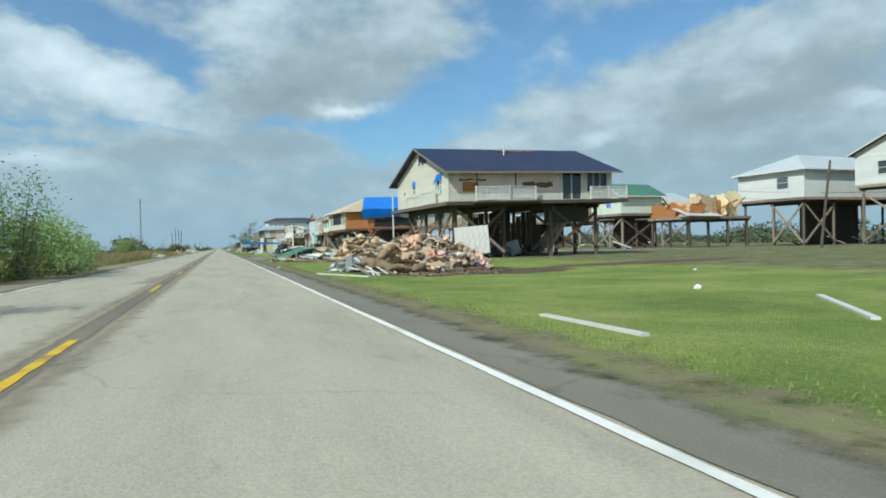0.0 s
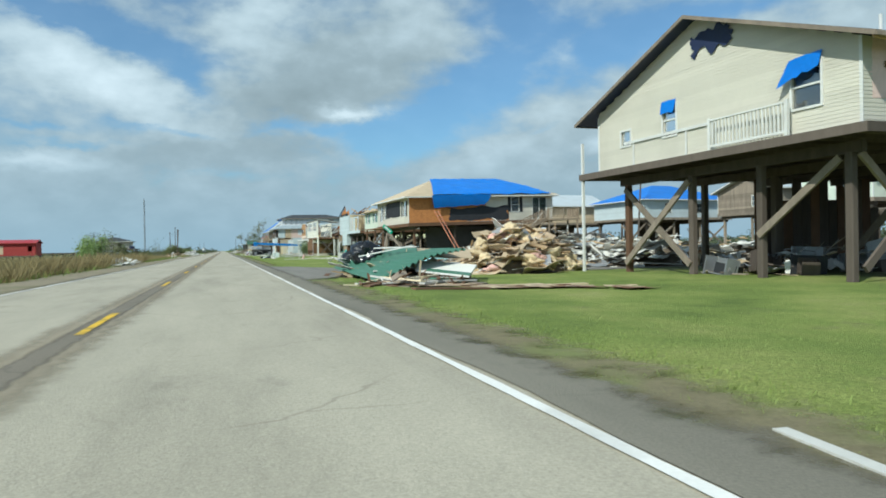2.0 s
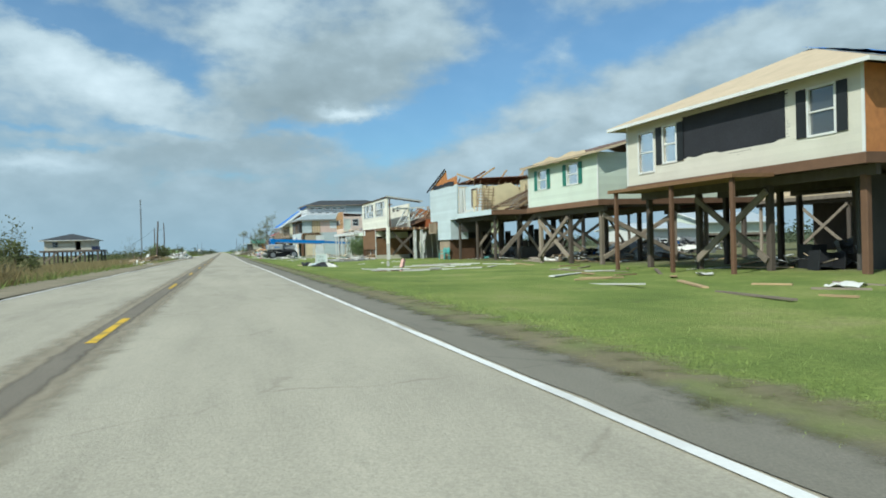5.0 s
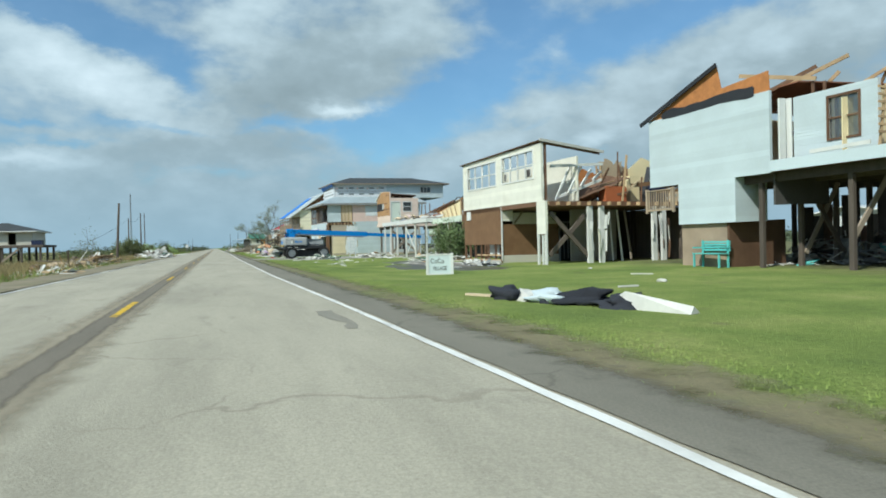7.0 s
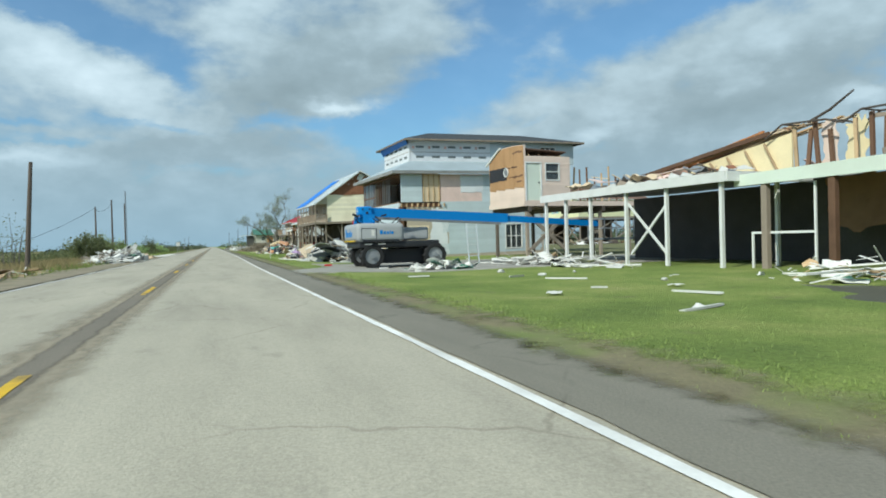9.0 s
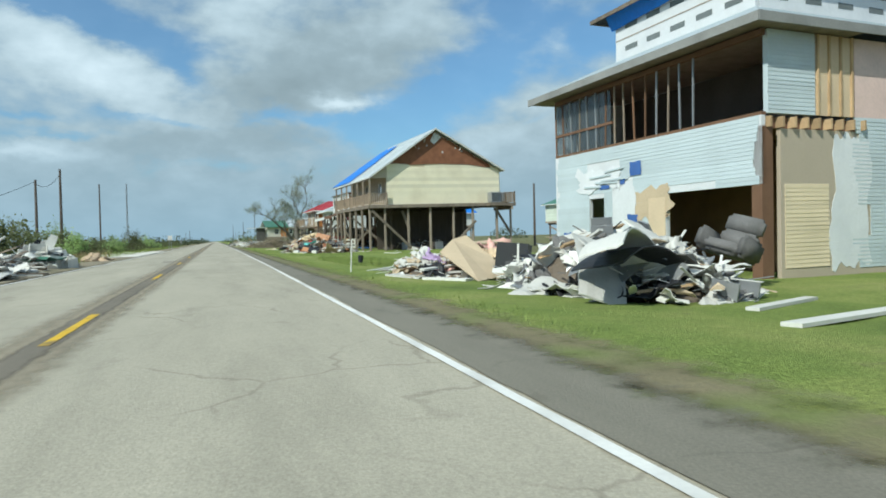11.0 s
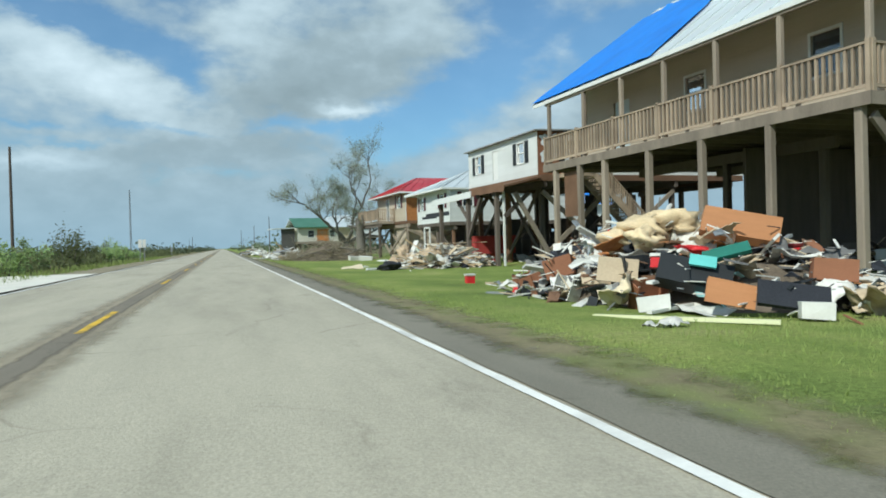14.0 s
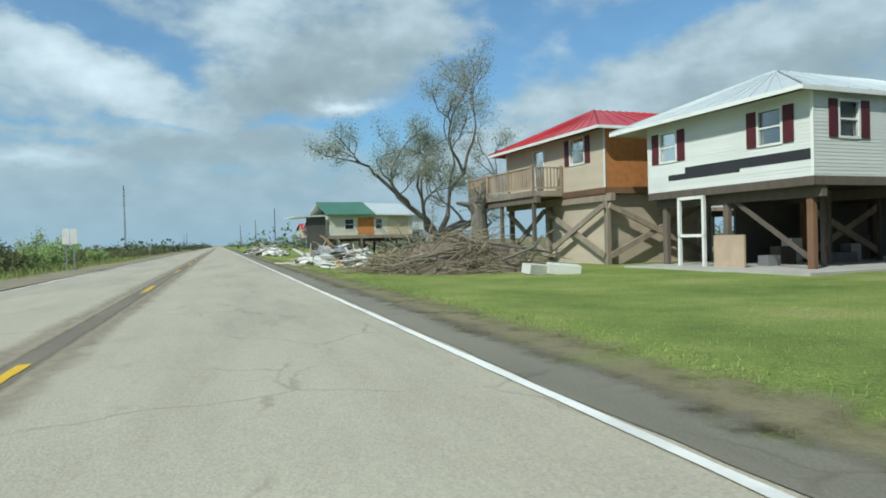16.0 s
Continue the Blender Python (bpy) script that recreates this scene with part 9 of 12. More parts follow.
for a, b in (((4.75, 57.35, 0.74), (6.35, 55.9, 1.10)), ((5.35, 58.0, 1.03), (6.55, 56.0, 1.06))):
    g = Geo()
    g.beam(a, b, 0.12, 0.04)
    st = part("perforated_strip", g, trim_white, p2, "white perforated metal strip")
    for k in range(8):
        c = Vector(a).lerp(Vector(b), (k + 0.7) / 8.4) + Vector((0, 0, 0.022))
        g = Geo()
        g.box(c.x - 0.035, c.x + 0.035, c.y - 0.035, c.y + 0.035, c.z - 0.002, c.z + 0.004)
        part("slot", g, plastic_black, st)
for x, y, z, lx, ly, tn in ((4.35, 58.6, 0.55, 0.8, 0.5, (20, 20, 30)), (4.1, 57.6, 0.42, 0.9, 0.45, (-12, 14, -20)), (4.5, 59.2, 0.6, 1.1, 0.35, (5, 8, 60))):
    g = Geo()
    g.sheet(lambda s, t: ((s - 0.5) * lx, (t - 0.5) * ly, 0.03 * noise.noise((s * 3, t * 3, x))), 6, 4, 0.02)
    piece(p2, mesh_of("scrap_sheet", g, board_white), (x, y, z), (1, 1, 1), [radians(q) for q in tn])
for k in range(4):
    strip_board((4.1 + k * 0.5, 60.6 - 0.5 * k), (3.7 + k * 0.3, 58.4 - 0.8 * k), 0.2, 0.05 + 0.03 * (k % 3), [wood_brown, wood_grey, board_buff][k % 3], "broken brown board beside the pile")
heap("large heap of yellow insulation and torn wallboard", 12.5, 60.6, 2.7, 2.3, 2.0, 110, [("lump", foam_yellow, 7), ("sheet", board_buff, 3), ("lump", foam_pink, 2), ("sheet", carpet_tan, 3), ("sheet", board_white, 2), ("plank", wood_raw, 3), ("case", metal_grey, 1)], 32, dirt, sizes=1.15, flat=0.9)
heap("pile of pale boards and sheets behind the house", 21.5, 62.5, 4.5, 2.0, 1.5, 70, [("sheet", board_white, 6), ("plank", board_white, 3), ("lump", foam_yellow, 2), ("sheet", metal_grey, 2), ("plank", wood_raw, 2)], 33, dirt, sizes=1.2)
heap("pile of pale debris at the back of the lot", 31.0, 66.5, 4.0, 2.0, 1.3, 46, [("sheet", board_white, 6), ("plank", wood_raw, 3), ("lump", foam_yellow, 1), ("sheet", metal_grey, 2)], 34, dirt, sizes=1.3)

# the corner with the side street: lumber
LUM = [("plank", wood_brown, 7), ("plank", wood_raw, 6), ("plank", wood_grey, 7), ("plank", board_white, 2), ("plank", aqua_board, 1)]
heap("wide low pile of broken brown lumber", 14.2, 76.0, 4.6, 3.2, 0.42, 170, LUM, 41, dirt, sizes=1.05, flat=0.25)
for k, (x, y, z, a, lx, ly) in enumerate(((11.6, 73.4, 0.22, 0.2, 1.5, 0.9), (13.0, 73.8, 0.42, -0.15, 1.3, 0.8), (12.4, 74.9, 0.5, 0.5, 1.1, 0.7))):
    g = Geo()
    c, s = math.cos(a), math.sin(a)
    g.sheet(lambda p, q: (x + (p - 0.5) * lx * c - (q - 0.5) * ly * s, y + (p - 0.5) * lx * s + (q - 0.5) * ly * c, z - 0.1 + 0.2 * q + 0.05 * noise.noise((p * 3, q * 3, k))), 8, 6, 0.03)
    single("aqua_panel", g, aqua_board, "bent aqua panel lying on the lumber", "panel")
heap("low scatter of lumber and aqua boards", 15.5, 82.5, 4.2, 3.0, 0.5, 70, LUM + [("plank", aqua_board, 3), ("plank", board_white, 3)], 42, None, sizes=1.25, flat=0.2)
heap("pile of pale debris beside the side street", 26.0, 80.0, 6.5, 2.4, 2.3, 110, [("sheet", board_white, 5), ("plank", wood_raw, 3), ("plank", wood_grey, 3), ("sheet", metal_grey, 2), ("crumple", board_white, 3)], 43, dirt, sizes=1.2)
for k in range(4):
    strip_board((9.2 + 0.7 * k, 79.0 - 0.5 * k), (11.4 + 0.7 * k, 78.0 - 0.6 * k), 0.3, 0.05, aqua_board, "aqua painted board on the grass")
scatter("pale scrap on the side street", 6, 24, 62, 70, 16, [("sheet", board_white, 2), ("plank", board_white, 1), ("lump", board_white, 2)], 44, 0.5)
scatter("loose board on the lawn", 9.5, 16, 84, 122, 38, [("plank", board_white, 4), ("plank", wood_raw, 4), ("plank", wood_grey, 3), ("sheet", board_white, 1)], 45, 1.0)
scatter("loose board on the lawn", 18, 34, 86, 136, 50, [("plank", board_white, 3), ("plank", wood_raw, 4), ("sheet", board_white, 2), ("sheet", metal_grey, 1)], 46, 1.2)
heap("broken timber under the raised houses", 24, 118.5, 5, 4, 0.8, 50, [("plank", wood_raw, 3), ("plank", wood_grey, 3), ("sheet", board_white, 2), ("case", metal_grey, 1)], 47, None, sizes=1.2)
heap("dark clutter behind the raised houses", 35, 130, 6, 3, 1.2, 60, [("case", plastic_black, 2), ("sheet", board_white, 2), ("lump", tarp_blue, 1), ("plank", wood_grey, 3), ("case", metal_grey, 2), ("crumple", board_white, 2)], 49, None, sizes=1.4)
heap("dark clutter behind the raised houses", 44, 140, 7, 3, 1.2, 60, [("case", plastic_black, 2), ("sheet", board_white, 2), ("plank", wood_grey, 3), ("case", metal_grey, 2)], 50, None, sizes=1.6)
heap("pale wreckage under the gutted house", 25.5, 134, 5, 3, 1.1, 60, [("sheet", board_white, 5), ("plank", board_white, 3), ("case", metal_grey, 2), ("lump", cloth_grey, 2), ("lump", turquoise, 1)], 48, None, sizes=1.0)


DARK = [("case", metal_grey, 2), ("case", wood_dark, 2), ("plank", wood_grey, 4), ("plank", wood_dark, 3), ("sheet", board_white, 2), ("lump", cloth_grey, 2), ("crumple", board_white, 1), ("case", plastic_black, 1), ("plank", board_buff, 2)]
heap("clutter and broken boards under the navy-roofed house", 21.5, 52.5, 5.0, 2.6, 0.9, 44, DARK, 351, None, 3, 1.05)
heap("clutter and broken boards under the tarpaulined house", 23.5, 99.5, 5.5, 2.4, 0.9, 40, DARK, 352, None, 3, 1.1)
heap("clutter and broken boards under the porch house", 18.5, 238.5, 3.6, 2.2, 0.8, 34, DARK, 353, None, 3, 0.95)
heap("clutter and broken boards under the shuttered house", 20.0, 257.5, 4.5, 2.2, 1.0, 40, DARK, 354, None, 3, 1.05)
heap("litter and boards under the back row", 55.0, 235.0, 5.0, 3.0, 0.6, 24, DARK, 355, None, 3, 1.3)
heap("litter and boards between the back row houses", 47.0, 252.0, 4.0, 5.0, 0.6, 30, DARK, 356, None, 3, 1.4)


def timber_frame():
    t = thing("broken_trestle", "leaning frame of broken weathered posts", "timber", (12.8, 86.8, GROUND))
    for a, b, w in (((12.84, 87.3, GROUND - 0.1), (13.1, 87.0, 2.3), 0.2), ((11.95, 84.6, GROUND), (13.0, 87.1, 2.2), 0.1), ((14.3, 84.0, GROUND), (13.15, 87.0, 2.25), 0.14), ((12.9, 87.2, 1.0), (14.2, 84.2, 0.4), 0.1)):
        g = Geo()
        g.beam(a, b, w, w)
        part("post", g, wood_grey, t)


timber_frame()

# ---- signs ----


def sale_sign():
    t = thing("yard_sign", "white yard sign with grey marks on thin legs", "sign", (8.85, 84.7, GROUND))
    g = Geo()
    g.box(8.5, 9.25, 84.70, 84.72, 0.15, 0.72)
    b = part("board", g, board_white, t, "white board")
    for x in (8.6, 9.15):
        g = Geo()
        g.box(x - 0.012, x + 0.012, 84.73, 84.75, GROUND - 0.1, 0.7)
        part("leg", g, metal_grey, t)
    g = Geo()
    g.slab([(8.65, 84.694, 0.42), (8.88, 84.694, 0.62), (9.1, 84.694, 0.42), (9.0, 84.694, 0.42), (8.88, 84.694, 0.53), (8.75, 84.694, 0.42)], 0.004, (0, -1, 0))
    part("mark", g, ink_grey, b)
    g = Geo()
    for k in range(3):
        g.box(8.6 + 0.2 * k, 8.76 + 0.2 * k, 84.692, 84.697, 0.26, 0.35)
    part("text_bar", g, ink_grey, b)


def street_sign():
    t = thing("street_sign", "leaning green street sign on a bent post", "sign", (8.03, 74.6, GROUND))
    g = Geo()
    g.tube([(8.03, 74.6, GROUND - 0.1), (9.0, 74.5, 1.2), (9.7, 74.4, 2.1)], [0.02, 0.02, 0.02], 8)
    part("post", g, metal_grey, t, "bent steel post")
    g = Geo()
    c, w, u = Vector((9.95, 74.38, 2.22)), Vector((0.62, -0.12, -0.55)).normalized(), Vector((0.6, 0, 0.75)).normalized()
    q = [c + w * (0.36 * a) + u * (0.11 * b) for a, b in ((-1, -1), (1, -1), (1, 1), (-1, 1))]
    g.slab(q, 0.012, (0, -1, 0))
    b = part("blade", g, sign_green, t, "green sign blade")
    g = Geo()
    for a0, a1 in ((-0.7, 0.25), (0.4, 0.72)):
        q = [c + Vector((0, -0.018, 0)) + w * (0.36 * a) + u * (0.05 * d) for a, d in ((a0, -1), (a1, -1), (a1, 1), (a0, 1))]
        g.slab(q, 0.004, (0, -1, 0))
    part("text_bar", g, board_white, b)


def village_sign():
    """The painted board sign in its white frame."""
    t = thing("village_sign", "white framed sign lettered in grey-green on the lawn", "sign", (7.65, 137.03, GROUND))
    c, s = math.cos(radians(-12)), math.sin(radians(-12))
    P = lambda x, y, z: (7.65 + 1.06 * x * c - y * s, 137.03 + 1.06 * x * s + y * c, GROUND + 1.06 * (z - GROUND))
    for x in (-0.47, 0.39):
        g = Geo()
        g.box(x, x + 0.09, -0.05, 0.04, GROUND - 0.15, 0.62)
        part("post", g, trim_white, t, place=P)
    g = Geo()
    g.box(-0.38, 0.39, -0.02, 0.02, -0.09, 0.54)
    b = part("board", g, sign_pale, t, "pale blue-green sign board", P)
    g = Geo()
    g.box(-0.38, 0.39, -0.035, 0.03, 0.54, 0.59)
    part("frame_rail", g, trim_white, t, "white frame rail", P)
    g = Geo()
    g.box(-0.38, 0.39, -0.035, 0.03, -0.14, -0.09)
    part("frame_rail", g, trim_white, t, place=P)
    for text, z, size in (("CoCo", 0.27, 0.225), ("VILLAGE", 0.03, 0.176)):
        cu = bpy.data.curves.new("lettering", "FONT")
        cu.body, cu.size, cu.extrude, cu.align_x = text, size, 0.004, "CENTER"
        cu.materials.append(ink_grey)
        ob = new("lettering", cu)
        ob.parent = b
        x = -0.08 if text == "CoCo" else 0.0
        ob.matrix_basis = Matrix.Translation(P(x, -0.028, z)) @ Euler((radians(90), 0, radians(-12))).to_matrix().to_4x4() @ Matrix.Diagonal((0.82 if text == "VILLAGE" else 0.9, 1.15, 1, 1))


sale_sign()
street_sign()
village_sign()

# ---- lawn before the white house ----


def puddle(cx, cy, rx, ry, z, label, seed):
    m = bpy.data.materials.new("shallow water")
    m.use_nodes = True
    b = m.node_tree.nodes["Principled BSDF"]
    b.inputs["Base Color"].default_value = (0.035, 0.03, 0.022, 1)
    b.inputs["Roughness"].default_value = 0.04
    b.inputs["Specular IOR Level"].default_value = 0.6
    g = Geo()
    n = 40
    g.v = [(cx + math.cos(2 * math.pi * i / n) * rx * (1 + 0.3 * noise.noise((math.cos(2 * math.pi * i / n), math.sin(2 * math.pi * i / n), seed))), cy + math.sin(2 * math.pi * i / n) * ry * (1 + 0.3 * noise.noise((math.cos(2 * math.pi * i / n), math.sin(2 * math.pi * i / n), seed))), z) for i in range(n)]
    g.f = [tuple(range(n))]
    single("puddle", g, m, label, "puddle", kind="structure")


puddle(9.4, 116.0, 3.4, 3.0, GROUND - 0.09, "dark rain puddle in the lawn", 1)
puddle(7.2, 209.4, 1.05, 3.8, GROUND - 0.13, "dark ditch water among tall grass", 2)
for a, b in (((8.2, 118.3), (10.0, 117.7)), ((9.4, 119.4), (12.6, 118.6)), ((10.6, 119.6), (13.9, 118.3)), ((11.0, 117.2), (13.6, 117.6)), ((8.6, 114.3), (9.9, 113.7)), ((10.4, 113.2), (12.4, 112.8)), ((7.2, 117.9), (8.3, 117.6)), ((12.0, 120.6), (15.0, 119.6))):
    strip_board(a, b, 0.15, 0.05, board_white, "long white board beside the puddle")
strip_board((9.6, 118.2, 0.0), (9.75, 118.3, 0.45), 0.2, 0.16, foam_pink, "broken red stub beside the puddle")
earth_patch("mud", "brown flattened grass beside the puddle", 11.6, 114.0, 2.0, 1.0, mud, 10, 8)


def cloth_heap():
    t = thing("cloth_heap", "heap of black and pale blue cloth on the lawn", "cloth", (5.6, 124.2, GROUND))
    for k, (x, y, sx, sy, sz, m) in enumerate(((5.2, 125.6, 0.9, 0.7, 0.4, cloth_dark), (5.5, 124.7, 1.2, 0.6, 0.3, side_blue), (5.8, 124.0, 1.1, 0.6, 0.32, cloth_dark), (6.0, 123.2, 0.9, 0.6, 0.28, cloth_dark), (5.3, 125.1, 0.5, 0.4, 0.3, board_white))):
        piece(t, proto("lump", m, k % 3), (x, y, GROUND + 0.1), (sx, sy, sz), (0, 0.1, 0.7 + k), "", "cloth")


cloth_heap()
g = Geo()
g.add([(6.0, 123.0, GROUND + 0.32), (5.8, 123.5, GROUND + 0.03), (6.3, 123.3, GROUND + 0.03), (6.35, 121.9, GROUND + 0.03), (6.6, 122.0, GROUND + 0.03), (6.45, 121.95, GROUND + 0.14)], [(0, 1, 3, 5), (0, 5, 4, 2), (0, 2, 1), (1, 2, 4, 3), (3, 4, 5)])
single("folded_sheet", g, board_white, "white folded sheet on the lawn", "debris", "scattered scraps on the lawns")
strip_board((4.6, 126.4), (5.1, 125.8), 0.12, 0.04, board_buff, "pale board on the lawn")
scatter("small pale scrap on the grass", 6.5, 14, 122, 140, 4, [("plank", board_white, 1), ("lump", board_white, 1)], 51, 0.4)
g = Geo()
g.box(9.3, 9.45, 120.5, 120.6, GROUND, GROUND + 0.35)
single("white_box", g, board_white, "small white box on the lawn", "debris", "scattered scraps on the lawns")


def bench():
    t = thing("garden_bench", "turquoise garden bench beside the house post", "bench", (17.6, 134.6, GROUND))
    P = footprint(17.4, 133.6, 0)
    g = Geo()
    for k in range(4):
        g.box(0.0 + 0.11 * k, 0.09 + 0.11 * k, 0, 1.5, 0.38, 0.42)
    part("seat", g, turquoise, t, place=P)
    g = Geo()
    for k in range(4):
        g.box(0.46, 0.5, 0, 1.5, 0.5 + 0.1 * k, 0.57 + 0.1 * k)
    part("backrest", g, turquoise, t, place=P)
    for x in (0.0, 0.42):
        for y in (0.05, 1.38):
            g = Geo()
            g.box(x, x + 0.06, y, y + 0.06, GROUND - 0.03, 0.4 if x == 0 else 0.9)
            part("leg", g, turquoise, t, place=P)
    for y in (0.02, 1.4):
        g = Geo()
        g.box(0, 0.46, y, y + 0.07, 0.6, 0.65)
        part("armrest", g, turquoise, t, place=P)


bench()
earth_patch("gravel_yard", "grey slab and rubble before the white house", 11.8, 147.5, 2.4, 6.0, asphalt_side, 0, 9)
wet_mud = material("wet grey-brown silt", (0.085, 0.08, 0.055), 0.45, var=0.35, scale=0.8, grain=18, bump=0.4, stain=(0.13, 0.15, 0.055), stain_amt=0.5)
earth_patch("mud", "wet grey silt washed over the yard", 9.9, 143.6, 2.3, 5.2, wet_mud, 12, 19, 0.012)
earth_patch("mud", "wet grey silt along the slab", 11.4, 152.4, 2.2, 4.2, wet_mud, 0, 23, 0.012)
for a, b in (((10.0, 142.6), (10.2, 146.4)), ((9.2, 141.8), (10.4, 142.3)), ((12.6, 144.0), (12.9, 149.6)), ((11.0, 149.0), (12.0, 151.4))):
    strip_board(a, b, 0.3, 0.05, board_white, "pale board at the slab's edge")
heap("crumpled foil and wet scraps on the slab", 12.3, 144.6, 0.7, 2.0, 0.22, 22, [("sheet", board_white, 2), ("sheet", metal_grey, 3), ("lump", board_white, 2)], 52, None, sizes=0.6)
heap("scraps of pale boards beside the bush", 14.0, 156.0, 1.6, 4.0, 0.5, 34, [("sheet", board_white, 4), ("plank", board_white, 3), ("plank", wood_raw, 2), ("sheet", metal_green, 1)], 53, None, sizes=0.9)
heap("white scraps along the carport", 13.6, 171.5, 1.2, 5.0, 0.4, 40, [("sheet", board_white, 4), ("plank", board_white, 4), ("plank", wood_raw, 1)], 54, None, sizes=0.9)
scatter("small pale scrap on the grass", 5.5, 13, 150, 172, 24, [("plank", board_white, 2), ("lump", board_white, 1), ("sheet", board_white, 1)], 55, 0.5)

# ---- the boom lift ----


def boom_lift():
    t = thing("boom_lift", "grey and blue self-propelled boom lift on black tyres", "boom lift", (7.8, 175.8, GROUND))

    def wheel(x, y, r=0.52, w=0.42):
        pts = 48
        g = Geo()
        prof = [(-w / 2, r * 0.62), (-w / 2, r * 0.9), (-w * 0.36, r), (w * 0.36, r), (w / 2, r * 0.9), (w / 2, r * 0.62)]
        for i in range(pts):
            a = 2 * math.pi * i / pts
            lug = 1.0 if i % 4 < 2 else 0.92
            for d, q in prof:
                q = q * (lug if q > r * 0.95 else 1)
                g.v.append((x + math.cos(a) * q, y + d, GROUND + r + 0.02 + math.sin(a) * q))
        m = len(prof)
        for i in range(pts):
            for k in range(m - 1):
                a, b = i * m + k, ((i + 1) % pts) * m + k
                g.f.append((a, b, b + 1, a + 1))
        tyre = part("wheel", g, rubber, t, "black lugged tyre")
        g = Geo()
        for side in (-1, 1):
            g.tube([(x, y + side * 0.05, GROUND + r + 0.02), (x, y + side * (w / 2 - 0.06), GROUND + r + 0.02)], [r * 0.62, r * 0.62], 20)
            g.tube([(x, y + side * 0.1, GROUND + r + 0.02), (x, y + side * (w / 2 + 0.03), GROUND + r + 0.02)], [r * 0.22, r * 0.2], 14)
        part("rim", g, metal_grey, tyre, "pale steel rim")

    for x in (5.85, 8.7):
        for y in (174.3, 176.5):
            wheel(x, y, 0.53, 0.46)
    g = Geo()
    g.box(5.95, 8.6, 174.6, 176.2, 0.1, 0.72)
    part("chassis", g, plastic_black, t, "black steel chassis")
    g = Geo()
    g.tube([(7.9, 175.6, 0.6), (7.9, 175.6, 0.95)], [0.6, 0.6], 20)
    part("turntable", g, plastic_black, t, "black turntable ring")
    # counterweight and cover: a rounded body, longer than high

    def body(x0, x1, y0, y1, z0, z1, rr, mat, name, label, parent=t):
        bm = bmesh.new()
        bmesh.ops.create_cube(bm, size=1.0)
        for v in bm.verts:
            v.co = Vector(((x0 + x1) / 2 + v.co.x * (x1 - x0), (y0 + y1) / 2 + v.co.y * (y1 - y0), (z0 + z1) / 2 + v.co.z * (z1 - z0)))
        bmesh.ops.bevel(bm, geom=bm.edges[:], offset=rr, segments=4, profile=0.6, affect="EDGES")
        me = bpy.data.meshes.new(name)
        bm.to_mesh(me)
        bm.free()
        me.materials.append(mat)
        me.polygons.foreach_set("use_smooth", [True] * len(me.polygons))
        ob = new(name, me)
        ob.parent = parent
        if parent.data is None:
            ob.matrix_parent_inverse = Matrix.Translation(parent.location).inverted()
        return tagged(ob, label) if label else ob

    cw = body(5.15, 7.25, 173.95, 176.9, 1.05, 1.86, 0.22, lift_grey, "counterweight", "grey rounded counterweight and hood")
    body(7.1, 9.0, 175.9, 176.85, 1.1, 1.7, 0.14, lift_grey, "tank_cover", "grey tank cover")
    body(5.25, 8.9, 174.1, 176.8, 0.78, 1.08, 0.08, plastic_black, "base_plate", "black base plate")
    # yellow and black warning stripe
    g = Geo()
    g.box(5.4, 7.0, 173.935, 173.948, 1.06, 1.14)
    g.box(5.135, 5.148, 174.2, 176.7, 1.06, 1.14)
    st = part("warning_stripe", g, plastic_black, cw, "yellow and black warning stripe")
    for k in range(15):
        y = 174.24 + k * 0.165
        g = Geo()
        g.slab([(5.133, y, 1.065), (5.133, y + 0.08, 1.065), (5.133, y + 0.13, 1.135), (5.133, y + 0.05, 1.135)], 0.004, (-1, 0, 0))
        part("stripe_piece", g, paint_yellow, st)
    # blue marks where the maker's mark stands, a panel door
    for y0, y1, za, zb in ((176.12, 176.42, 1.28, 1.62), (175.82, 176.04, 1.28, 1.5), (175.52, 175.74, 1.28, 1.5), (175.36, 175.44, 1.28, 1.62), (175.02, 175.28, 1.28, 1.5)):
        g = Geo()
        g.box(5.140, 5.149, y0, y1, za, zb)
        part("blue_mark", g, lift_blue, cw, "plain blue mark")
    for k, x in enumerate((6.15, 6.31, 6.45, 6.59, 6.65)):
        g = Geo()
        g.box(x, x + (0.12, 0.1, 0.1, 0.03, 0.1)[k], 173.938, 173.948, 1.38, 1.38 + (0.17, 0.11, 0.11, 0.16, 0.11)[k])
        part("blue_mark", g, lift_blue, cw)
    g = Geo()
    g.box(5.36, 5.98, 173.934, 173.948, 1.2, 1.62)
    pd = part("panel_door", g, lift_grey, cw, "grey service panel")
    g = Geo()
    g.box(5.34, 5.36, 173.93, 173.948, 1.18, 1.64)
    g.box(5.98, 6.0, 173.93, 173.948, 1.18, 1.64)
    g.box(5.36, 5.98, 173.93, 173.948, 1.62, 1.64)
    part("panel_gap", g, plastic_black, pd)
    g = Geo()
    g.box(5.78, 5.92, 173.928, 173.934, 1.3, 1.55)
    part("notice_plate", g, board_white, pd)
    for x in (5.5, 6.1):
        g = Geo()
        g.box(x, x + 0.32, 174.085, 174.098, 0.93, 0.98)
        part("text_bar", g, board_white, cw)
    # boom: the blue riser knuckle over the counterweight, then the long boom to the east
    bl = body(5.55, 6.2, 175.45, 175.97, 2.26, 2.66, 0.07, lift_blue, "boom_knuckle", "blue boom knuckle with hoses")
    g = Geo()
    g.box(5.75, 6.3, 175.4, 175.5, 1.6, 2.3)
    g.box(5.75, 6.3, 175.95, 176.05, 1.6, 2.3)
    part("boom_bracket", g, lift_blue, t)
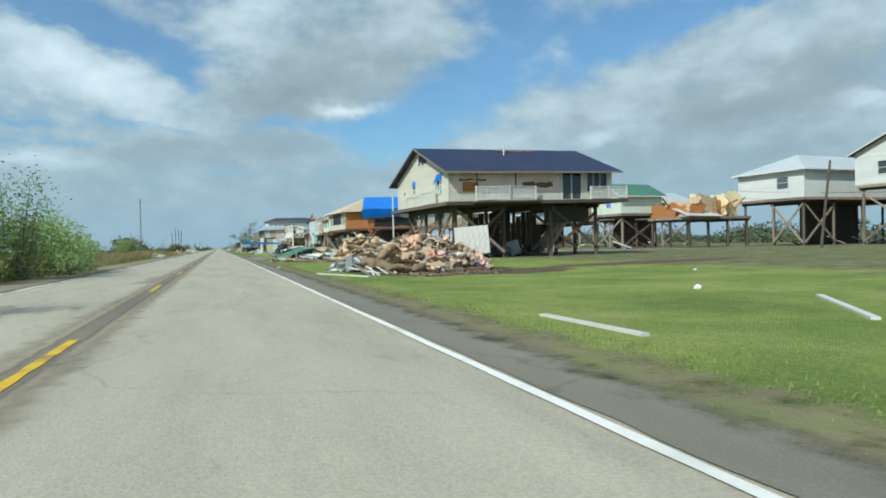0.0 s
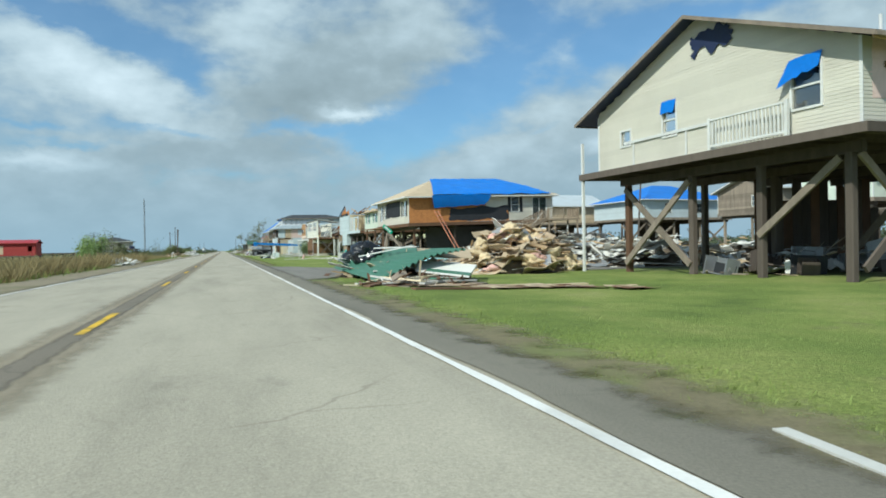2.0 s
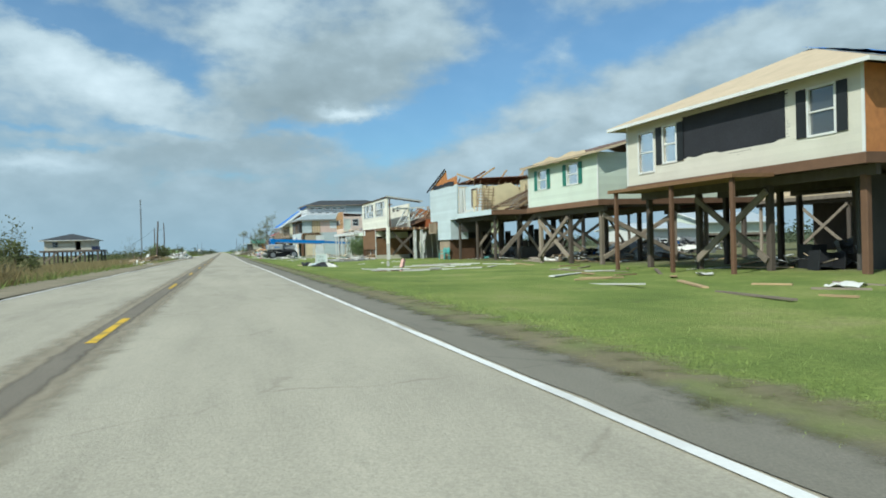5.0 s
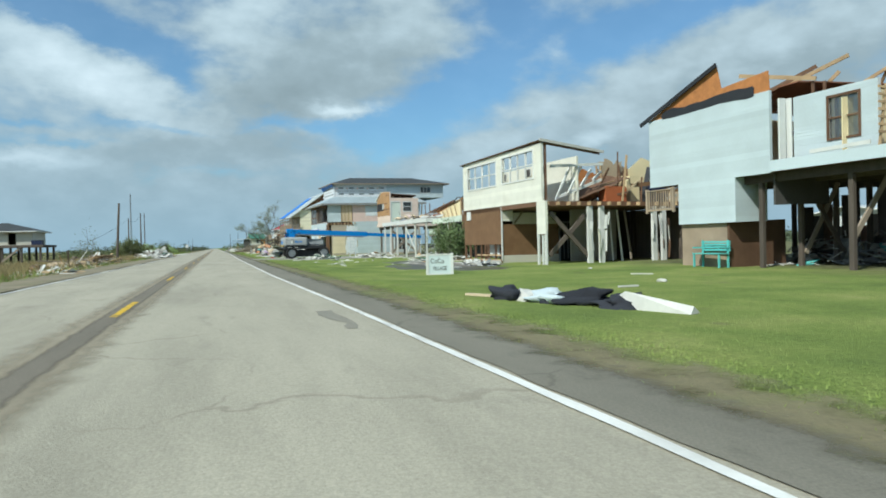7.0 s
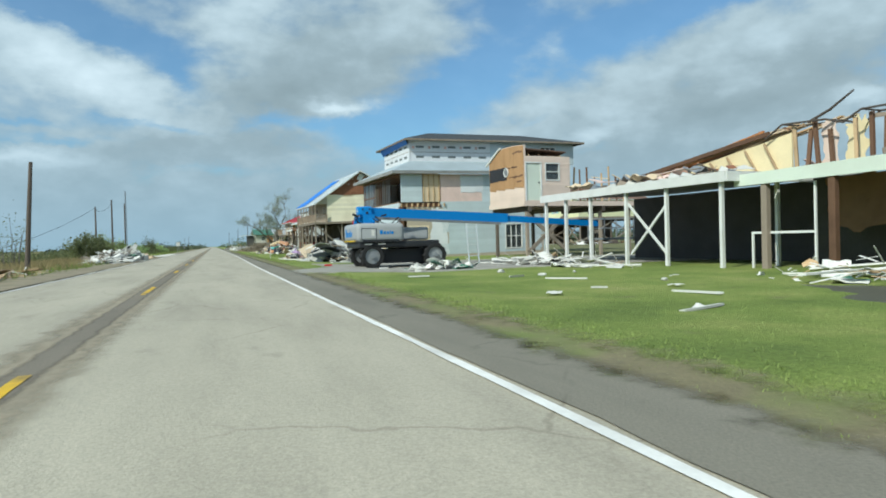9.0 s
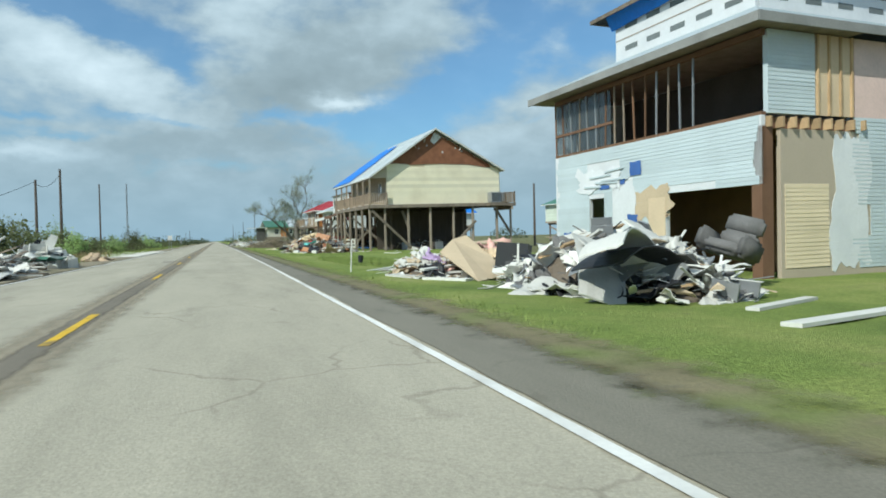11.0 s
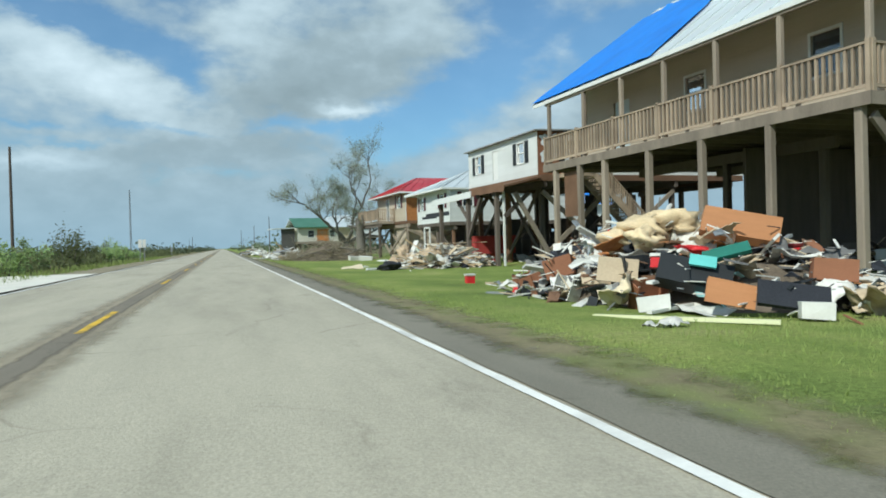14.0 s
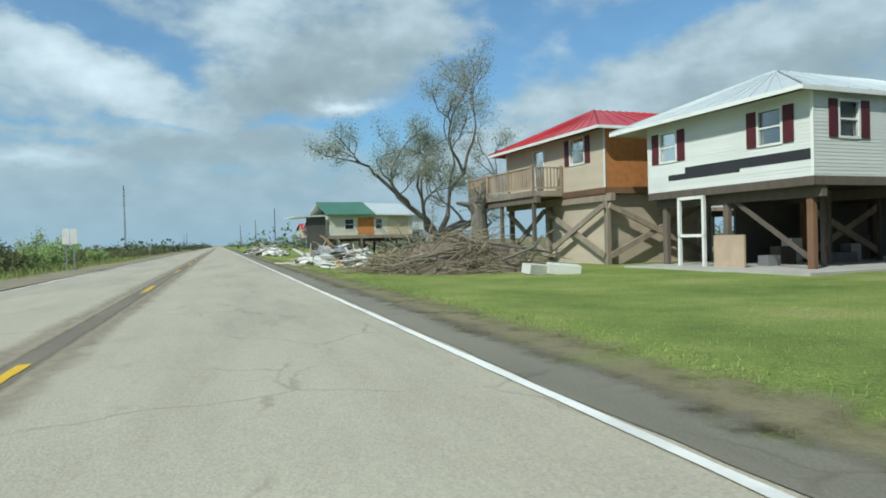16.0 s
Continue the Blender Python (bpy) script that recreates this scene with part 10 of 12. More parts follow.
    g = Geo()
    g.box(5.54, 5.552, 175.55, 175.68, 2.42, 2.5)
    part("notice_plate", g, board_white, bl)
    for x, z, q in ((5.75, 2.54, 0.035), (5.95, 2.36, 0.06), (6.05, 2.54, 0.03)):
        g = Geo()
        g.tube([(x, 175.42, z), (x, 176.0, z)], [q, q], 14)
        part("pivot_pin", g, plastic_black, bl)
    for k in range(6):
        g = Geo()
        y = 175.5 + 0.08 * k
        g.tube([(5.6, y, 2.3), (5.5 - 0.04 * (k % 2), y + 0.05 * (k % 3 - 1), 2.12), (5.55, y + 0.02 * k, 1.95), (5.8, y, 1.86)], [0.018] * 4, 7)
        part("hose", g, rubber, bl)
    g = Geo()
    g.box(5.6, 6.1, 175.98, 176.25, 1.86, 2.15)
    g.box(5.7, 5.95, 176.25, 176.4, 1.86, 2.02)
    part("control_box", g, lift_blue, t)
    for y in (175.2, 175.36, 175.47, 175.62):
        g = Geo()
        g.box(5.935, 5.948, y, y + 0.08, 0.44, 0.52)
        part("text_bar", g, board_white, t)
    g = Geo()
    g.beam((5.7, 175.7, 2.41), (13.2, 176.3, 2.06), 0.36, 0.44)
    b1 = part("boom", g, lift_blue, t, "long blue telescopic boom")
    g = Geo()
    g.beam((13.0, 176.3, 2.06), (18.8, 176.9, 1.72), 0.26, 0.3)
    part("boom_stage", g, lift_blue, b1, "inner boom stage")
    g = Geo()
    g.beam((6.1, 175.5, 2.14), (12.8, 176.1, 1.80), 0.1, 0.12)
    part("cable_track", g, metal_grey, b1, "grey cable track under the boom")
    r = random.Random(77)
    for k in range(26):
        x, y, z = r.uniform(5.5, 6.6), r.uniform(175.3, 176.2), r.uniform(1.85, 2.22)
        g = Geo()
        g.tube([(x, y, z), (x + r.uniform(-0.3, 0.3), y + r.uniform(-0.1, 0.1), z + r.uniform(0.05, 0.2))], [r.uniform(0.02, 0.06)] * 2, 10)
        part("linkage", g, lift_blue if k % 3 else plastic_black, bl)
    g = Geo()
    g.tube([(6.3, 175.38, 2.2), (6.6, 175.3, 1.9), (7.0, 175.3, 1.85), (7.4, 175.4, 2.15)], [0.025] * 4, 8)
    g.tube([(6.2, 175.4, 2.1), (6.6, 175.25, 1.8), (7.2, 175.3, 1.8), (7.5, 175.4, 2.1)], [0.025] * 4, 8)
    part("hose", g, rubber, bl)
    for x, y, r in ((5.55, 176.2, 0.05), (5.7, 176.35, 0.04)):
        g = Geo()
        g.tube([(x, y, 1.85), (x, y, 2.12)], [r, r], 10)
        part("valve_block", g, lift_blue, cw)
    g = Geo()
    g.tube([(5.5, 176.4, 1.9), (5.5, 176.4, 2.08)], [0.035, 0.03], 12)
    part("beacon", g, scrap_red, cw, "small red beacon")
    # platform at the boom's end
    g = Geo()
    for x in (18.8, 20.6):
        for y in (176.2, 177.8):
            g.box(x, x + 0.05, y, y + 0.05, 0.9, 2.0)
    for z in (0.9, 1.45, 1.95):
        g.box(18.8, 20.65, 176.2, 176.25, z, z + 0.05)
        g.box(18.8, 20.65, 177.8, 177.85, z, z + 0.05)
        g.box(18.8, 18.85, 176.2, 177.85, z, z + 0.05)
        g.box(20.6, 20.65, 176.2, 177.85, z, z + 0.05)
    g.box(18.8, 20.65, 176.2, 177.85, 0.85, 0.9)
    part("work_platform", g, metal_grey, t, "grey railed work platform")

    t.location.x += 0.46


boom_lift()


def step_ladder():
    t = thing("step_ladder", "aluminium ladder standing beside the pink house", "ladder", (12.6, 178.2, GROUND))
    for x in (0.0, 0.55):
        g = Geo()
        g.beam((12.3 + x, 178.0, GROUND - 0.03), (12.4 + x, 178.6, 2.2), 0.06, 0.09)
        part("rail", g, metal_white, t)
    for k in range(7):
        g = Geo()
        z = 0.2 + 0.3 * k
        g.beam((12.3 + 0.043 * z, 178.0 + 0.27 * z, z), (12.85 + 0.043 * z, 178.0 + 0.27 * z, z), 0.06, 0.04)
        part("rung", g, metal_white, t)


step_ladder()
for k, (x, y) in enumerate(((4.85, 177.0), (6.4, 172.6))):
    ob = single("loose_scrap", Geo().box(-0.16, 0.16, -0.1, 0.1, 0, 0.07), scrap_red if k == 0 else board_white, "red plastic scrap on the driveway" if k == 0 else "crumpled white scrap on the driveway", "debris", "scattered scraps on the lawns")
    ob.location = (x, y, ground_height(x, y) + 0.03)
heap("green and white rubble beside the lift", 8.6, 171.6, 1.4, 0.9, 0.35, 26, [("sheet", metal_green, 3), ("lump", board_white, 2), ("sheet", board_white, 2)], 61, None, sizes=0.7)

# ---- piles before the wrapped house ----
p5 = heap("big pile of furniture, wallboard and black plastic", 7.6, 189.8, 2.0, 3.2, 1.15, 140, [("sheet", board_white, 6), ("crumple", board_white, 5), ("lump", plastic_black, 1), ("crumple", plastic_black, 1), ("sheet", board_buff, 2), ("plank", board_white, 4), ("lump", cloth_grey, 3), ("sheet", metal_grey, 3), ("case", metal_grey, 2), ("plank", wood_raw, 2), ("lump", cloth_dark, 2)], 71, dirt, deg=-4, sizes=0.78, flat=0.8)
p5b = heap("pile of tan panels, pink insulation and bedding", 6.3, 196.4, 1.5, 2.8, 0.7, 70, [("crumple", board_buff, 4), ("crumple", foam_pink, 3), ("sheet", board_white, 3), ("crumple", board_white, 3), ("lump", cloth_grey, 1), ("plank", wood_raw, 2), ("sheet", carpet_tan, 2), ("plank", board_white, 6)], 72, dirt, sizes=0.62)


def bent_panel(parent, x, y, z, lx, ly, turn, bend, mat, label):
    g = Geo()
    g.sheet(lambda s, t: ((s - 0.5) * lx, (t - 0.5) * ly, bend * (0.25 - (s - 0.5) ** 2) * 4 + 0.05 * noise.noise((s * 3, t * 3, x))), 14, 6, 0.03)
    piece(parent, mesh_of("bent_panel", g, mat, smooth=False), (x, y, z), (1, 1, 1), [radians(a) for a in turn], label)


g = Geo()
g.slab([(5.72, 195.0, 0.62), (6.3, 195.6, 0.95), (6.75, 195.7, 1.06), (7.1, 194.6, 0.42), (7.2, 193.9, 0.04), (6.5, 193.3, -0.04), (6.0, 192.95, -0.06)], 0.03)
part("hardboard_sheet", g, board_buff, p5b, "large tan hardboard sheet leaning on the pile")
for x, y, z, k, m in ((5.40, 195.4, 0.5, 0.62, board_white), (5.62, 194.95, 0.5, 0.6, lavender_cloth), (5.3, 194.35, 0.18, 0.6, plastic_black), (7.5, 195.6, 0.7, 0.7, foam_pink), (7.3, 194.9, 0.55, 0.6, board_buff)):
    piece(p5b, proto("crumple", m, 1), (x, y, z), (k, k, k * 0.8), (-0.5, 0.2, x * 3))
p5c = heap("low pile of white siding, cushions and tan boards", 8.9, 200.2, 1.7, 1.4, 0.6, 46, [("crumple", board_buff, 2), ("crumple", foam_pink, 2), ("plank", board_white, 3), ("sheet", board_buff, 2), ("lump", foam_pink, 3), ("plank", wood_grey, 4)], 75, dirt, sizes=0.6, flat=0.35)
for k, (x0, y0, x1, y1) in enumerate(((4.1, 198.4, 6.8, 198.9), (4.6, 198.9, 6.9, 199.3), (5.0, 199.3, 7.4, 199.2), (5.6, 199.7, 7.9, 199.9), (6.2, 200.2, 8.2, 200.9), (5.2, 198.5, 7.6, 199.6), (6.6, 198.8, 9.0, 199.1), (4.4, 198.7, 6.3, 199.7), (7.6, 200.9, 10.4, 201.6), (6.9, 199.6, 9.6, 200.4))):
    g = Geo()
    g.beam((x0, y0, -0.04 + 0.02 * (k % 3)), (x1, y1, 0.04 + 0.014 * k), 0.11, 0.02)
    part("siding_board", g, side_white if k % 2 else wood_grey, p5c, "long white siding board")
for x, y, z, k in ((8.7, 199.6, 0.55, 0.8), (9.3, 199.4, 0.65, 0.95), (8.2, 199.9, 0.62, 0.6)):
    piece(p5c, proto("lump", foam_pink, 1), (x, y, z), (k, k * 0.7, k * 0.5), (0.1, 0.2, x), "pale pink cushion", "cushion")
g = Geo()
g.slab([(7.6, 199.3, 0.72), (9.4, 199.0, 0.82), (9.5, 199.7, 0.9), (7.8, 199.9, 0.78)], 0.04)
part("hardboard_sheet", g, board_buff, p5c, "tan hardboard sheet")
for a, b in (((4.55, 195.9), (5.05, 194.7)), ((5.05, 194.2), (5.85, 193.2))):
    strip_board(a, b, 0.36, 0.06, board_white, "white panel beside the pile")
bent_panel(p5, 6.3, 188.2, 0.45, 2.6, 0.8, (20, -22, 62), 0.15, board_white, "long white panel leaning on the pile")
bent_panel(p5, 6.5, 187.4, 0.35, 2.0, 1.0, (-10, 10, 20), 0.4, plastic_black, "arched black plastic panel")
bent_panel(p5, 6.2, 187.1, 0.5, 2.4, 0.7, (-20, 14, 35), 0.5, board_white, "arched white panel over the pile")
bent_panel(p5, 7.0, 188.0, 0.5, 1.6, 0.7, (15, -16, 10), 0.15, metal_grey, "bent grey sheet on the pile")
bent_panel(p5, 7.8, 188.8, 0.7, 1.6, 0.7, (35, 30, 40), 0.3, board_white, "torn white sheet")


def armchair():
    t = thing("recliner", "grey upholstered recliner lying on the debris pile", "armchair", (9.6, 188.8, 0.5))
    m = Matrix.Translation((9.6, 188.8, 0.55)) @ Euler((radians(-18), radians(14), radians(-70))).to_matrix().to_4x4()
    P = lambda x, y, z: tuple(m @ Vector((x, y, z)))

    def cushion(name, x0, x1, y0, y1, z0, z1):
        bm = bmesh.new()
        bmesh.ops.create_cube(bm, size=1.0)
        for v in bm.verts:
            v.co = Vector(((x0 + x1) / 2 + v.co.x * (x1 - x0), (y0 + y1) / 2 + v.co.y * (y1 - y0), (z0 + z1) / 2 + v.co.z * (z1 - z0)))
        bmesh.ops.bevel(bm, geom=bm.edges[:], offset=0.07, segments=3, affect="EDGES")
        for v in bm.verts:
            v.co = Vector(P(*v.co))
        me = bpy.data.meshes.new(name)
        bm.to_mesh(me)
        bm.free()
        me.materials.append(cloth_grey)
        me.polygons.foreach_set("use_smooth", [True] * len(me.polygons))
        ob = new(name, me)
        ob.parent = t
        ob.matrix_parent_inverse = Matrix.Translation(t.location).inverted()

    cushion("seat", -0.35, 0.35, -0.35, 0.35, 0.0, 0.25)
    cushion("backrest", -0.38, 0.38, 0.25, 0.5, 0.2, 0.6)
    cushion("backrest", -0.38, 0.38, 0.3, 0.55, 0.55, 0.95)
    cushion("armrest", -0.55, -0.33, -0.35, 0.45, 0.0, 0.45)
    cushion("armrest", 0.33, 0.55, -0.35, 0.45, 0.0, 0.45)


armchair()


def face(parent, name, at, w, hh, d, back, roll, mat, label="", turn=-37):
    """A box-like piece that leans on a pile, its broad side to the road."""
    g = Geo()
    j = lambda k: 0.025 * noise.noise((at[0] * 3 + k, at[1], k))
    g.box(-w / 2, w / 2, 0, d, -hh / 2, hh / 2)
    g.v = [(x + j(i), y + j(i + 9), z + j(i + 20)) for i, (x, y, z) in enumerate(g.v)]
    return piece(parent, mesh_of(name, g, mat), at, (1, 1, 1), (radians(back), radians(roll), radians(turn)), label)


face(p5, "black_cabinet", (7.15, 192.5, 0.18), 1.2, 0.6, 0.4, -18, -6, plastic_black, "black plastic cabinet")
face(p5, "black_cabinet", (6.9, 193.0, 0.5), 0.8, 0.7, 0.5, -8, 4, shutter_black, "black metal cabinet")
bent_panel(p5, 9.2, 183.6, -0.02, 1.8, 0.5, (0, 0, 20), 0.04, board_white, "flat white panel on the grass")
bent_panel(p5, 10.6, 184.6, -0.02, 2.4, 0.5, (0, 0, 8), 0.05, side_white, "flat white siding on the grass")
bent_panel(p5, 8.6, 181.9, -0.02, 1.6, 0.35, (0, 0, -12), 0.04, side_white, "flat white siding on the grass")
strip_board((6.2, 184.0), (9.0, 184.8), 0.25, 0.05, board_white, "white board on the grass")
strip_board((7.2, 185.6), (9.2, 186.4), 0.2, 0.05, board_white, "white board on the grass")
g = Geo()
g.tube([(3.97, 198.6, GROUND - 0.2), (4.02, 198.6, 1.0)], [0.019, 0.019], 8)
single("marker_post", g, trim_white, "thin pale steel marker post", "post")
g = Geo()
g.tube([(7.0, 211.6, GROUND - 0.1), (7.04, 211.6, GROUND + 0.27)], [0.11, 0.14], 14)
single("bucket", g, plastic_black, "black plastic bucket in the ditch grass", "bucket")

# ---- before the porch house ----
COL = [("sheet", board_white, 6), ("crumple", board_white, 5), ("plank", board_white, 6), ("crumple", board_buff, 3), ("case", board_white, 2), ("sheet", osb, 1), ("case", shutter_black, 2), ("plank", wood_brown, 4), ("sheet", board_buff, 3), ("lump", scrap_red, 1), ("sheet", aqua_board, 2), ("crumple", cloth_grey, 2), ("plank", metal_grey, 3), ("case", gable_brown, 1), ("lump", cloth_dark, 2), ("sheet", side_lemon, 1)]
p6 = heap("large pile of broken furniture, doors and wallboard", 8.4, 235.5, 2.6, 4.2, 1.45, 240, COL, 81, dirt, deg=8, sizes=0.62, flat=0.8)
face(p6, "orange_cupboard", (8.45, 233.7, 1.22), 1.25, 0.48, 0.28, -28, 12, cupboard_orange, "orange veneered cupboard lying on top")
for x, y, z, k in ((7.7, 235.3, 1.12, 1.0), (8.1, 235.0, 1.25, 0.9), (7.4, 235.6, 0.95, 0.9), (7.2, 234.6, 1.0, 0.7)):
    piece(p6, proto("lump", foam_yellow, int(x) % 3), (x, y, z), (k, k * 0.8, k * 0.5), (0.2, 0.1, x), "torn yellow insulation")
face(p6, "drawer_box", (6.3, 236.2, 0.5), 0.56, 0.39, 0.47, -10, -16, gable_brown, "dark red-brown drawer box")
face(p6, "hardboard_sheet", (6.4, 234.3, 0.5), 0.66, 0.43, 0.02, -22, 6, board_buff)
piece(p6, proto("crumple", side_yellow, 2), (6.1, 233.8, 0.22), (0.7, 0.6, 0.6), (-0.7, 0.2, 0.6), "crumpled cream paper")
tv = face(p6, "television", (6.9, 233.0, 0.5), 1.09, 0.47, 0.27, -38, 13, shutter_black, "dark television lying on its back")
face(p6, "cushion", (7.0, 232.93, 0.66), 0.39, 0.20, 0.04, -38, 10, turquoise, "turquoise cushion")
face(p6, "small_box", (6.62, 233.5, 0.64), 0.25, 0.16, 0.20, -10, 0, scrap_red, "small red box")
face(p6, "small_box", (6.62, 233.5, 0.76), 0.27, 0.05, 0.21, -10, 0, board_white, "white lid")
face(p6, "veneer_panel", (6.85, 232.2, 0.22), 0.66, 0.39, 0.04, -34, 12, cupboard_orange, "broken orange veneer panel")
face(p6, "black_panel", (7.4, 231.65, 0.2), 0.90, 0.39, 0.08, -32, 8, cloth_dark, "dark padded panel")
face(p6, "white_crate", (7.38, 231.25, 0.02), 0.39, 0.23, 0.27, -4, 3, board_white, "white box")
face(p6, "white_crate", (6.15, 233.0, 0.06), 0.47, 0.23, 0.23, -12, -6, board_white)
face(p6, "white_crate", (6.15, 235.7, 0.24), 0.51, 0.23, 0.35, -20, -10, trim_white)
face(p6, "brown_box", (8.45, 231.9, 0.5), 0.58, 0.33, 0.31, -12, 6, gable_brown, "brown broken cabinet")
face(p6, "green_panel", (7.5, 233.0, 0.8), 0.70, 0.23, 0.09, -50, -14, shutter_green, "grey-green cabinet door")
piece(p6, proto("crumple", board_buff, 0), (8.7, 231.2, 0.25), (1.1, 0.9, 0.8), (-0.5, 0.3, 0.3))
piece(p6, proto("crumple", board_white, 1), (5.1, 231.35, -0.02), (0.45, 0.35, 0.3), (0, 0, 0.3))
g = Geo()
g.beam((5.0, 232.8, -0.05), (6.5, 231.0, -0.04), 0.09, 0.05)
part("thin_batten", g, side_lemon, p6)
p6b = heap("yellow insulation heap with dark and white panels", 9.9, 240.4, 1.3, 1.6, 0.9, 70, [("lump", foam_yellow, 12), ("crumple", board_white, 1), ("crumple", tarp_blue, 1)], 82, dirt, sizes=0.75, flat=0.9)
for k, (x, y, z, w) in enumerate(((9.0, 239.6, 0.25, 0.75), (9.6, 239.3, 0.35, 0.8), (9.3, 240.0, 0.65, 0.8), (10.0, 239.8, 0.7, 0.85), (10.4, 239.2, 0.3, 0.7))):
    piece(p6b, proto("lump", foam_yellow, k % 3), (x, y, z), (w, w * 0.8, w * 0.55), (0.2 * k, 0.1, k), "torn slab of yellow insulation" if k == 0 else "")
face(p6, "padded_panel", (8.0, 238.4, 0.45), 0.8, 0.95, 0.12, -18, -14, cloth_dark, "dark padded panel standing on edge")
face(p6, "white_panel", (8.0, 238.3, 0.38), 0.18, 1.0, 0.1, -18, 22, board_white, "white strip across the dark panel")
g = Geo()
g.sheet(lambda s, t: (5.2 + 1.1 * s + 0.3 * t, 254.6 + 2.0 * t + 0.3 * s, GROUND + 0.07 + 0.06 * noise.noise((s * 3, t * 3, 4)) + 0.14 * s * t), 12, 10, 0.03)
single("cream_sheet", g, side_yellow, "crumpled cream sheet lying on the lawn", "debris", "scattered scraps on the lawns")
for x, y, k in ((7.1, 253.25, 0.92), (8.5, 254.1, 0.5)):
    ob = new("loose_bag", proto("lump", plastic_black, 1))
    ob.location, ob.scale = (x, y, GROUND + 0.12), (k, k * 0.8, k * 0.5)
    tagged(ob, "torn black plastic bag beside the pile", "bag")
scatter("pale boards lying before the back row", 36, 64, 236, 250, 40, [("plank", board_white, 3), ("plank", wood_grey, 2), ("sheet", board_white, 2)], 85, 1.6)
scatter("small pale scrap on the grass", 8.5, 20, 224, 233, 12, [("lump", board_white, 3), ("plank", board_white, 2), ("sheet", board_white, 1)], 84, 0.45)


def yard_board():
    t = thing("yard_board", "pale painted sign board standing on the lawn", "sign", (12.9, 245.2, GROUND))
    P = footprint(12.3, 245.4, -16)
    g = Geo()
    g.box(0, 1.55, 0, 0.05, 0.05, 1.0)
    b = part("board", g, board_white, t, "stained white board", P)
    for x0, x1, z, m in ((0.25, 0.75, 0.62, mud), (0.85, 1.15, 0.60, mud), (0.5, 1.2, 0.25, ink_grey), (0.05, 0.5, 0.85, foam_yellow)):
        g = Geo()
        g.box(x0, x1, -0.008, -0.003, z, z + 0.18)
        part("text_bar", g, m, b, place=P)
    for x in (0.1, 1.4):
        g = Geo()
        g.box(x, x + 0.06, 0.051, 0.11, GROUND - 0.1, 0.9)
        part("leg", g, wood_grey, t, place=P)


yard_board()


def cooler():
    t = thing("cooler", "small red cooler with a white lid on the lawn", "cooler", (6.48, 241.5, GROUND))
    g = Geo()
    g.box(6.36, 6.58, 241.40, 241.60, GROUND, GROUND + 0.24)
    part("body", g, scrap_red, t)
    g = Geo()
    g.box(6.34, 6.60, 241.38, 241.62, GROUND + 0.242, GROUND + 0.29)
    part("lid", g, board_white, t, "white lid")


cooler()
strip_board((6.7, 240.8), (7.6, 240.9), 0.3, 0.05, board_buff, "buff board beside the cooler")

earth_patch("tarpaulin_patch", "flat blue tarpaulin on the lawn", 15.7, 250.6, 1.0, 1.3, tarp_blue, 0, 12, 0.1)
p7 = heap("pile of pale siding, carpet rolls and torn boards", 10.2, 255.0, 2.2, 2.6, 1.0, 130, [("sheet", board_white, 3), ("crumple", board_white, 2), ("plank", board_white, 9), ("plank", board_buff, 6), ("sheet", board_buff, 5), ("sheet", carpet_tan, 3), ("lump", plastic_black, 1), ("sheet", metal_grey, 3), ("lump", carpet_tan, 2), ("plank", wood_raw, 2), ("lump", cloth_dark, 1)], 91, dirt, sizes=0.9, flat=0.55)
for x, y, z, a, b, c, k in ((8.1, 255.95, 0.12, 0.75, 0.6, 0.62, 0), (8.62, 256.25, 0.42, 0.62, 0.55, 0.85, 1), (8.5, 255.55, 0.02, 0.6, 0.5, 0.4, 2), (8.8, 256.5, 0.75, 0.42, 0.4, 0.5, 0)):
    piece(p7, proto("lump", carpet_tan, k), (x, y, z), (a, b, c), (0.3 * k, 0.4 - 0.3 * k, x * 2), "rolled-up brown carpet" if k == 0 else "")
for a, b, w, m in (((8.95, 256.2, 0.45), (9.32, 256.35, 1.18), 0.34, board_white), ((9.15, 255.9, 0.9), (9.45, 255.8, 0.15), 0.3, side_mint), ((9.3, 256.2, 0.75), (9.75, 255.8, 0.2), 0.45, side_mint),
                   ((8.7, 254.8, 0.12), (11.9, 255.7, 0.55), 0.5, board_white), ((9.0, 254.5, 0.1), (12.2, 255.1, 0.5), 0.42, side_cream), ((9.75, 255.6, 0.98), (11.2, 254.2, 0.72), 0.4, side_cream), ((10.2, 257.4, 1.0), (13.4, 257.2, 1.02), 0.3, board_buff),
                   ((9.3, 255.0, 0.5), (10.4, 255.6, 0.85), 0.5, board_white), ((9.0, 255.2, 0.15), (9.9, 256.0, 0.85), 0.28, board_buff)):
    g = Geo()
    g.beam(a, b, w, 0.035)
    part("torn_panel", g, m, p7, "pale torn panel")
for a, b in (((6.35, 254.55), (8.9, 254.95)), ((6.15, 253.5), (7.5, 254.0)), ((6.7, 254.75), (9.2, 255.2)), ((6.5, 254.3), (8.3, 254.4))):
    strip_board(a, b, 0.16, 0.05, side_white, "white siding strip beside the pile")
g = Geo()
g.tube([(7.95, 257.7, GROUND), (8.0, 257.7, 0.16), (8.35, 257.6, 0.2), (8.6, 257.5, 0.42), (8.3, 257.8, 0.45)], [0.03] * 5, 8)
g.tube([(8.35, 257.9, GROUND), (8.4, 257.9, 0.2), (8.8, 257.8, 0.3)], [0.03] * 3, 8)
part("bent_frame", g, plastic_black, p7, "bent black chair frame")
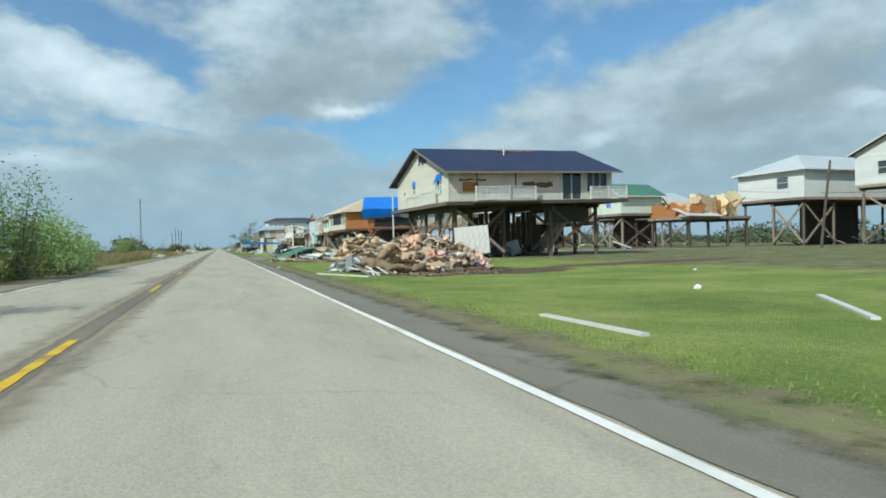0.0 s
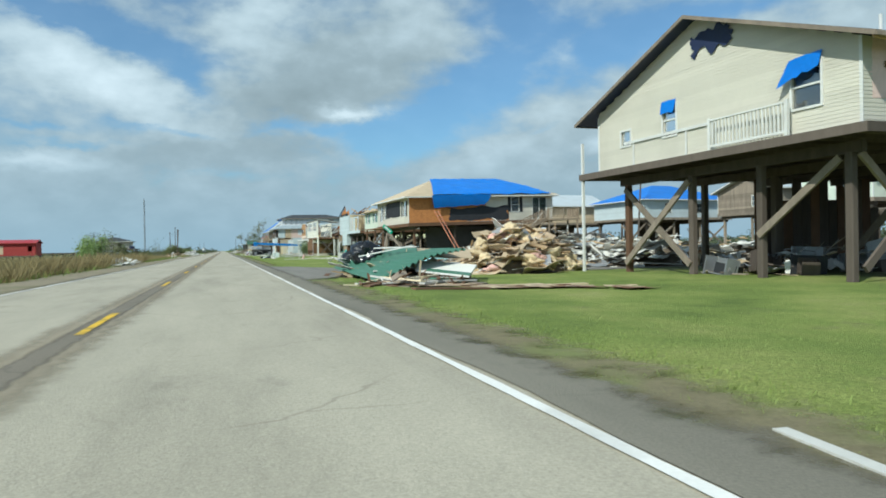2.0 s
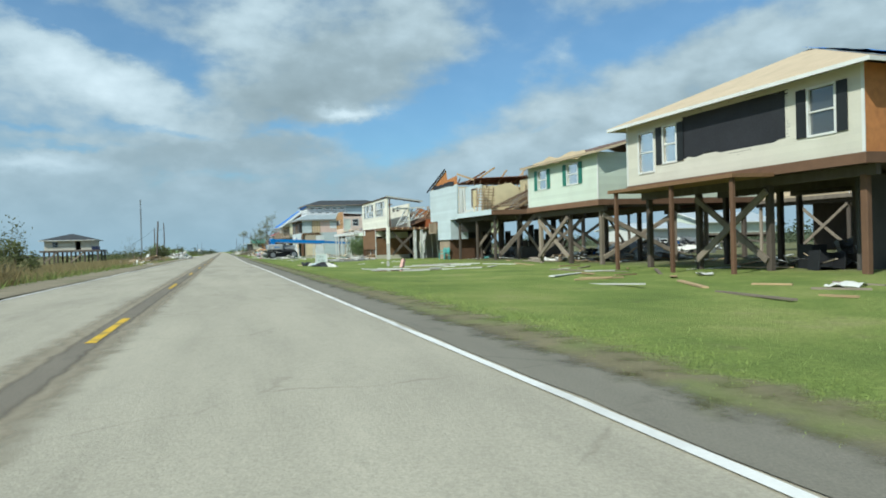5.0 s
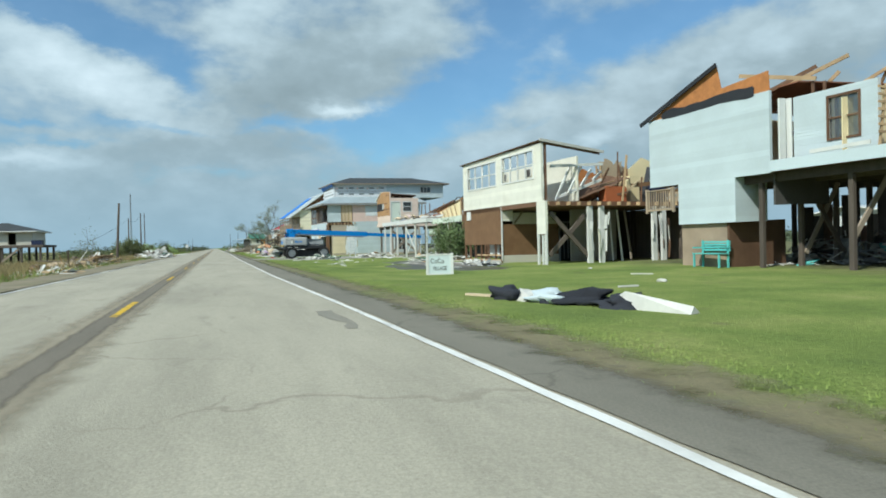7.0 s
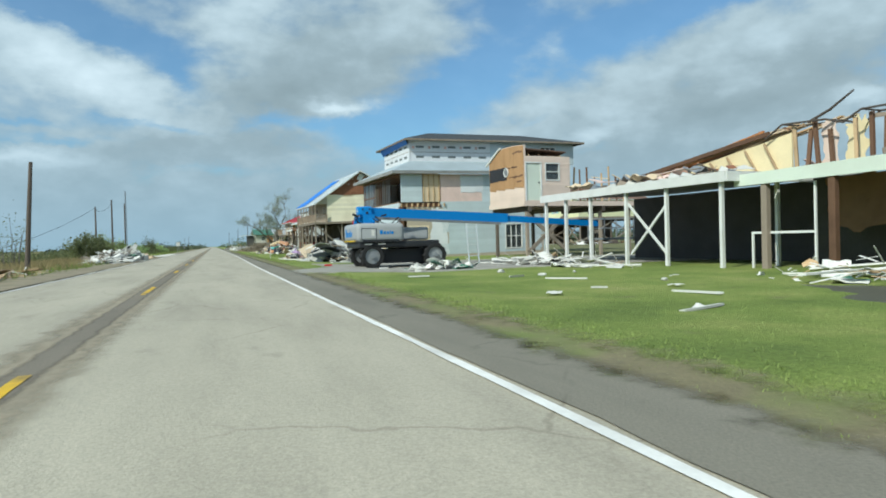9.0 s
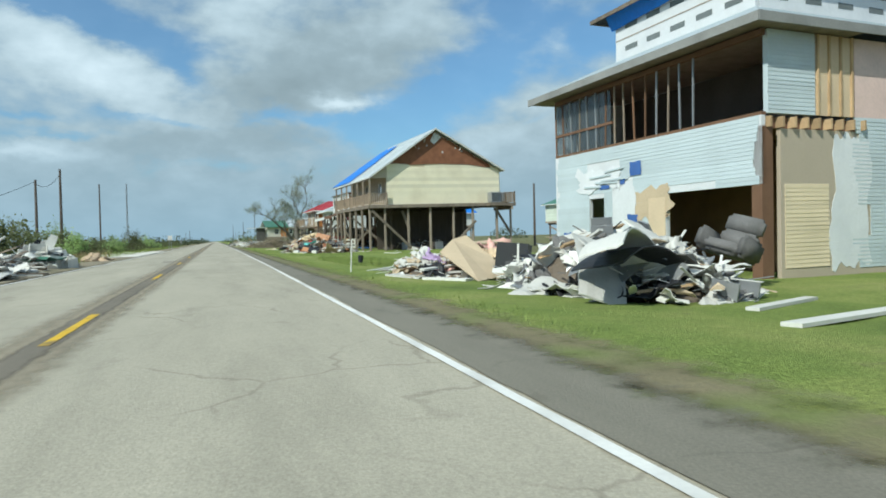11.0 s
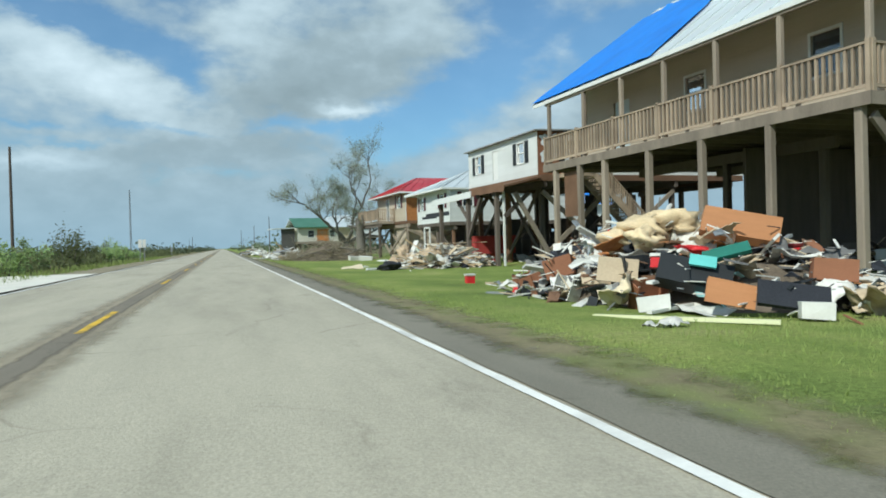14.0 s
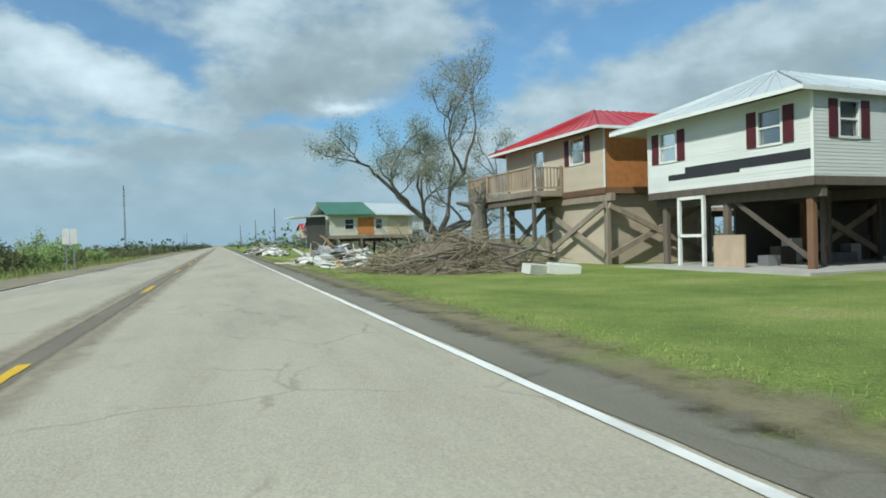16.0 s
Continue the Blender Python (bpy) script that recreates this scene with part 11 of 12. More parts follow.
piece(p7, proto("case", wood_dark, 1), (8.75, 257.6, 0.05), (0.75, 0.5, 0.45), (0.2, -0.3, 0.4), "broken dark cupboard")
g = Geo()
g.box(13.6, 16.1, 259.3, 260.3, 0.35, 1.3)
g.box(13.55, 16.15, 259.25, 260.35, 1.3, 1.36)
for x in (13.7, 14.8, 15.9):
    g.box(x - 0.06, x + 0.06, 259.35, 260.25, GROUND - 0.05, 0.35)
    g.box(x - 0.04, x + 0.04, 259.27, 259.3, 0.4, 1.3)
single("red_tub", g, brick_red, "dark red box on legs among the debris", "box")
g = Geo()
g.sheet(lambda s, t: (7.9 + 1.7 * s, 258.5 + 0.7 * t, 0.17 + 0.04 * noise.noise((s * 4, t * 3, 9)) + 0.1 * s), 12, 8, 0.03)
part("tabletop", g, board_white, p7, "white tabletop lying on the bent frame")
scatter("pale scrap on the grass", 6, 14, 246, 262, 8, [("lump", board_white, 2), ("plank", board_white, 1)], 92, 0.45)
for x, y, r in ((9.4, 272.9, 0.2), (10.1, 272.6, -0.3)):
    ob = single("foam_box", Geo().box(-0.5, 0.5, -0.22, 0.22, 0, 0.3), board_white, "white foam box on the grass", "box")
    ob.location, ob.rotation_euler = (x, y, ground_height(x, y) + 0.01), (0.12, 0.1, r)
heap("heap of white and red scrap boards beside the road", 5.6, 288.0, 1.8, 6.0, 0.9, 80, [("sheet", board_white, 7), ("plank", board_white, 4), ("lump", scrap_red, 1), ("plank", wood_raw, 3), ("sheet", metal_grey, 2)], 94, None, sizes=1.2)
heap("white scrap along the road far on", 5.0, 330.0, 1.5, 14.0, 0.9, 70, [("sheet", board_white, 7), ("plank", wood_raw, 3), ("sheet", metal_grey, 3)], 95, None, sizes=1.5)
# marsh side piles
heap("white boards dumped on the marsh side", -7.9, 90.4, 1.4, 4.0, 0.55, 60, [("sheet", board_white, 5), ("plank", board_white, 5), ("plank", wood_grey, 3)], 101, None, sizes=1.1)
heap("long heap of planks on the marsh side", -9.0, 168.0, 1.6, 16.0, 0.6, 110, [("plank", wood_grey, 6), ("plank", wood_raw, 4), ("plank", board_white, 3), ("sheet", carpet_tan, 2)], 102, None, sizes=1.4, flat=0.3)
heap("pile of planks and white sheets on the marsh side", -7.6, 203.0, 1.5, 5.5, 0.95, 90, [("plank", board_white, 5), ("sheet", board_white, 4), ("plank", wood_grey, 4), ("lump", cloth_dark, 1)], 103, dirt, sizes=1.1)
heap("white cabinets and green scrap on the marsh side", -7.2, 210.8, 1.2, 2.6, 1.0, 40, [("case", board_white, 4), ("sheet", board_white, 3), ("sheet", metal_green, 1), ("lump", cloth_dark, 2)], 104, dirt, sizes=1.1)
heap("scrap boards on the marsh side", -7.6, 150.0, 1.3, 3.0, 0.35, 20, [("plank", board_white, 3), ("plank", wood_raw, 3)], 105, None)
heap("brown earth heap on the marsh side", -7.0, 222.0, 1.0, 2.0, 0.5, 10, [("lump", carpet_tan, 3)], 106, mud)

# ---- poles, marsh side buildings ----


def utility_pole(x, y, h, lean=(0, 0), arm=False, label="tall weathered utility pole"):
    t = thing("utility_pole", label, "utility pole", (x, y, ground_height(x, y)), group="utility poles")
    g = Geo()
    z = ground_height(x, y)
    g.tube([(x, y, z - 0.3), (x + lean[0] * 0.5, y + lean[1] * 0.5, z + h / 2), (x + lean[0], y + lean[1], z + h)], [0.135, 0.115, 0.09], 10)
    part("pole", g, pole_wood, t)
    if arm:
        g = Geo()
        g.box(x + lean[0] - 0.9, x + lean[0] + 0.9, y + lean[1] - 0.05, y + lean[1] + 0.05, z + h - 0.5, z + h - 0.4)
        part("crossarm", g, pole_wood, t)
        for k in (-0.8, 0.0, 0.8):
            g = Geo()
            g.tube([(x + lean[0] + k, y + lean[1], z + h - 0.4), (x + lean[0] + k, y + lean[1], z + h - 0.25)], [0.04, 0.03], 8)
            part("insulator", g, metal_grey, t)


utility_pole(-9.4, 186.0, 5.9, (0.3, 0.2))
utility_pole(-14.9, 244.6, 7.1)
utility_pole(-12.8, 243.7, 7.9)
utility_pole(-16.2, 287.0, 10.2, arm=False)
utility_pole(48.6, 103.2, 11.4, (0.9, 0.1), label="leaning weathered utility pole in the back row")
utility_pole(52.0, 47.6, 7.9, (0.7, -0.5), label="leaning weathered utility pole before the back row")
utility_pole(32.0, 241.0, 6.6, label="short utility pole in the side yard")
utility_pole(70.0, 66.0, 10.5, (1.4, 0.3), label="leaning weathered utility pole in the back row")
for k, (x, y) in enumerate(((-15, 600), (-22, 720), (9, 560), (14, 700), (11, 470), (13, 420))):
    utility_pole(x, y, 8 + k % 3, label="distant thin wooden utility pole")
g = Geo()
for i in range(3):
    a = 2 * math.pi * i / 3
    g.beam((-147 + math.cos(a) * 1.6, 1450 + math.sin(a) * 1.6, -1), (-147 + math.cos(a) * 0.7, 1450 + math.sin(a) * 0.7, 105), 0.7, 0.7)
for k in range(26):
    z = k * 4
    for i in range(3):
        a, b = 2 * math.pi * i / 3, 2 * math.pi * (i + 1) / 3
        g.beam((-147 + math.cos(a) * 1.5, 1450 + math.sin(a) * 1.5, z), (-147 + math.cos(b) * 1.2, 1450 + math.sin(b) * 1.2, z + 4), 0.25, 0.25)
single("radio_mast", g, metal_grey, "tall thin steel lattice radio mast on the horizon", "radio mast")


def cable(a, b, sag, label, n=14):
    g = Geo()
    a, b = Vector(a), Vector(b)
    pts = [a.lerp(b, i / n) - Vector((0, 0, 4 * sag * (i / n) * (1 - i / n))) for i in range(n + 1)]
    g.tube(pts, [0.018] * len(pts), 5)
    single("cable", g, rubber, label, "cable")


cable((-14.9, 244.6, 6.6), (-22.0, 214.0, 0.3), 0.8, "slack cable hanging down from a pole")
cable((-12.8, 243.7, 7.2), (-14.9, 244.6, 6.4), 0.6, "slack cable between poles")
cable((56.5, 62.0, 6.2), (96.0, 38.0, 6.4), 0.8, "thin cable before the back row houses")
cable((56.5, 62.0, 5.4), (96.0, 38.0, 5.5), 0.8, "thin cable before the back row houses")


def marsh_house():
    P = footprint(-28.2, 205.5, 0)
    h = thing("camp_house", "small raised camp with dark hip roof on piles", "house", P(0, 0, GROUND - 0.4))
    platform(h, P, -0.6, 8.4, -0.6, 6.4, 1.95, 0.3, wood_dark, wood_dark, joists=False)
    s = wall_core(h, P, south(0), 0, 7.0, 1.95, 3.7, [(1.2, 2.0, 2.5, 3.3), (4.6, 5.4, 2.0, 3.4)], side_cream)
    siding(s, P, south(0), 0, 7.0, 1.95, 3.7, side_cream, [(1.2, 2.0, 2.5, 3.3), (4.6, 5.4, 2.0, 3.4)], 0.28)
    for Q, a in ((west(0), 6.5), (west(7.0), 6.5)):
        wall_core(h, P, Q, 0.13, a, 1.95, 3.7, (), side_cream)
    wall_core(h, P, south(6.5), 0.13, 6.8, 1.95, 3.7, (), side_cream)
    window(h, P, south(0), 1.2, 2.0, 2.5, 3.3)
    hip_roof(h, P, -0.7, 7.7, -0.7, 7.2, 3.65, 4.75, 3.2, 3.8, shingle_dark, label="dark shingled roof")
    g = Geo()
    g.box(7.1, 8.2, -0.5, 0.6, 1.96, 2.5)
    part("tank", g, tarp_navy, h, "dark blue tank", P)
    for u in (0, 2.0, 4.0, 6.0, 8.0):
        for v in (-0.3, 3.2, 6.6):
            post(h, P, u, v, -1.0, 1.7, 0.25, wood_dark)
    brace(h, P, (0, -0.45, 0.0), (2.0, -0.45, 1.7))
    brace(h, P, (4.0, -0.45, 0.0), (6.0, -0.45, 1.7))


def pier():
    t = thing("pier", "dark timber pier on piles over the marsh", "pier", (-44, 206, GROUND))
    g = Geo()
    g.box(-62, -30.2, 205.5, 207.5, 0.95, 1.2)
    part("deck", g, wood_dark, t)
    for k in range(15):
        x = -61.5 + k * 2.2
        g = Geo()
        g.tube([(x, 205.7, -1.2), (x, 205.7, 1.25)], [0.13, 0.12], 8)
        part("pile", g, wood_dark, t)
        if k % 2 == 0:
            g = Geo()
            g.beam((x, 205.6, -0.2), (x + 2.2, 205.6, 0.9), 0.08, 0.14)
            part("brace", g, wood_dark, t)
    g = Geo()
    g.box(-49, -48.2, 206, 206.8, 1.2, 2.4)
    part("post_box", g, metal_grey, t)


def red_camp():
    P = footprint(-46.5, 184.0, 0)
    h = thing("red_shed", "small red boarded camp on short piles", "shed", P(0, 0, GROUND - 0.4))
    platform(h, P, -0.3, 11.3, -0.3, 4.4, 0.75, 0.25, wood_dark, wood_dark, joists=False)
    s = wall_core(h, P, south(0), 0, 11, 0.75, 3.3, [(4.2, 5.4, 1.0, 2.7), (9.6, 10.4, 1.6, 2.6)], brick_red)
    siding(s, P, south(0), 0, 11, 0.75, 3.3, brick_red, [(4.2, 5.4, 1.0, 2.7), (9.6, 10.4, 1.6, 2.6)], 0.3)
    w = wall_core(h, P, west(11), 0.13, 4, 0.75, 3.3, (), brick_red)
    wall_core(h, P, west(0.12), 0.13, 4, 0.75, 3.3, (), brick_red)
    wall_core(h, P, south(4), 0.13, 10.8, 0.75, 3.3, (), brick_red)
    g = Geo()
    g.box(4.2, 5.4, 1.0, 2.7, -0.08, -0.02)
    part("door", g, board_buff, h, "faded door", on(P, south(0)))
    gable_roof(h, P, -0.3, 11.3, -0.4, 4.4, 3.3, 3.95, "u", metal_red, fascia=brick_red)
    for u in (0.3, 3, 6, 9, 10.8):
        for v in (0.2, 3.8):
            post(h, P, u, v, -1.0, 0.55, 0.25, wood_dark)


marsh_house()
pier()
red_camp()


def road_sign(x, y, h, w, label, two=False):
    t = thing("road_sign", label, "sign", (x, y, ground_height(x, y)))
    z = ground_height(x, y)
    for k in range(2 if two else 1):
        g = Geo()
        g.box(x + 0.35 * k - 0.03, x + 0.35 * k + 0.03, y - 0.03, y + 0.03, z - 0.2, z + h)
        part("post", g, metal_grey, t)
        g = Geo()
        g.box(x + 0.35 * k - w / 2, x + 0.35 * k + w / 2, y - 0.05, y - 0.035, z + h - 0.75, z + h)
        part("plate", g, metal_grey if not two else board_white, t, "pale back of a sign plate")


road_sign(-7.1, 291.0, 2.2, 0.3, "pale twin-plate road sign", True)
road_sign(-7.4, 335.0, 1.6, 0.3, "small white roadside marker")
strip_g = ragged_strip("gravel_pull_off", -9.2, -5.45, 230, 259, 0.03, gravel, "white shell pull-off beside the road", 0.6, 0.1, f=0.3, category="verge")

# ---- plants ----


def leaf_cloud(g, c, radius, n, size, r, squash=1.0):
    """n small leaves round c, each a bent quad."""
    for _ in range(n):
        d = Vector((r.gauss(0, 1), r.gauss(0, 1), r.gauss(0, 1)))
        p = Vector(c) + Vector((d.x * radius, d.y * radius, d.z * radius * squash)) * 0.45
        a = Vector((r.gauss(0, 1), r.gauss(0, 1), r.gauss(0, 0.7))).normalized()
        b = a.cross(Vector((r.gauss(0, 1), r.gauss(0, 1), r.gauss(0, 1)))).normalized()
        s = size * r.uniform(0.6, 1.4)
        n0 = len(g.v)
        g.v += [tuple(p - a * s), tuple(p + b * s * 0.4), tuple(p + a * s), tuple(p - b * s * 0.4)]
        g.f.append((n0, n0 + 1, n0 + 2, n0 + 3))


def shrub(name, label, x, y, w, h, stems, leaves, size, mat, seed, lean=(0, 0), wy=None, group="roadside shrubs"):
    """Many stems from one foot, with small leaves in clumps of uneven height."""
    r = random.Random(seed)
    z = ground_height(x, y)
    t = thing(name, label, "shrub", (x, y, z), group=group)
    gs, gl = Geo(), Geo()
    wy = wy or w
    for i in range(stems):
        a, d = r.uniform(0, 6.28), math.sqrt(r.random())
        top = Vector((x + math.cos(a) * d * w + lean[0], y + math.sin(a) * d * wy + lean[1], z + h * (1 - 0.45 * d * d) * r.uniform(0.55, 1.0)))
        foot = Vector((x + math.cos(a) * d * w * 0.5, y + math.sin(a) * d * wy * 0.5, z - 0.1))
        mid = foot.lerp(top, 0.5) + Vector((r.gauss(0, 0.15), r.gauss(0, 0.15), 0.1))
        gs.tube([foot, mid, top], [0.035, 0.022, 0.008], 5)
        for k in range(4):
            c = mid.lerp(top, k / 3) if r.random() < 0.8 else foot.lerp(mid, r.random())
            leaf_cloud(gl, c, h * 0.22 * r.uniform(0.6, 1.2), leaves // (stems * 4), size, r)
    part("stems", gs, bark, t, "thin woody stems")
    part("leaves", gl, mat, t, "small green leaves")


shrub("willow_shrub", "tall wind-torn green willow shrub beside the road", -7.6, 30.5, 1.5, 4.7, 30, 7500, 0.075, leaf_green, 1, wy=2.0)
shrub("willow_shrub", "dense green willow shrub beside the road", -7.4, 35.5, 1.7, 2.9, 34, 8000, 0.08, leaf_green, 2, wy=3.0)
shrub("willow_shrub", "dense green willow shrub beside the road", -8.6, 27.0, 1.6, 2.8, 26, 5500, 0.08, leaf_green, 3, wy=2.0)
shrub("willow_shrub", "dense green willow shrub beside the road", -7.0, 40.5, 1.2, 2.3, 18, 3600, 0.08, leaf_green, 4, wy=1.6)
# never in view: added so that its shadow falls across the far lane
shrub("willow_shrub", "tall wind-torn green willow shrub beside the road", -7.5, 12.8, 1.4, 4.9, 24, 7000, 0.085, leaf_green, 21, wy=2.2)
shrub("willow_shrub", "round green willow shrub in the marsh", -13.5, 115.0, 1.8, 3.4, 18, 3600, 0.13, leaf_green, 5)
shrub("willow_shrub", "thin grey-green shrub in the marsh", -17.0, 140.0, 2.6, 4.8, 16, 1500, 0.13, leaf_olive, 6)
shrub("willow_shrub", "thin grey-green shrub in the marsh", -12.5, 128.0, 1.6, 2.4, 12, 1200, 0.13, leaf_olive, 9)
shrub("willow_shrub", "olive shrub among planks on the marsh side", -12.5, 228.0, 3.0, 3.2, 24, 4200, 0.14, leaf_olive, 7, wy=6)
shrub("willow_shrub", "olive shrub beside the poles", -11.5, 216.5, 2.2, 2.6, 18, 2600, 0.14, leaf_olive, 8, wy=4)
shrub("willow_shrub", "bare wind-stripped shrub on the marsh side", -15.5, 208.0, 1.6, 4.6, 14, 420, 0.10, leaf_olive, 10)
shrub("oleander", "dense green oleander beside the white house", 14.4, 154.9, 1.35, 2.75, 34, 9000, 0.07, leaf_oleander, 11, wy=1.4, group="yard shrubs")
shrub("bare_shrub", "bare twiggy shrub on the marsh side", -10.5, 104.5, 1.6, 3.6, 14, 300, 0.1, leaf_olive, 12)

r = random.Random(77)
for k in range(24):
    y = 244 + k * 4.2 + r.uniform(-1.5, 1.5)
    shrub("willow_shrub", "bushy olive-green shrub on the marsh side", -10.8 - r.random() * 4.5 - (y - 244) * 0.02, y, r.uniform(1.2, 2.2), r.uniform(1.4, 2.6) + (1.2 if k % 7 == 3 else 0), 14, 1500, 0.12, leaf_olive if k % 3 else leaf_green, 200 + k, wy=2.4)


def oak():
    """The storm-torn tree with bare crooked limbs."""
    r, r2 = random.Random(17), random.Random(18)
    x, y = 12.0, 290.5
    z = ground_height(x, y)
    t = thing("torn_tree", "storm-torn tree with crooked bare limbs and sparse leaves", "tree", (x, y, z))
    gl, limbs = Geo(), Geo()
    trunk = Geo()
    trunk.tube([(x, y, z - 0.2), (x - 0.05, y, z + 0.9), (x + 0.05, y, z + 1.6)], [0.36, 0.30, 0.28], 12)
    part("trunk", trunk, bark, t, "grey trunk")

    def limb(p, d, length, rad, depth):
        pts, rr = [p], [rad]
        n = 4
        for i in range(n):
            d = (d + Vector((r.gauss(0, 0.34), r.gauss(0, 0.34), r.gauss(0.04, 0.24)))).normalized()
            p = p + d * length / n
            pts.append(p)
            rr.append(rad * (1 - 0.55 * (i + 1) / n))
        limbs.tube(pts, rr, 7 if depth < 2 else 5)
        if depth < 4:
            for k in range(3 if depth < 2 else 4):
                q = pts[r.choice((2, 3, 4))]
                nd = (d + Vector((r.gauss(0, 0.55), r.gauss(0, 0.55), r.gauss(0.12, 0.4)))).normalized()
                limb(q, nd, length * r.uniform(0.48, 0.72), rr[3] * 0.84, depth + 1)
        if depth >= 3:
            for q in pts[1:]:
                leaf_cloud(gl, q, 0.52, 14, 0.045, r2)

    base = Vector((x, y, z + 1.35))
    for d, ln, ra in (((-0.25, 0.0, 1.0), 4.9, 0.2), ((0.8, 0.1, 0.95), 5.5, 0.2), ((0.35, -0.2, 1.0), 5.7, 0.18), ((-0.75, -0.1, 0.7), 3.7, 0.15), ((1.0, 0.1, 0.5), 4.6, 0.16)):
        limb(base, Vector(d).normalized(), ln, ra, 0)
    part("limb_crown", limbs, bark, t, "crooked bare limbs")
    part("leaves", gl, leaf_grey, t, "sparse grey-olive leaves")


oak()


def stump():
    t = thing("tree_stump", "thick broken tree trunk with a split top", "tree", (12.2, 284.5, GROUND))
    g = Geo()
    x, y = 12.2, 284.5
    g.tube([(x, y, GROUND - 0.2), (x, y, 1.2), (x - 0.1, y, 2.6), (x - 0.35, y, 3.5)], [0.5, 0.42, 0.38, 0.12], 12)
    g.tube([(x, y, 2.0), (x - 0.6, y - 0.1, 2.7), (x - 1.3, y - 0.2, 2.8)], [0.25, 0.16, 0.06], 8)
    g.tube([(x, y, 2.3), (x + 0.2, y, 3.2), (x + 0.15, y, 3.8)], [0.25, 0.14, 0.04], 8)
    part("trunk", g, bark, t)
    gl = Geo()
    leaf_cloud(gl, (x, y, 3.0), 0.9, 220, 0.08, random.Random(5))
    part("leaves", gl, leaf_olive, t)


stump()


def brush_pile():
    r = random.Random(23)
    t = thing("brush_pile", "heap of dry brown branches and roots beside the road", "brush pile", (7.9, 276.5, GROUND))
    core = Geo()

    def at(a, b):
        x, y = (a - 0.5) * 2, (b - 0.5) * 2
        d = min(1, math.hypot(x, y))
        return (7.9 + x * 3.1, 276.6 + y * 2.0, GROUND - 0.04 + 1.5 * (1 - d ** 1.6) * (0.75 + 0.9 * noise.noise((x * 2, y * 2, 4))))
    core.sheet(at, 24, 20)
    part("brush_core", core, dirt, t, "packed dark brush")
    g = Geo()
    for i in range(900):
        a, d = r.uniform(0, 6.28), math.sqrt(r.random())
        x, y = math.cos(a) * d, math.sin(a) * d
        z = GROUND + 1.45 * (1 - d ** 1.7) * r.uniform(0.5, 1.08)
        p = Vector((7.9 + x * 3.2, 276.6 + y * 2.1, z))
        way = Vector((r.gauss(0, 1) + x * 0.7, r.gauss(0, 0.6), r.gauss(-0.1, 0.35))).normalized()
        ln = r.uniform(0.5, 1.9)
        w = r.uniform(0.006, 0.028)
        q = p + way * ln * 0.5 + Vector((0, 0, r.gauss(0.05, 0.08)))
        e = p + way * ln + Vector((0, 0, r.gauss(-0.05, 0.12)))
        e.z = max(e.z, GROUND)
        g.tube([p, q, e], [w, w * 0.8, w * 0.4], 4)
    tw = part("twig_tangle", g, twigs, t, "tangled dry twigs")
    tw["kind"] = "stuff"
    for a, b, c in (((8.6, 274.9, 0.9), (9.6, 274.6, 0.7), (10.9, 274.8, 0.5)), ((9.0, 274.8, 0.3), (10.0, 274.4, 0.7), (10.6, 274.9, 1.1)), ((5.4, 275.5, 0.2), (6.5, 275.2, 0.5), (8.2, 275.4, 0.8))):
        g = Geo()
        g.tube([a, b, c], [0.06, 0.05, 0.03], 7)
        part("branch", g, bark, t, "pale bare branch")


brush_pile()


def blades(name, label, spots, mat, width, seed, category="grass"):
    """Grass: spots gives (x, y, height) one by one."""
    r = random.Random(seed)
    g = Geo()
    for x, y, h in spots(r):
        z = ground_height(x, y) - 0.02
        a = r.uniform(0, 6.28)
        c, s = math.cos(a) * width, math.sin(a) * width
        lx, ly = r.gauss(0, 0.3) * h, r.gauss(0, 0.3) * h
        n = len(g.v)
        g.v += [(x - c, y - s, z), (x + c, y + s, z), (x + lx * 0.5 + c * 0.6, y + ly * 0.5 + s * 0.6, z + h * 0.6), (x + lx, y + ly, z + h)]
        g.f += [(n, n + 1, n + 2), (n, n + 2, n + 3)]
    return single(name, g, mat, label, category, kind="stuff")


def verge_spots(r):
    for _ in range(60000):
        y = r.uniform(-2, 300)
        if 57 < y < 74 or 172 < y < 184:
            continue
        x = 2.75 + abs(r.gauss(0, 0.9)) + 0.35 * noise.noise((y * 0.35, 2.95, 4))
        yield x, y, r.uniform(0.015, 0.06)


def ditch_spots(r):
    for _ in range(15000):
        a = r.uniform(0, 6.28)
        k = r.uniform(0.55, 1.25)
        yield 7.0 + math.cos(a) * 1.6 * k, 210.5 + math.sin(a) * 6.5 * k, r.uniform(0.06, 0.2)
    for _ in range(6000):
        yield r.uniform(4.6, 9.5), r.uniform(222, 232), r.uniform(0.03, 0.1)


def lawn_spots(r):
    for _ in range(60000):
        y = r.uniform(0, 275)
        x = 3.4 + 10 * r.random() ** 1.4
        if 60 < y < 73 or 172 < y < 184:
            continue
        yield x, y, r.uniform(0.015, 0.045)


def reed_spots(r):
    for _ in range(26000):
        y = r.uniform(18, 112)
        d = r.random() ** 1.5
        x = -7.6 - d * 12 + 0.8 * noise.noise((y * 0.2, 1, 0))
        yield x, y, r.uniform(0.5, 1.15) * (0.6 + 0.5 * noise.noise((x * 0.3, y * 0.15, 2)) + 0.3)
    for _ in range(12000):
        y = r.uniform(112, 236)
        x = -7.8 - r.random() ** 1.3 * 14
        yield x, y, r.uniform(0.3, 0.8)


blades("verge_grass", "rough grass tufts along the shoulder", verge_spots, blade, 0.007, 1)
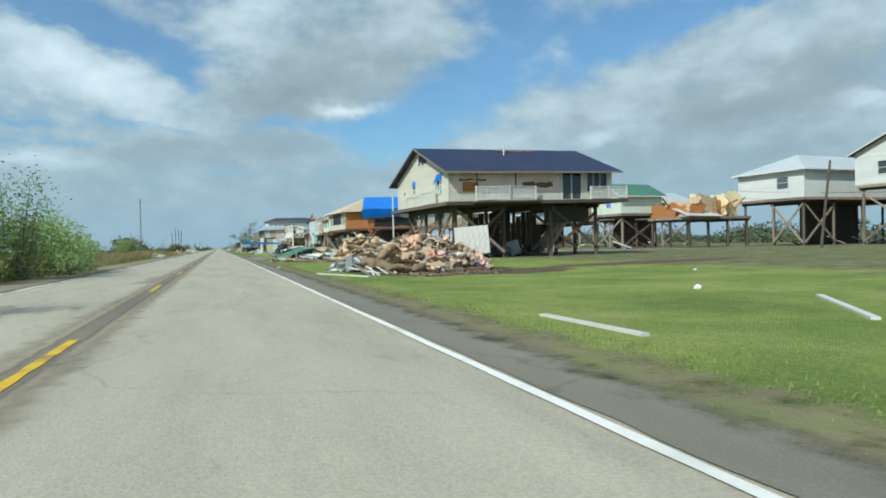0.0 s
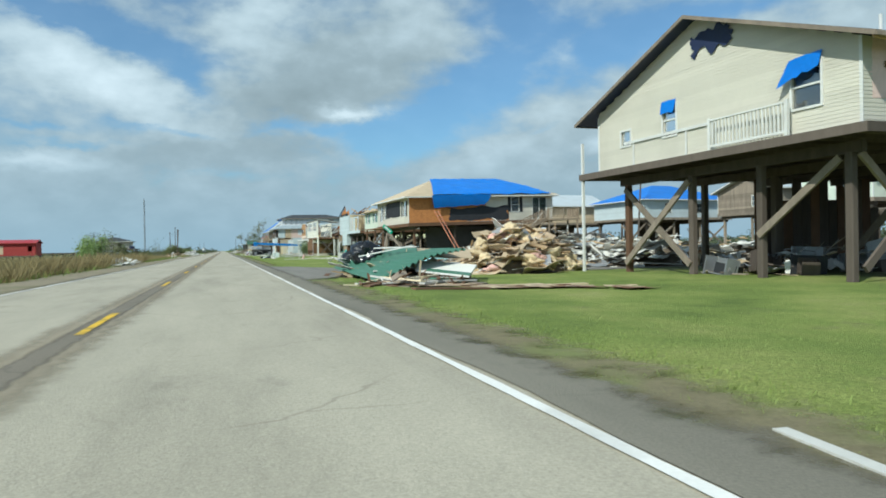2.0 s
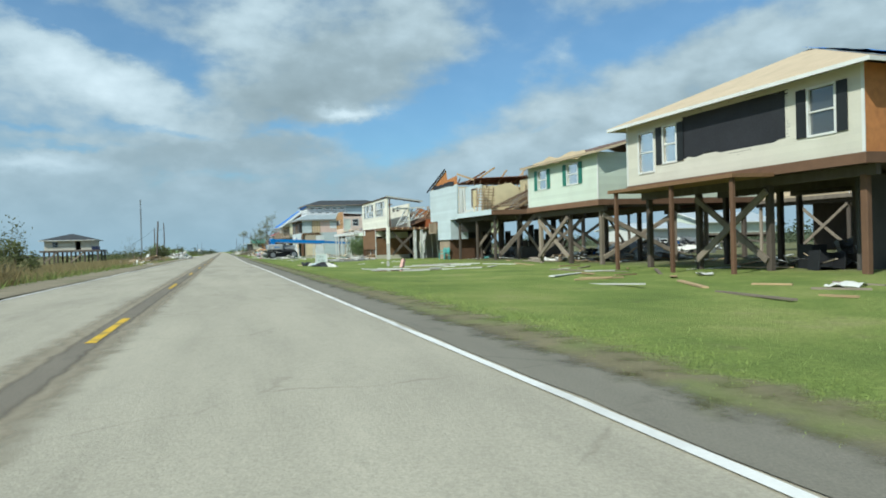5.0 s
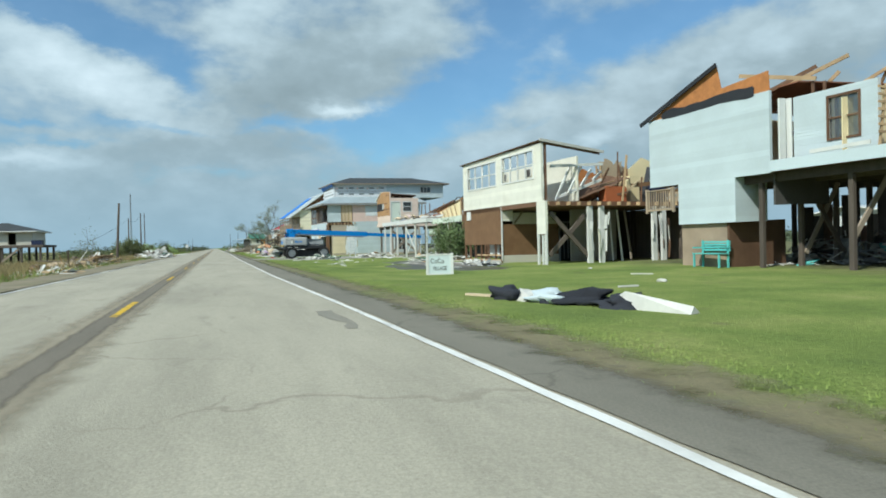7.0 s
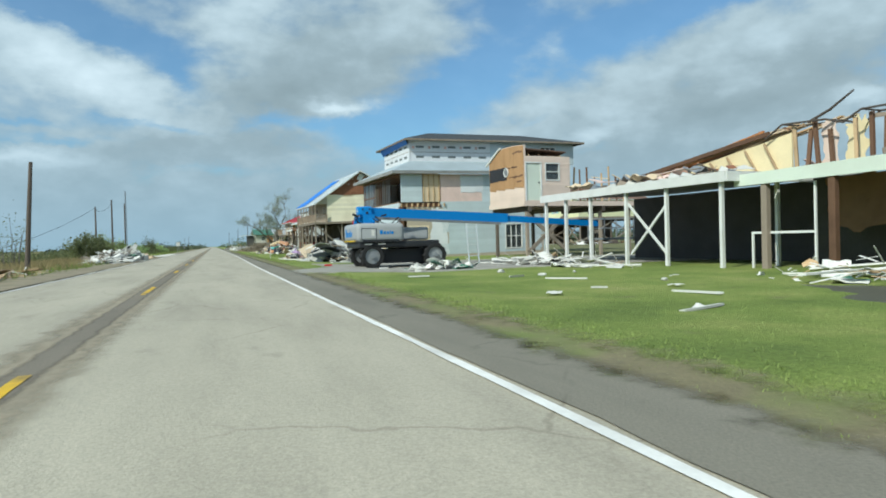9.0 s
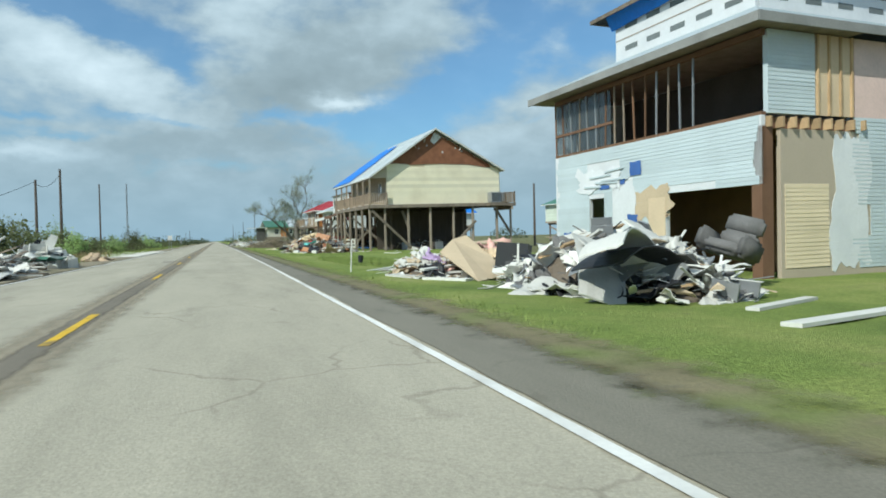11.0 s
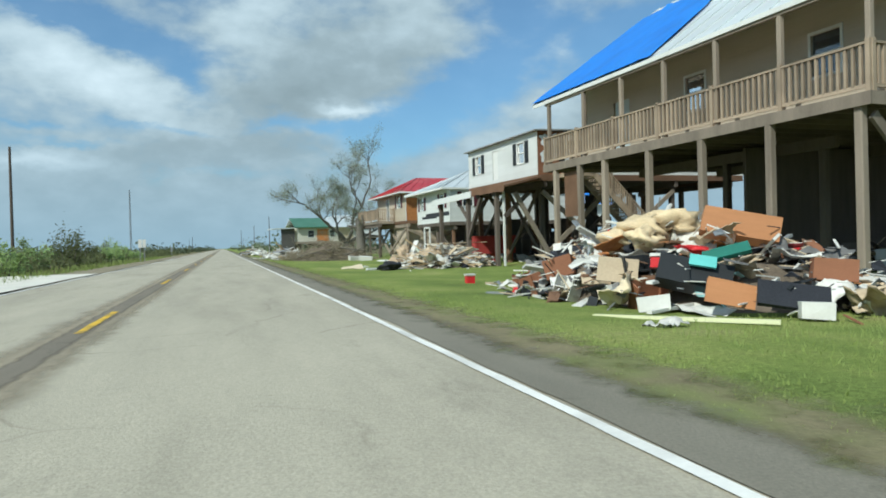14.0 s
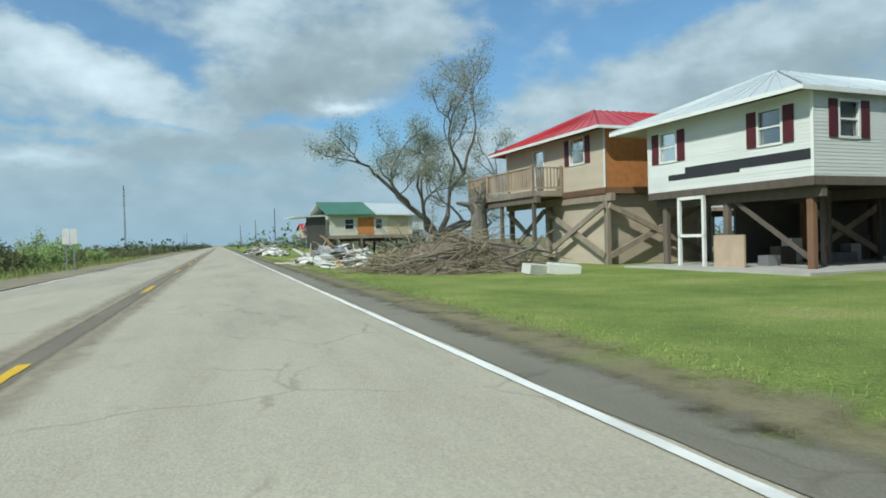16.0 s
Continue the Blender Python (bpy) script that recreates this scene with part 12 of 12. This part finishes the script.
blades("ditch_grass", "tall green ditch grass", ditch_spots, blade, 0.006, 2)
blades("lawn_grass", "short mown lawn grass", lawn_spots, blade, 0.007, 3)
blades("reeds", "straw-coloured marsh reeds", reed_spots, reed, 0.018, 4, "reeds")


def weed_spots(r):
    for _ in range(16000):
        y = r.uniform(18, 330)
        yield -6.9 - abs(r.gauss(0, 1.6)), y, r.uniform(0.1, 0.5)


blades("marsh_weeds", "green weeds at the marsh edge", weed_spots, blade, 0.014, 5)


def far_scrub(name, label, spots, seed, size, mat=None):
    """Low distant scrub: clumps of leaf quads."""
    r = random.Random(seed)
    g = Geo()
    for x, y, w, h, n in spots(r):
        z = ground_height(x, y)
        for _ in range(n):
            a, d = r.uniform(0, 6.28), math.sqrt(r.random())
            hh = h * (1 - 0.6 * d * d) * (0.02 + 0.98 * r.random() ** 1.4)
            p = Vector((x + math.cos(a) * d * w, y + math.sin(a) * d * w, z + hh))
            u = Vector((r.gauss(0, 1), r.gauss(0, 1), r.gauss(0, 1))).normalized()
            v = u.cross(Vector((r.gauss(0, 1), r.gauss(0, 1), r.gauss(0, 1)))).normalized()
            s = size * r.uniform(0.5, 1.5)
            k = len(g.v)
            g.v += [tuple(p - u * s), tuple(p + v * s * 0.6), tuple(p + u * s), tuple(p - v * s * 0.6)]
            g.f.append((k, k + 1, k + 2, k + 3))
    return single(name, g, mat or leaf_far, label, "scrub", kind="stuff")


def left_scrub(r):
    for _ in range(150):
        y = r.uniform(232, 420)
        yield -11.5 - r.random() ** 1.5 * 22, y, r.uniform(1.0, 2.4), r.uniform(1.2, 2.9) * (0.75 + 0.5 * noise.noise((y * 0.05, 0, 0))), 95


def left_far(r):
    for _ in range(150):
        y = r.uniform(400, 1300)
        yield -10 - r.random() * 60, y, r.uniform(3, 7), r.uniform(2, 5), 60


def right_far(r):
    for _ in range(170):
        y = r.uniform(330, 1300)
        yield 9 + r.random() * 70 * (y / 900), y, r.uniform(2, 6), r.uniform(2, 6.5), 60


def back_trees(r):
    for _ in range(170):
        yield r.uniform(95, 230), r.uniform(-20, 420), r.uniform(4, 10), r.uniform(1.5, 5.5), 620


def marsh_line(r):
    for _ in range(120):
        yield r.uniform(-420, -90), r.uniform(200, 1200), r.uniform(5, 12), r.uniform(1.0, 2.4), 45


far_scrub("roadside_scrub", "low olive scrub along the marsh side", left_scrub, 1, 0.16, leaf_olive)
far_scrub("far_scrub", "distant dark scrub along the road", left_far, 2, 0.45)
far_scrub("far_scrub", "distant dark scrub and trees along the road", right_far, 3, 0.4)
far_scrub("far_trees", "distant trees behind the back row", back_trees, 4, 0.3)
far_scrub("marsh_scrub", "low dark line of marsh scrub on the horizon", marsh_line, 5, 0.7)

# ---- wrecked store and houses far on ----


def far_store():
    P = footprint(9.9, 316.0, 3.4)
    h = house_root(9.9, 316.0, "raised wrecked camp with green and white roofs", "house")
    U, V, zf, zw = 8.0, 8.0, 1.7, 3.6
    platform(h, P, -0.3, U, -0.3, V, zf, 0.3, wood_dark, wood_grey, joists=False)
    sh = [(1.4, 2.2, 2.3, 3.2), (4.4, 5.0, 2.3, 3.2)]
    w, s = shell(h, P, U, V, zf, zw, side_cream, side_cream, [(2, 3, 2.3, 3.2)], sh, bare_south=False, board=0.3)
    ragged_panel(h, P, south(0), 2.6, 4.2, zf, 3.4, osb, 0.03, 3, "sheathing", "bare orange sheathing", 0.15)
    ragged_panel(h, P, south(0), 5.6, 7.7, zf, 3.5, board_buff, 0.03, 5, "sheathing", "", 0.2)
    for q in sh:
        window(h, P, south(0), *q)
    plate(h, P, [(-0.5, -0.6, 3.7), (4.2, -0.6, 3.7), (4.2, 4.0, 5.1), (-0.5, 4.0, 5.1)], 0.12, metal_green, "roof_slope", "green metal roof")
    plate(h, P, [(4.3, -0.6, 3.7), (U + 0.5, -0.6, 3.6), (U + 0.2, 4.0, 4.9), (4.3, 4.0, 5.0)], 0.12, metal_white, "roof_slope", "bent white metal roof")
    plate(h, P, [(-0.5, 8.6, 3.7), (U, 8.6, 3.7), (U, 4.0, 5.0), (-0.5, 4.0, 5.0)], 0.12, metal_white, "roof_slope")
    plate(h, P, [(-3.4, -0.2, 3.55), (-0.4, -0.2, 3.65), (-0.4, 6.0, 3.75), (-3.4, 6.0, 3.6)], 0.12, metal_white, "porch_roof", "white porch roof")
    g = Geo()
    g.box(-2.2, -0.4, 0.2, 0.3, 0.6, 3.5)
    part("porch_screen", g, inside_dark, h, "dark porch screen", P)
    stilts(h, P, [0.3, 2.8, 5.3, 7.7], [0.2, 3.8, 7.6], zf - 0.25, BASE, 0.25, mat=wood_dark)


far_store()
far_house(16.0, 345.0, 12, 9, 2.6, 5.0, 6.8, side_white, metal_white, "raised white house far along the road", "u", wins_s=[(2, 3, 3.4, 4.4)], board=0.4, hip=True)
far_house(18.0, 372.0, 12, 9, 2.8, 5.2, 7.0, side_cream, metal_grey, "raised pale house far along the road", "u", wins_s=[(2, 3, 3.4, 4.4)], board=0.4)
far_house(21.0, 410.0, 14, 9, 2.8, 5.2, 7.2, side_white, tarp_blue, "raised white house with blue roof far along the road", "u", board=0.5)
far_house(24.0, 455.0, 14, 9, 2.8, 5.2, 7.2, side_tan, metal_red, "raised house with red roof far along the road", "u", board=0.5)
far_house(35.0, 300.0, 14, 9, 3.2, 5.6, 7.6, side_white, tarp_blue, "raised white house with blue roof in the back row", "u", wins_w=[(2, 3, 3.9, 5.0)], board=0.35)
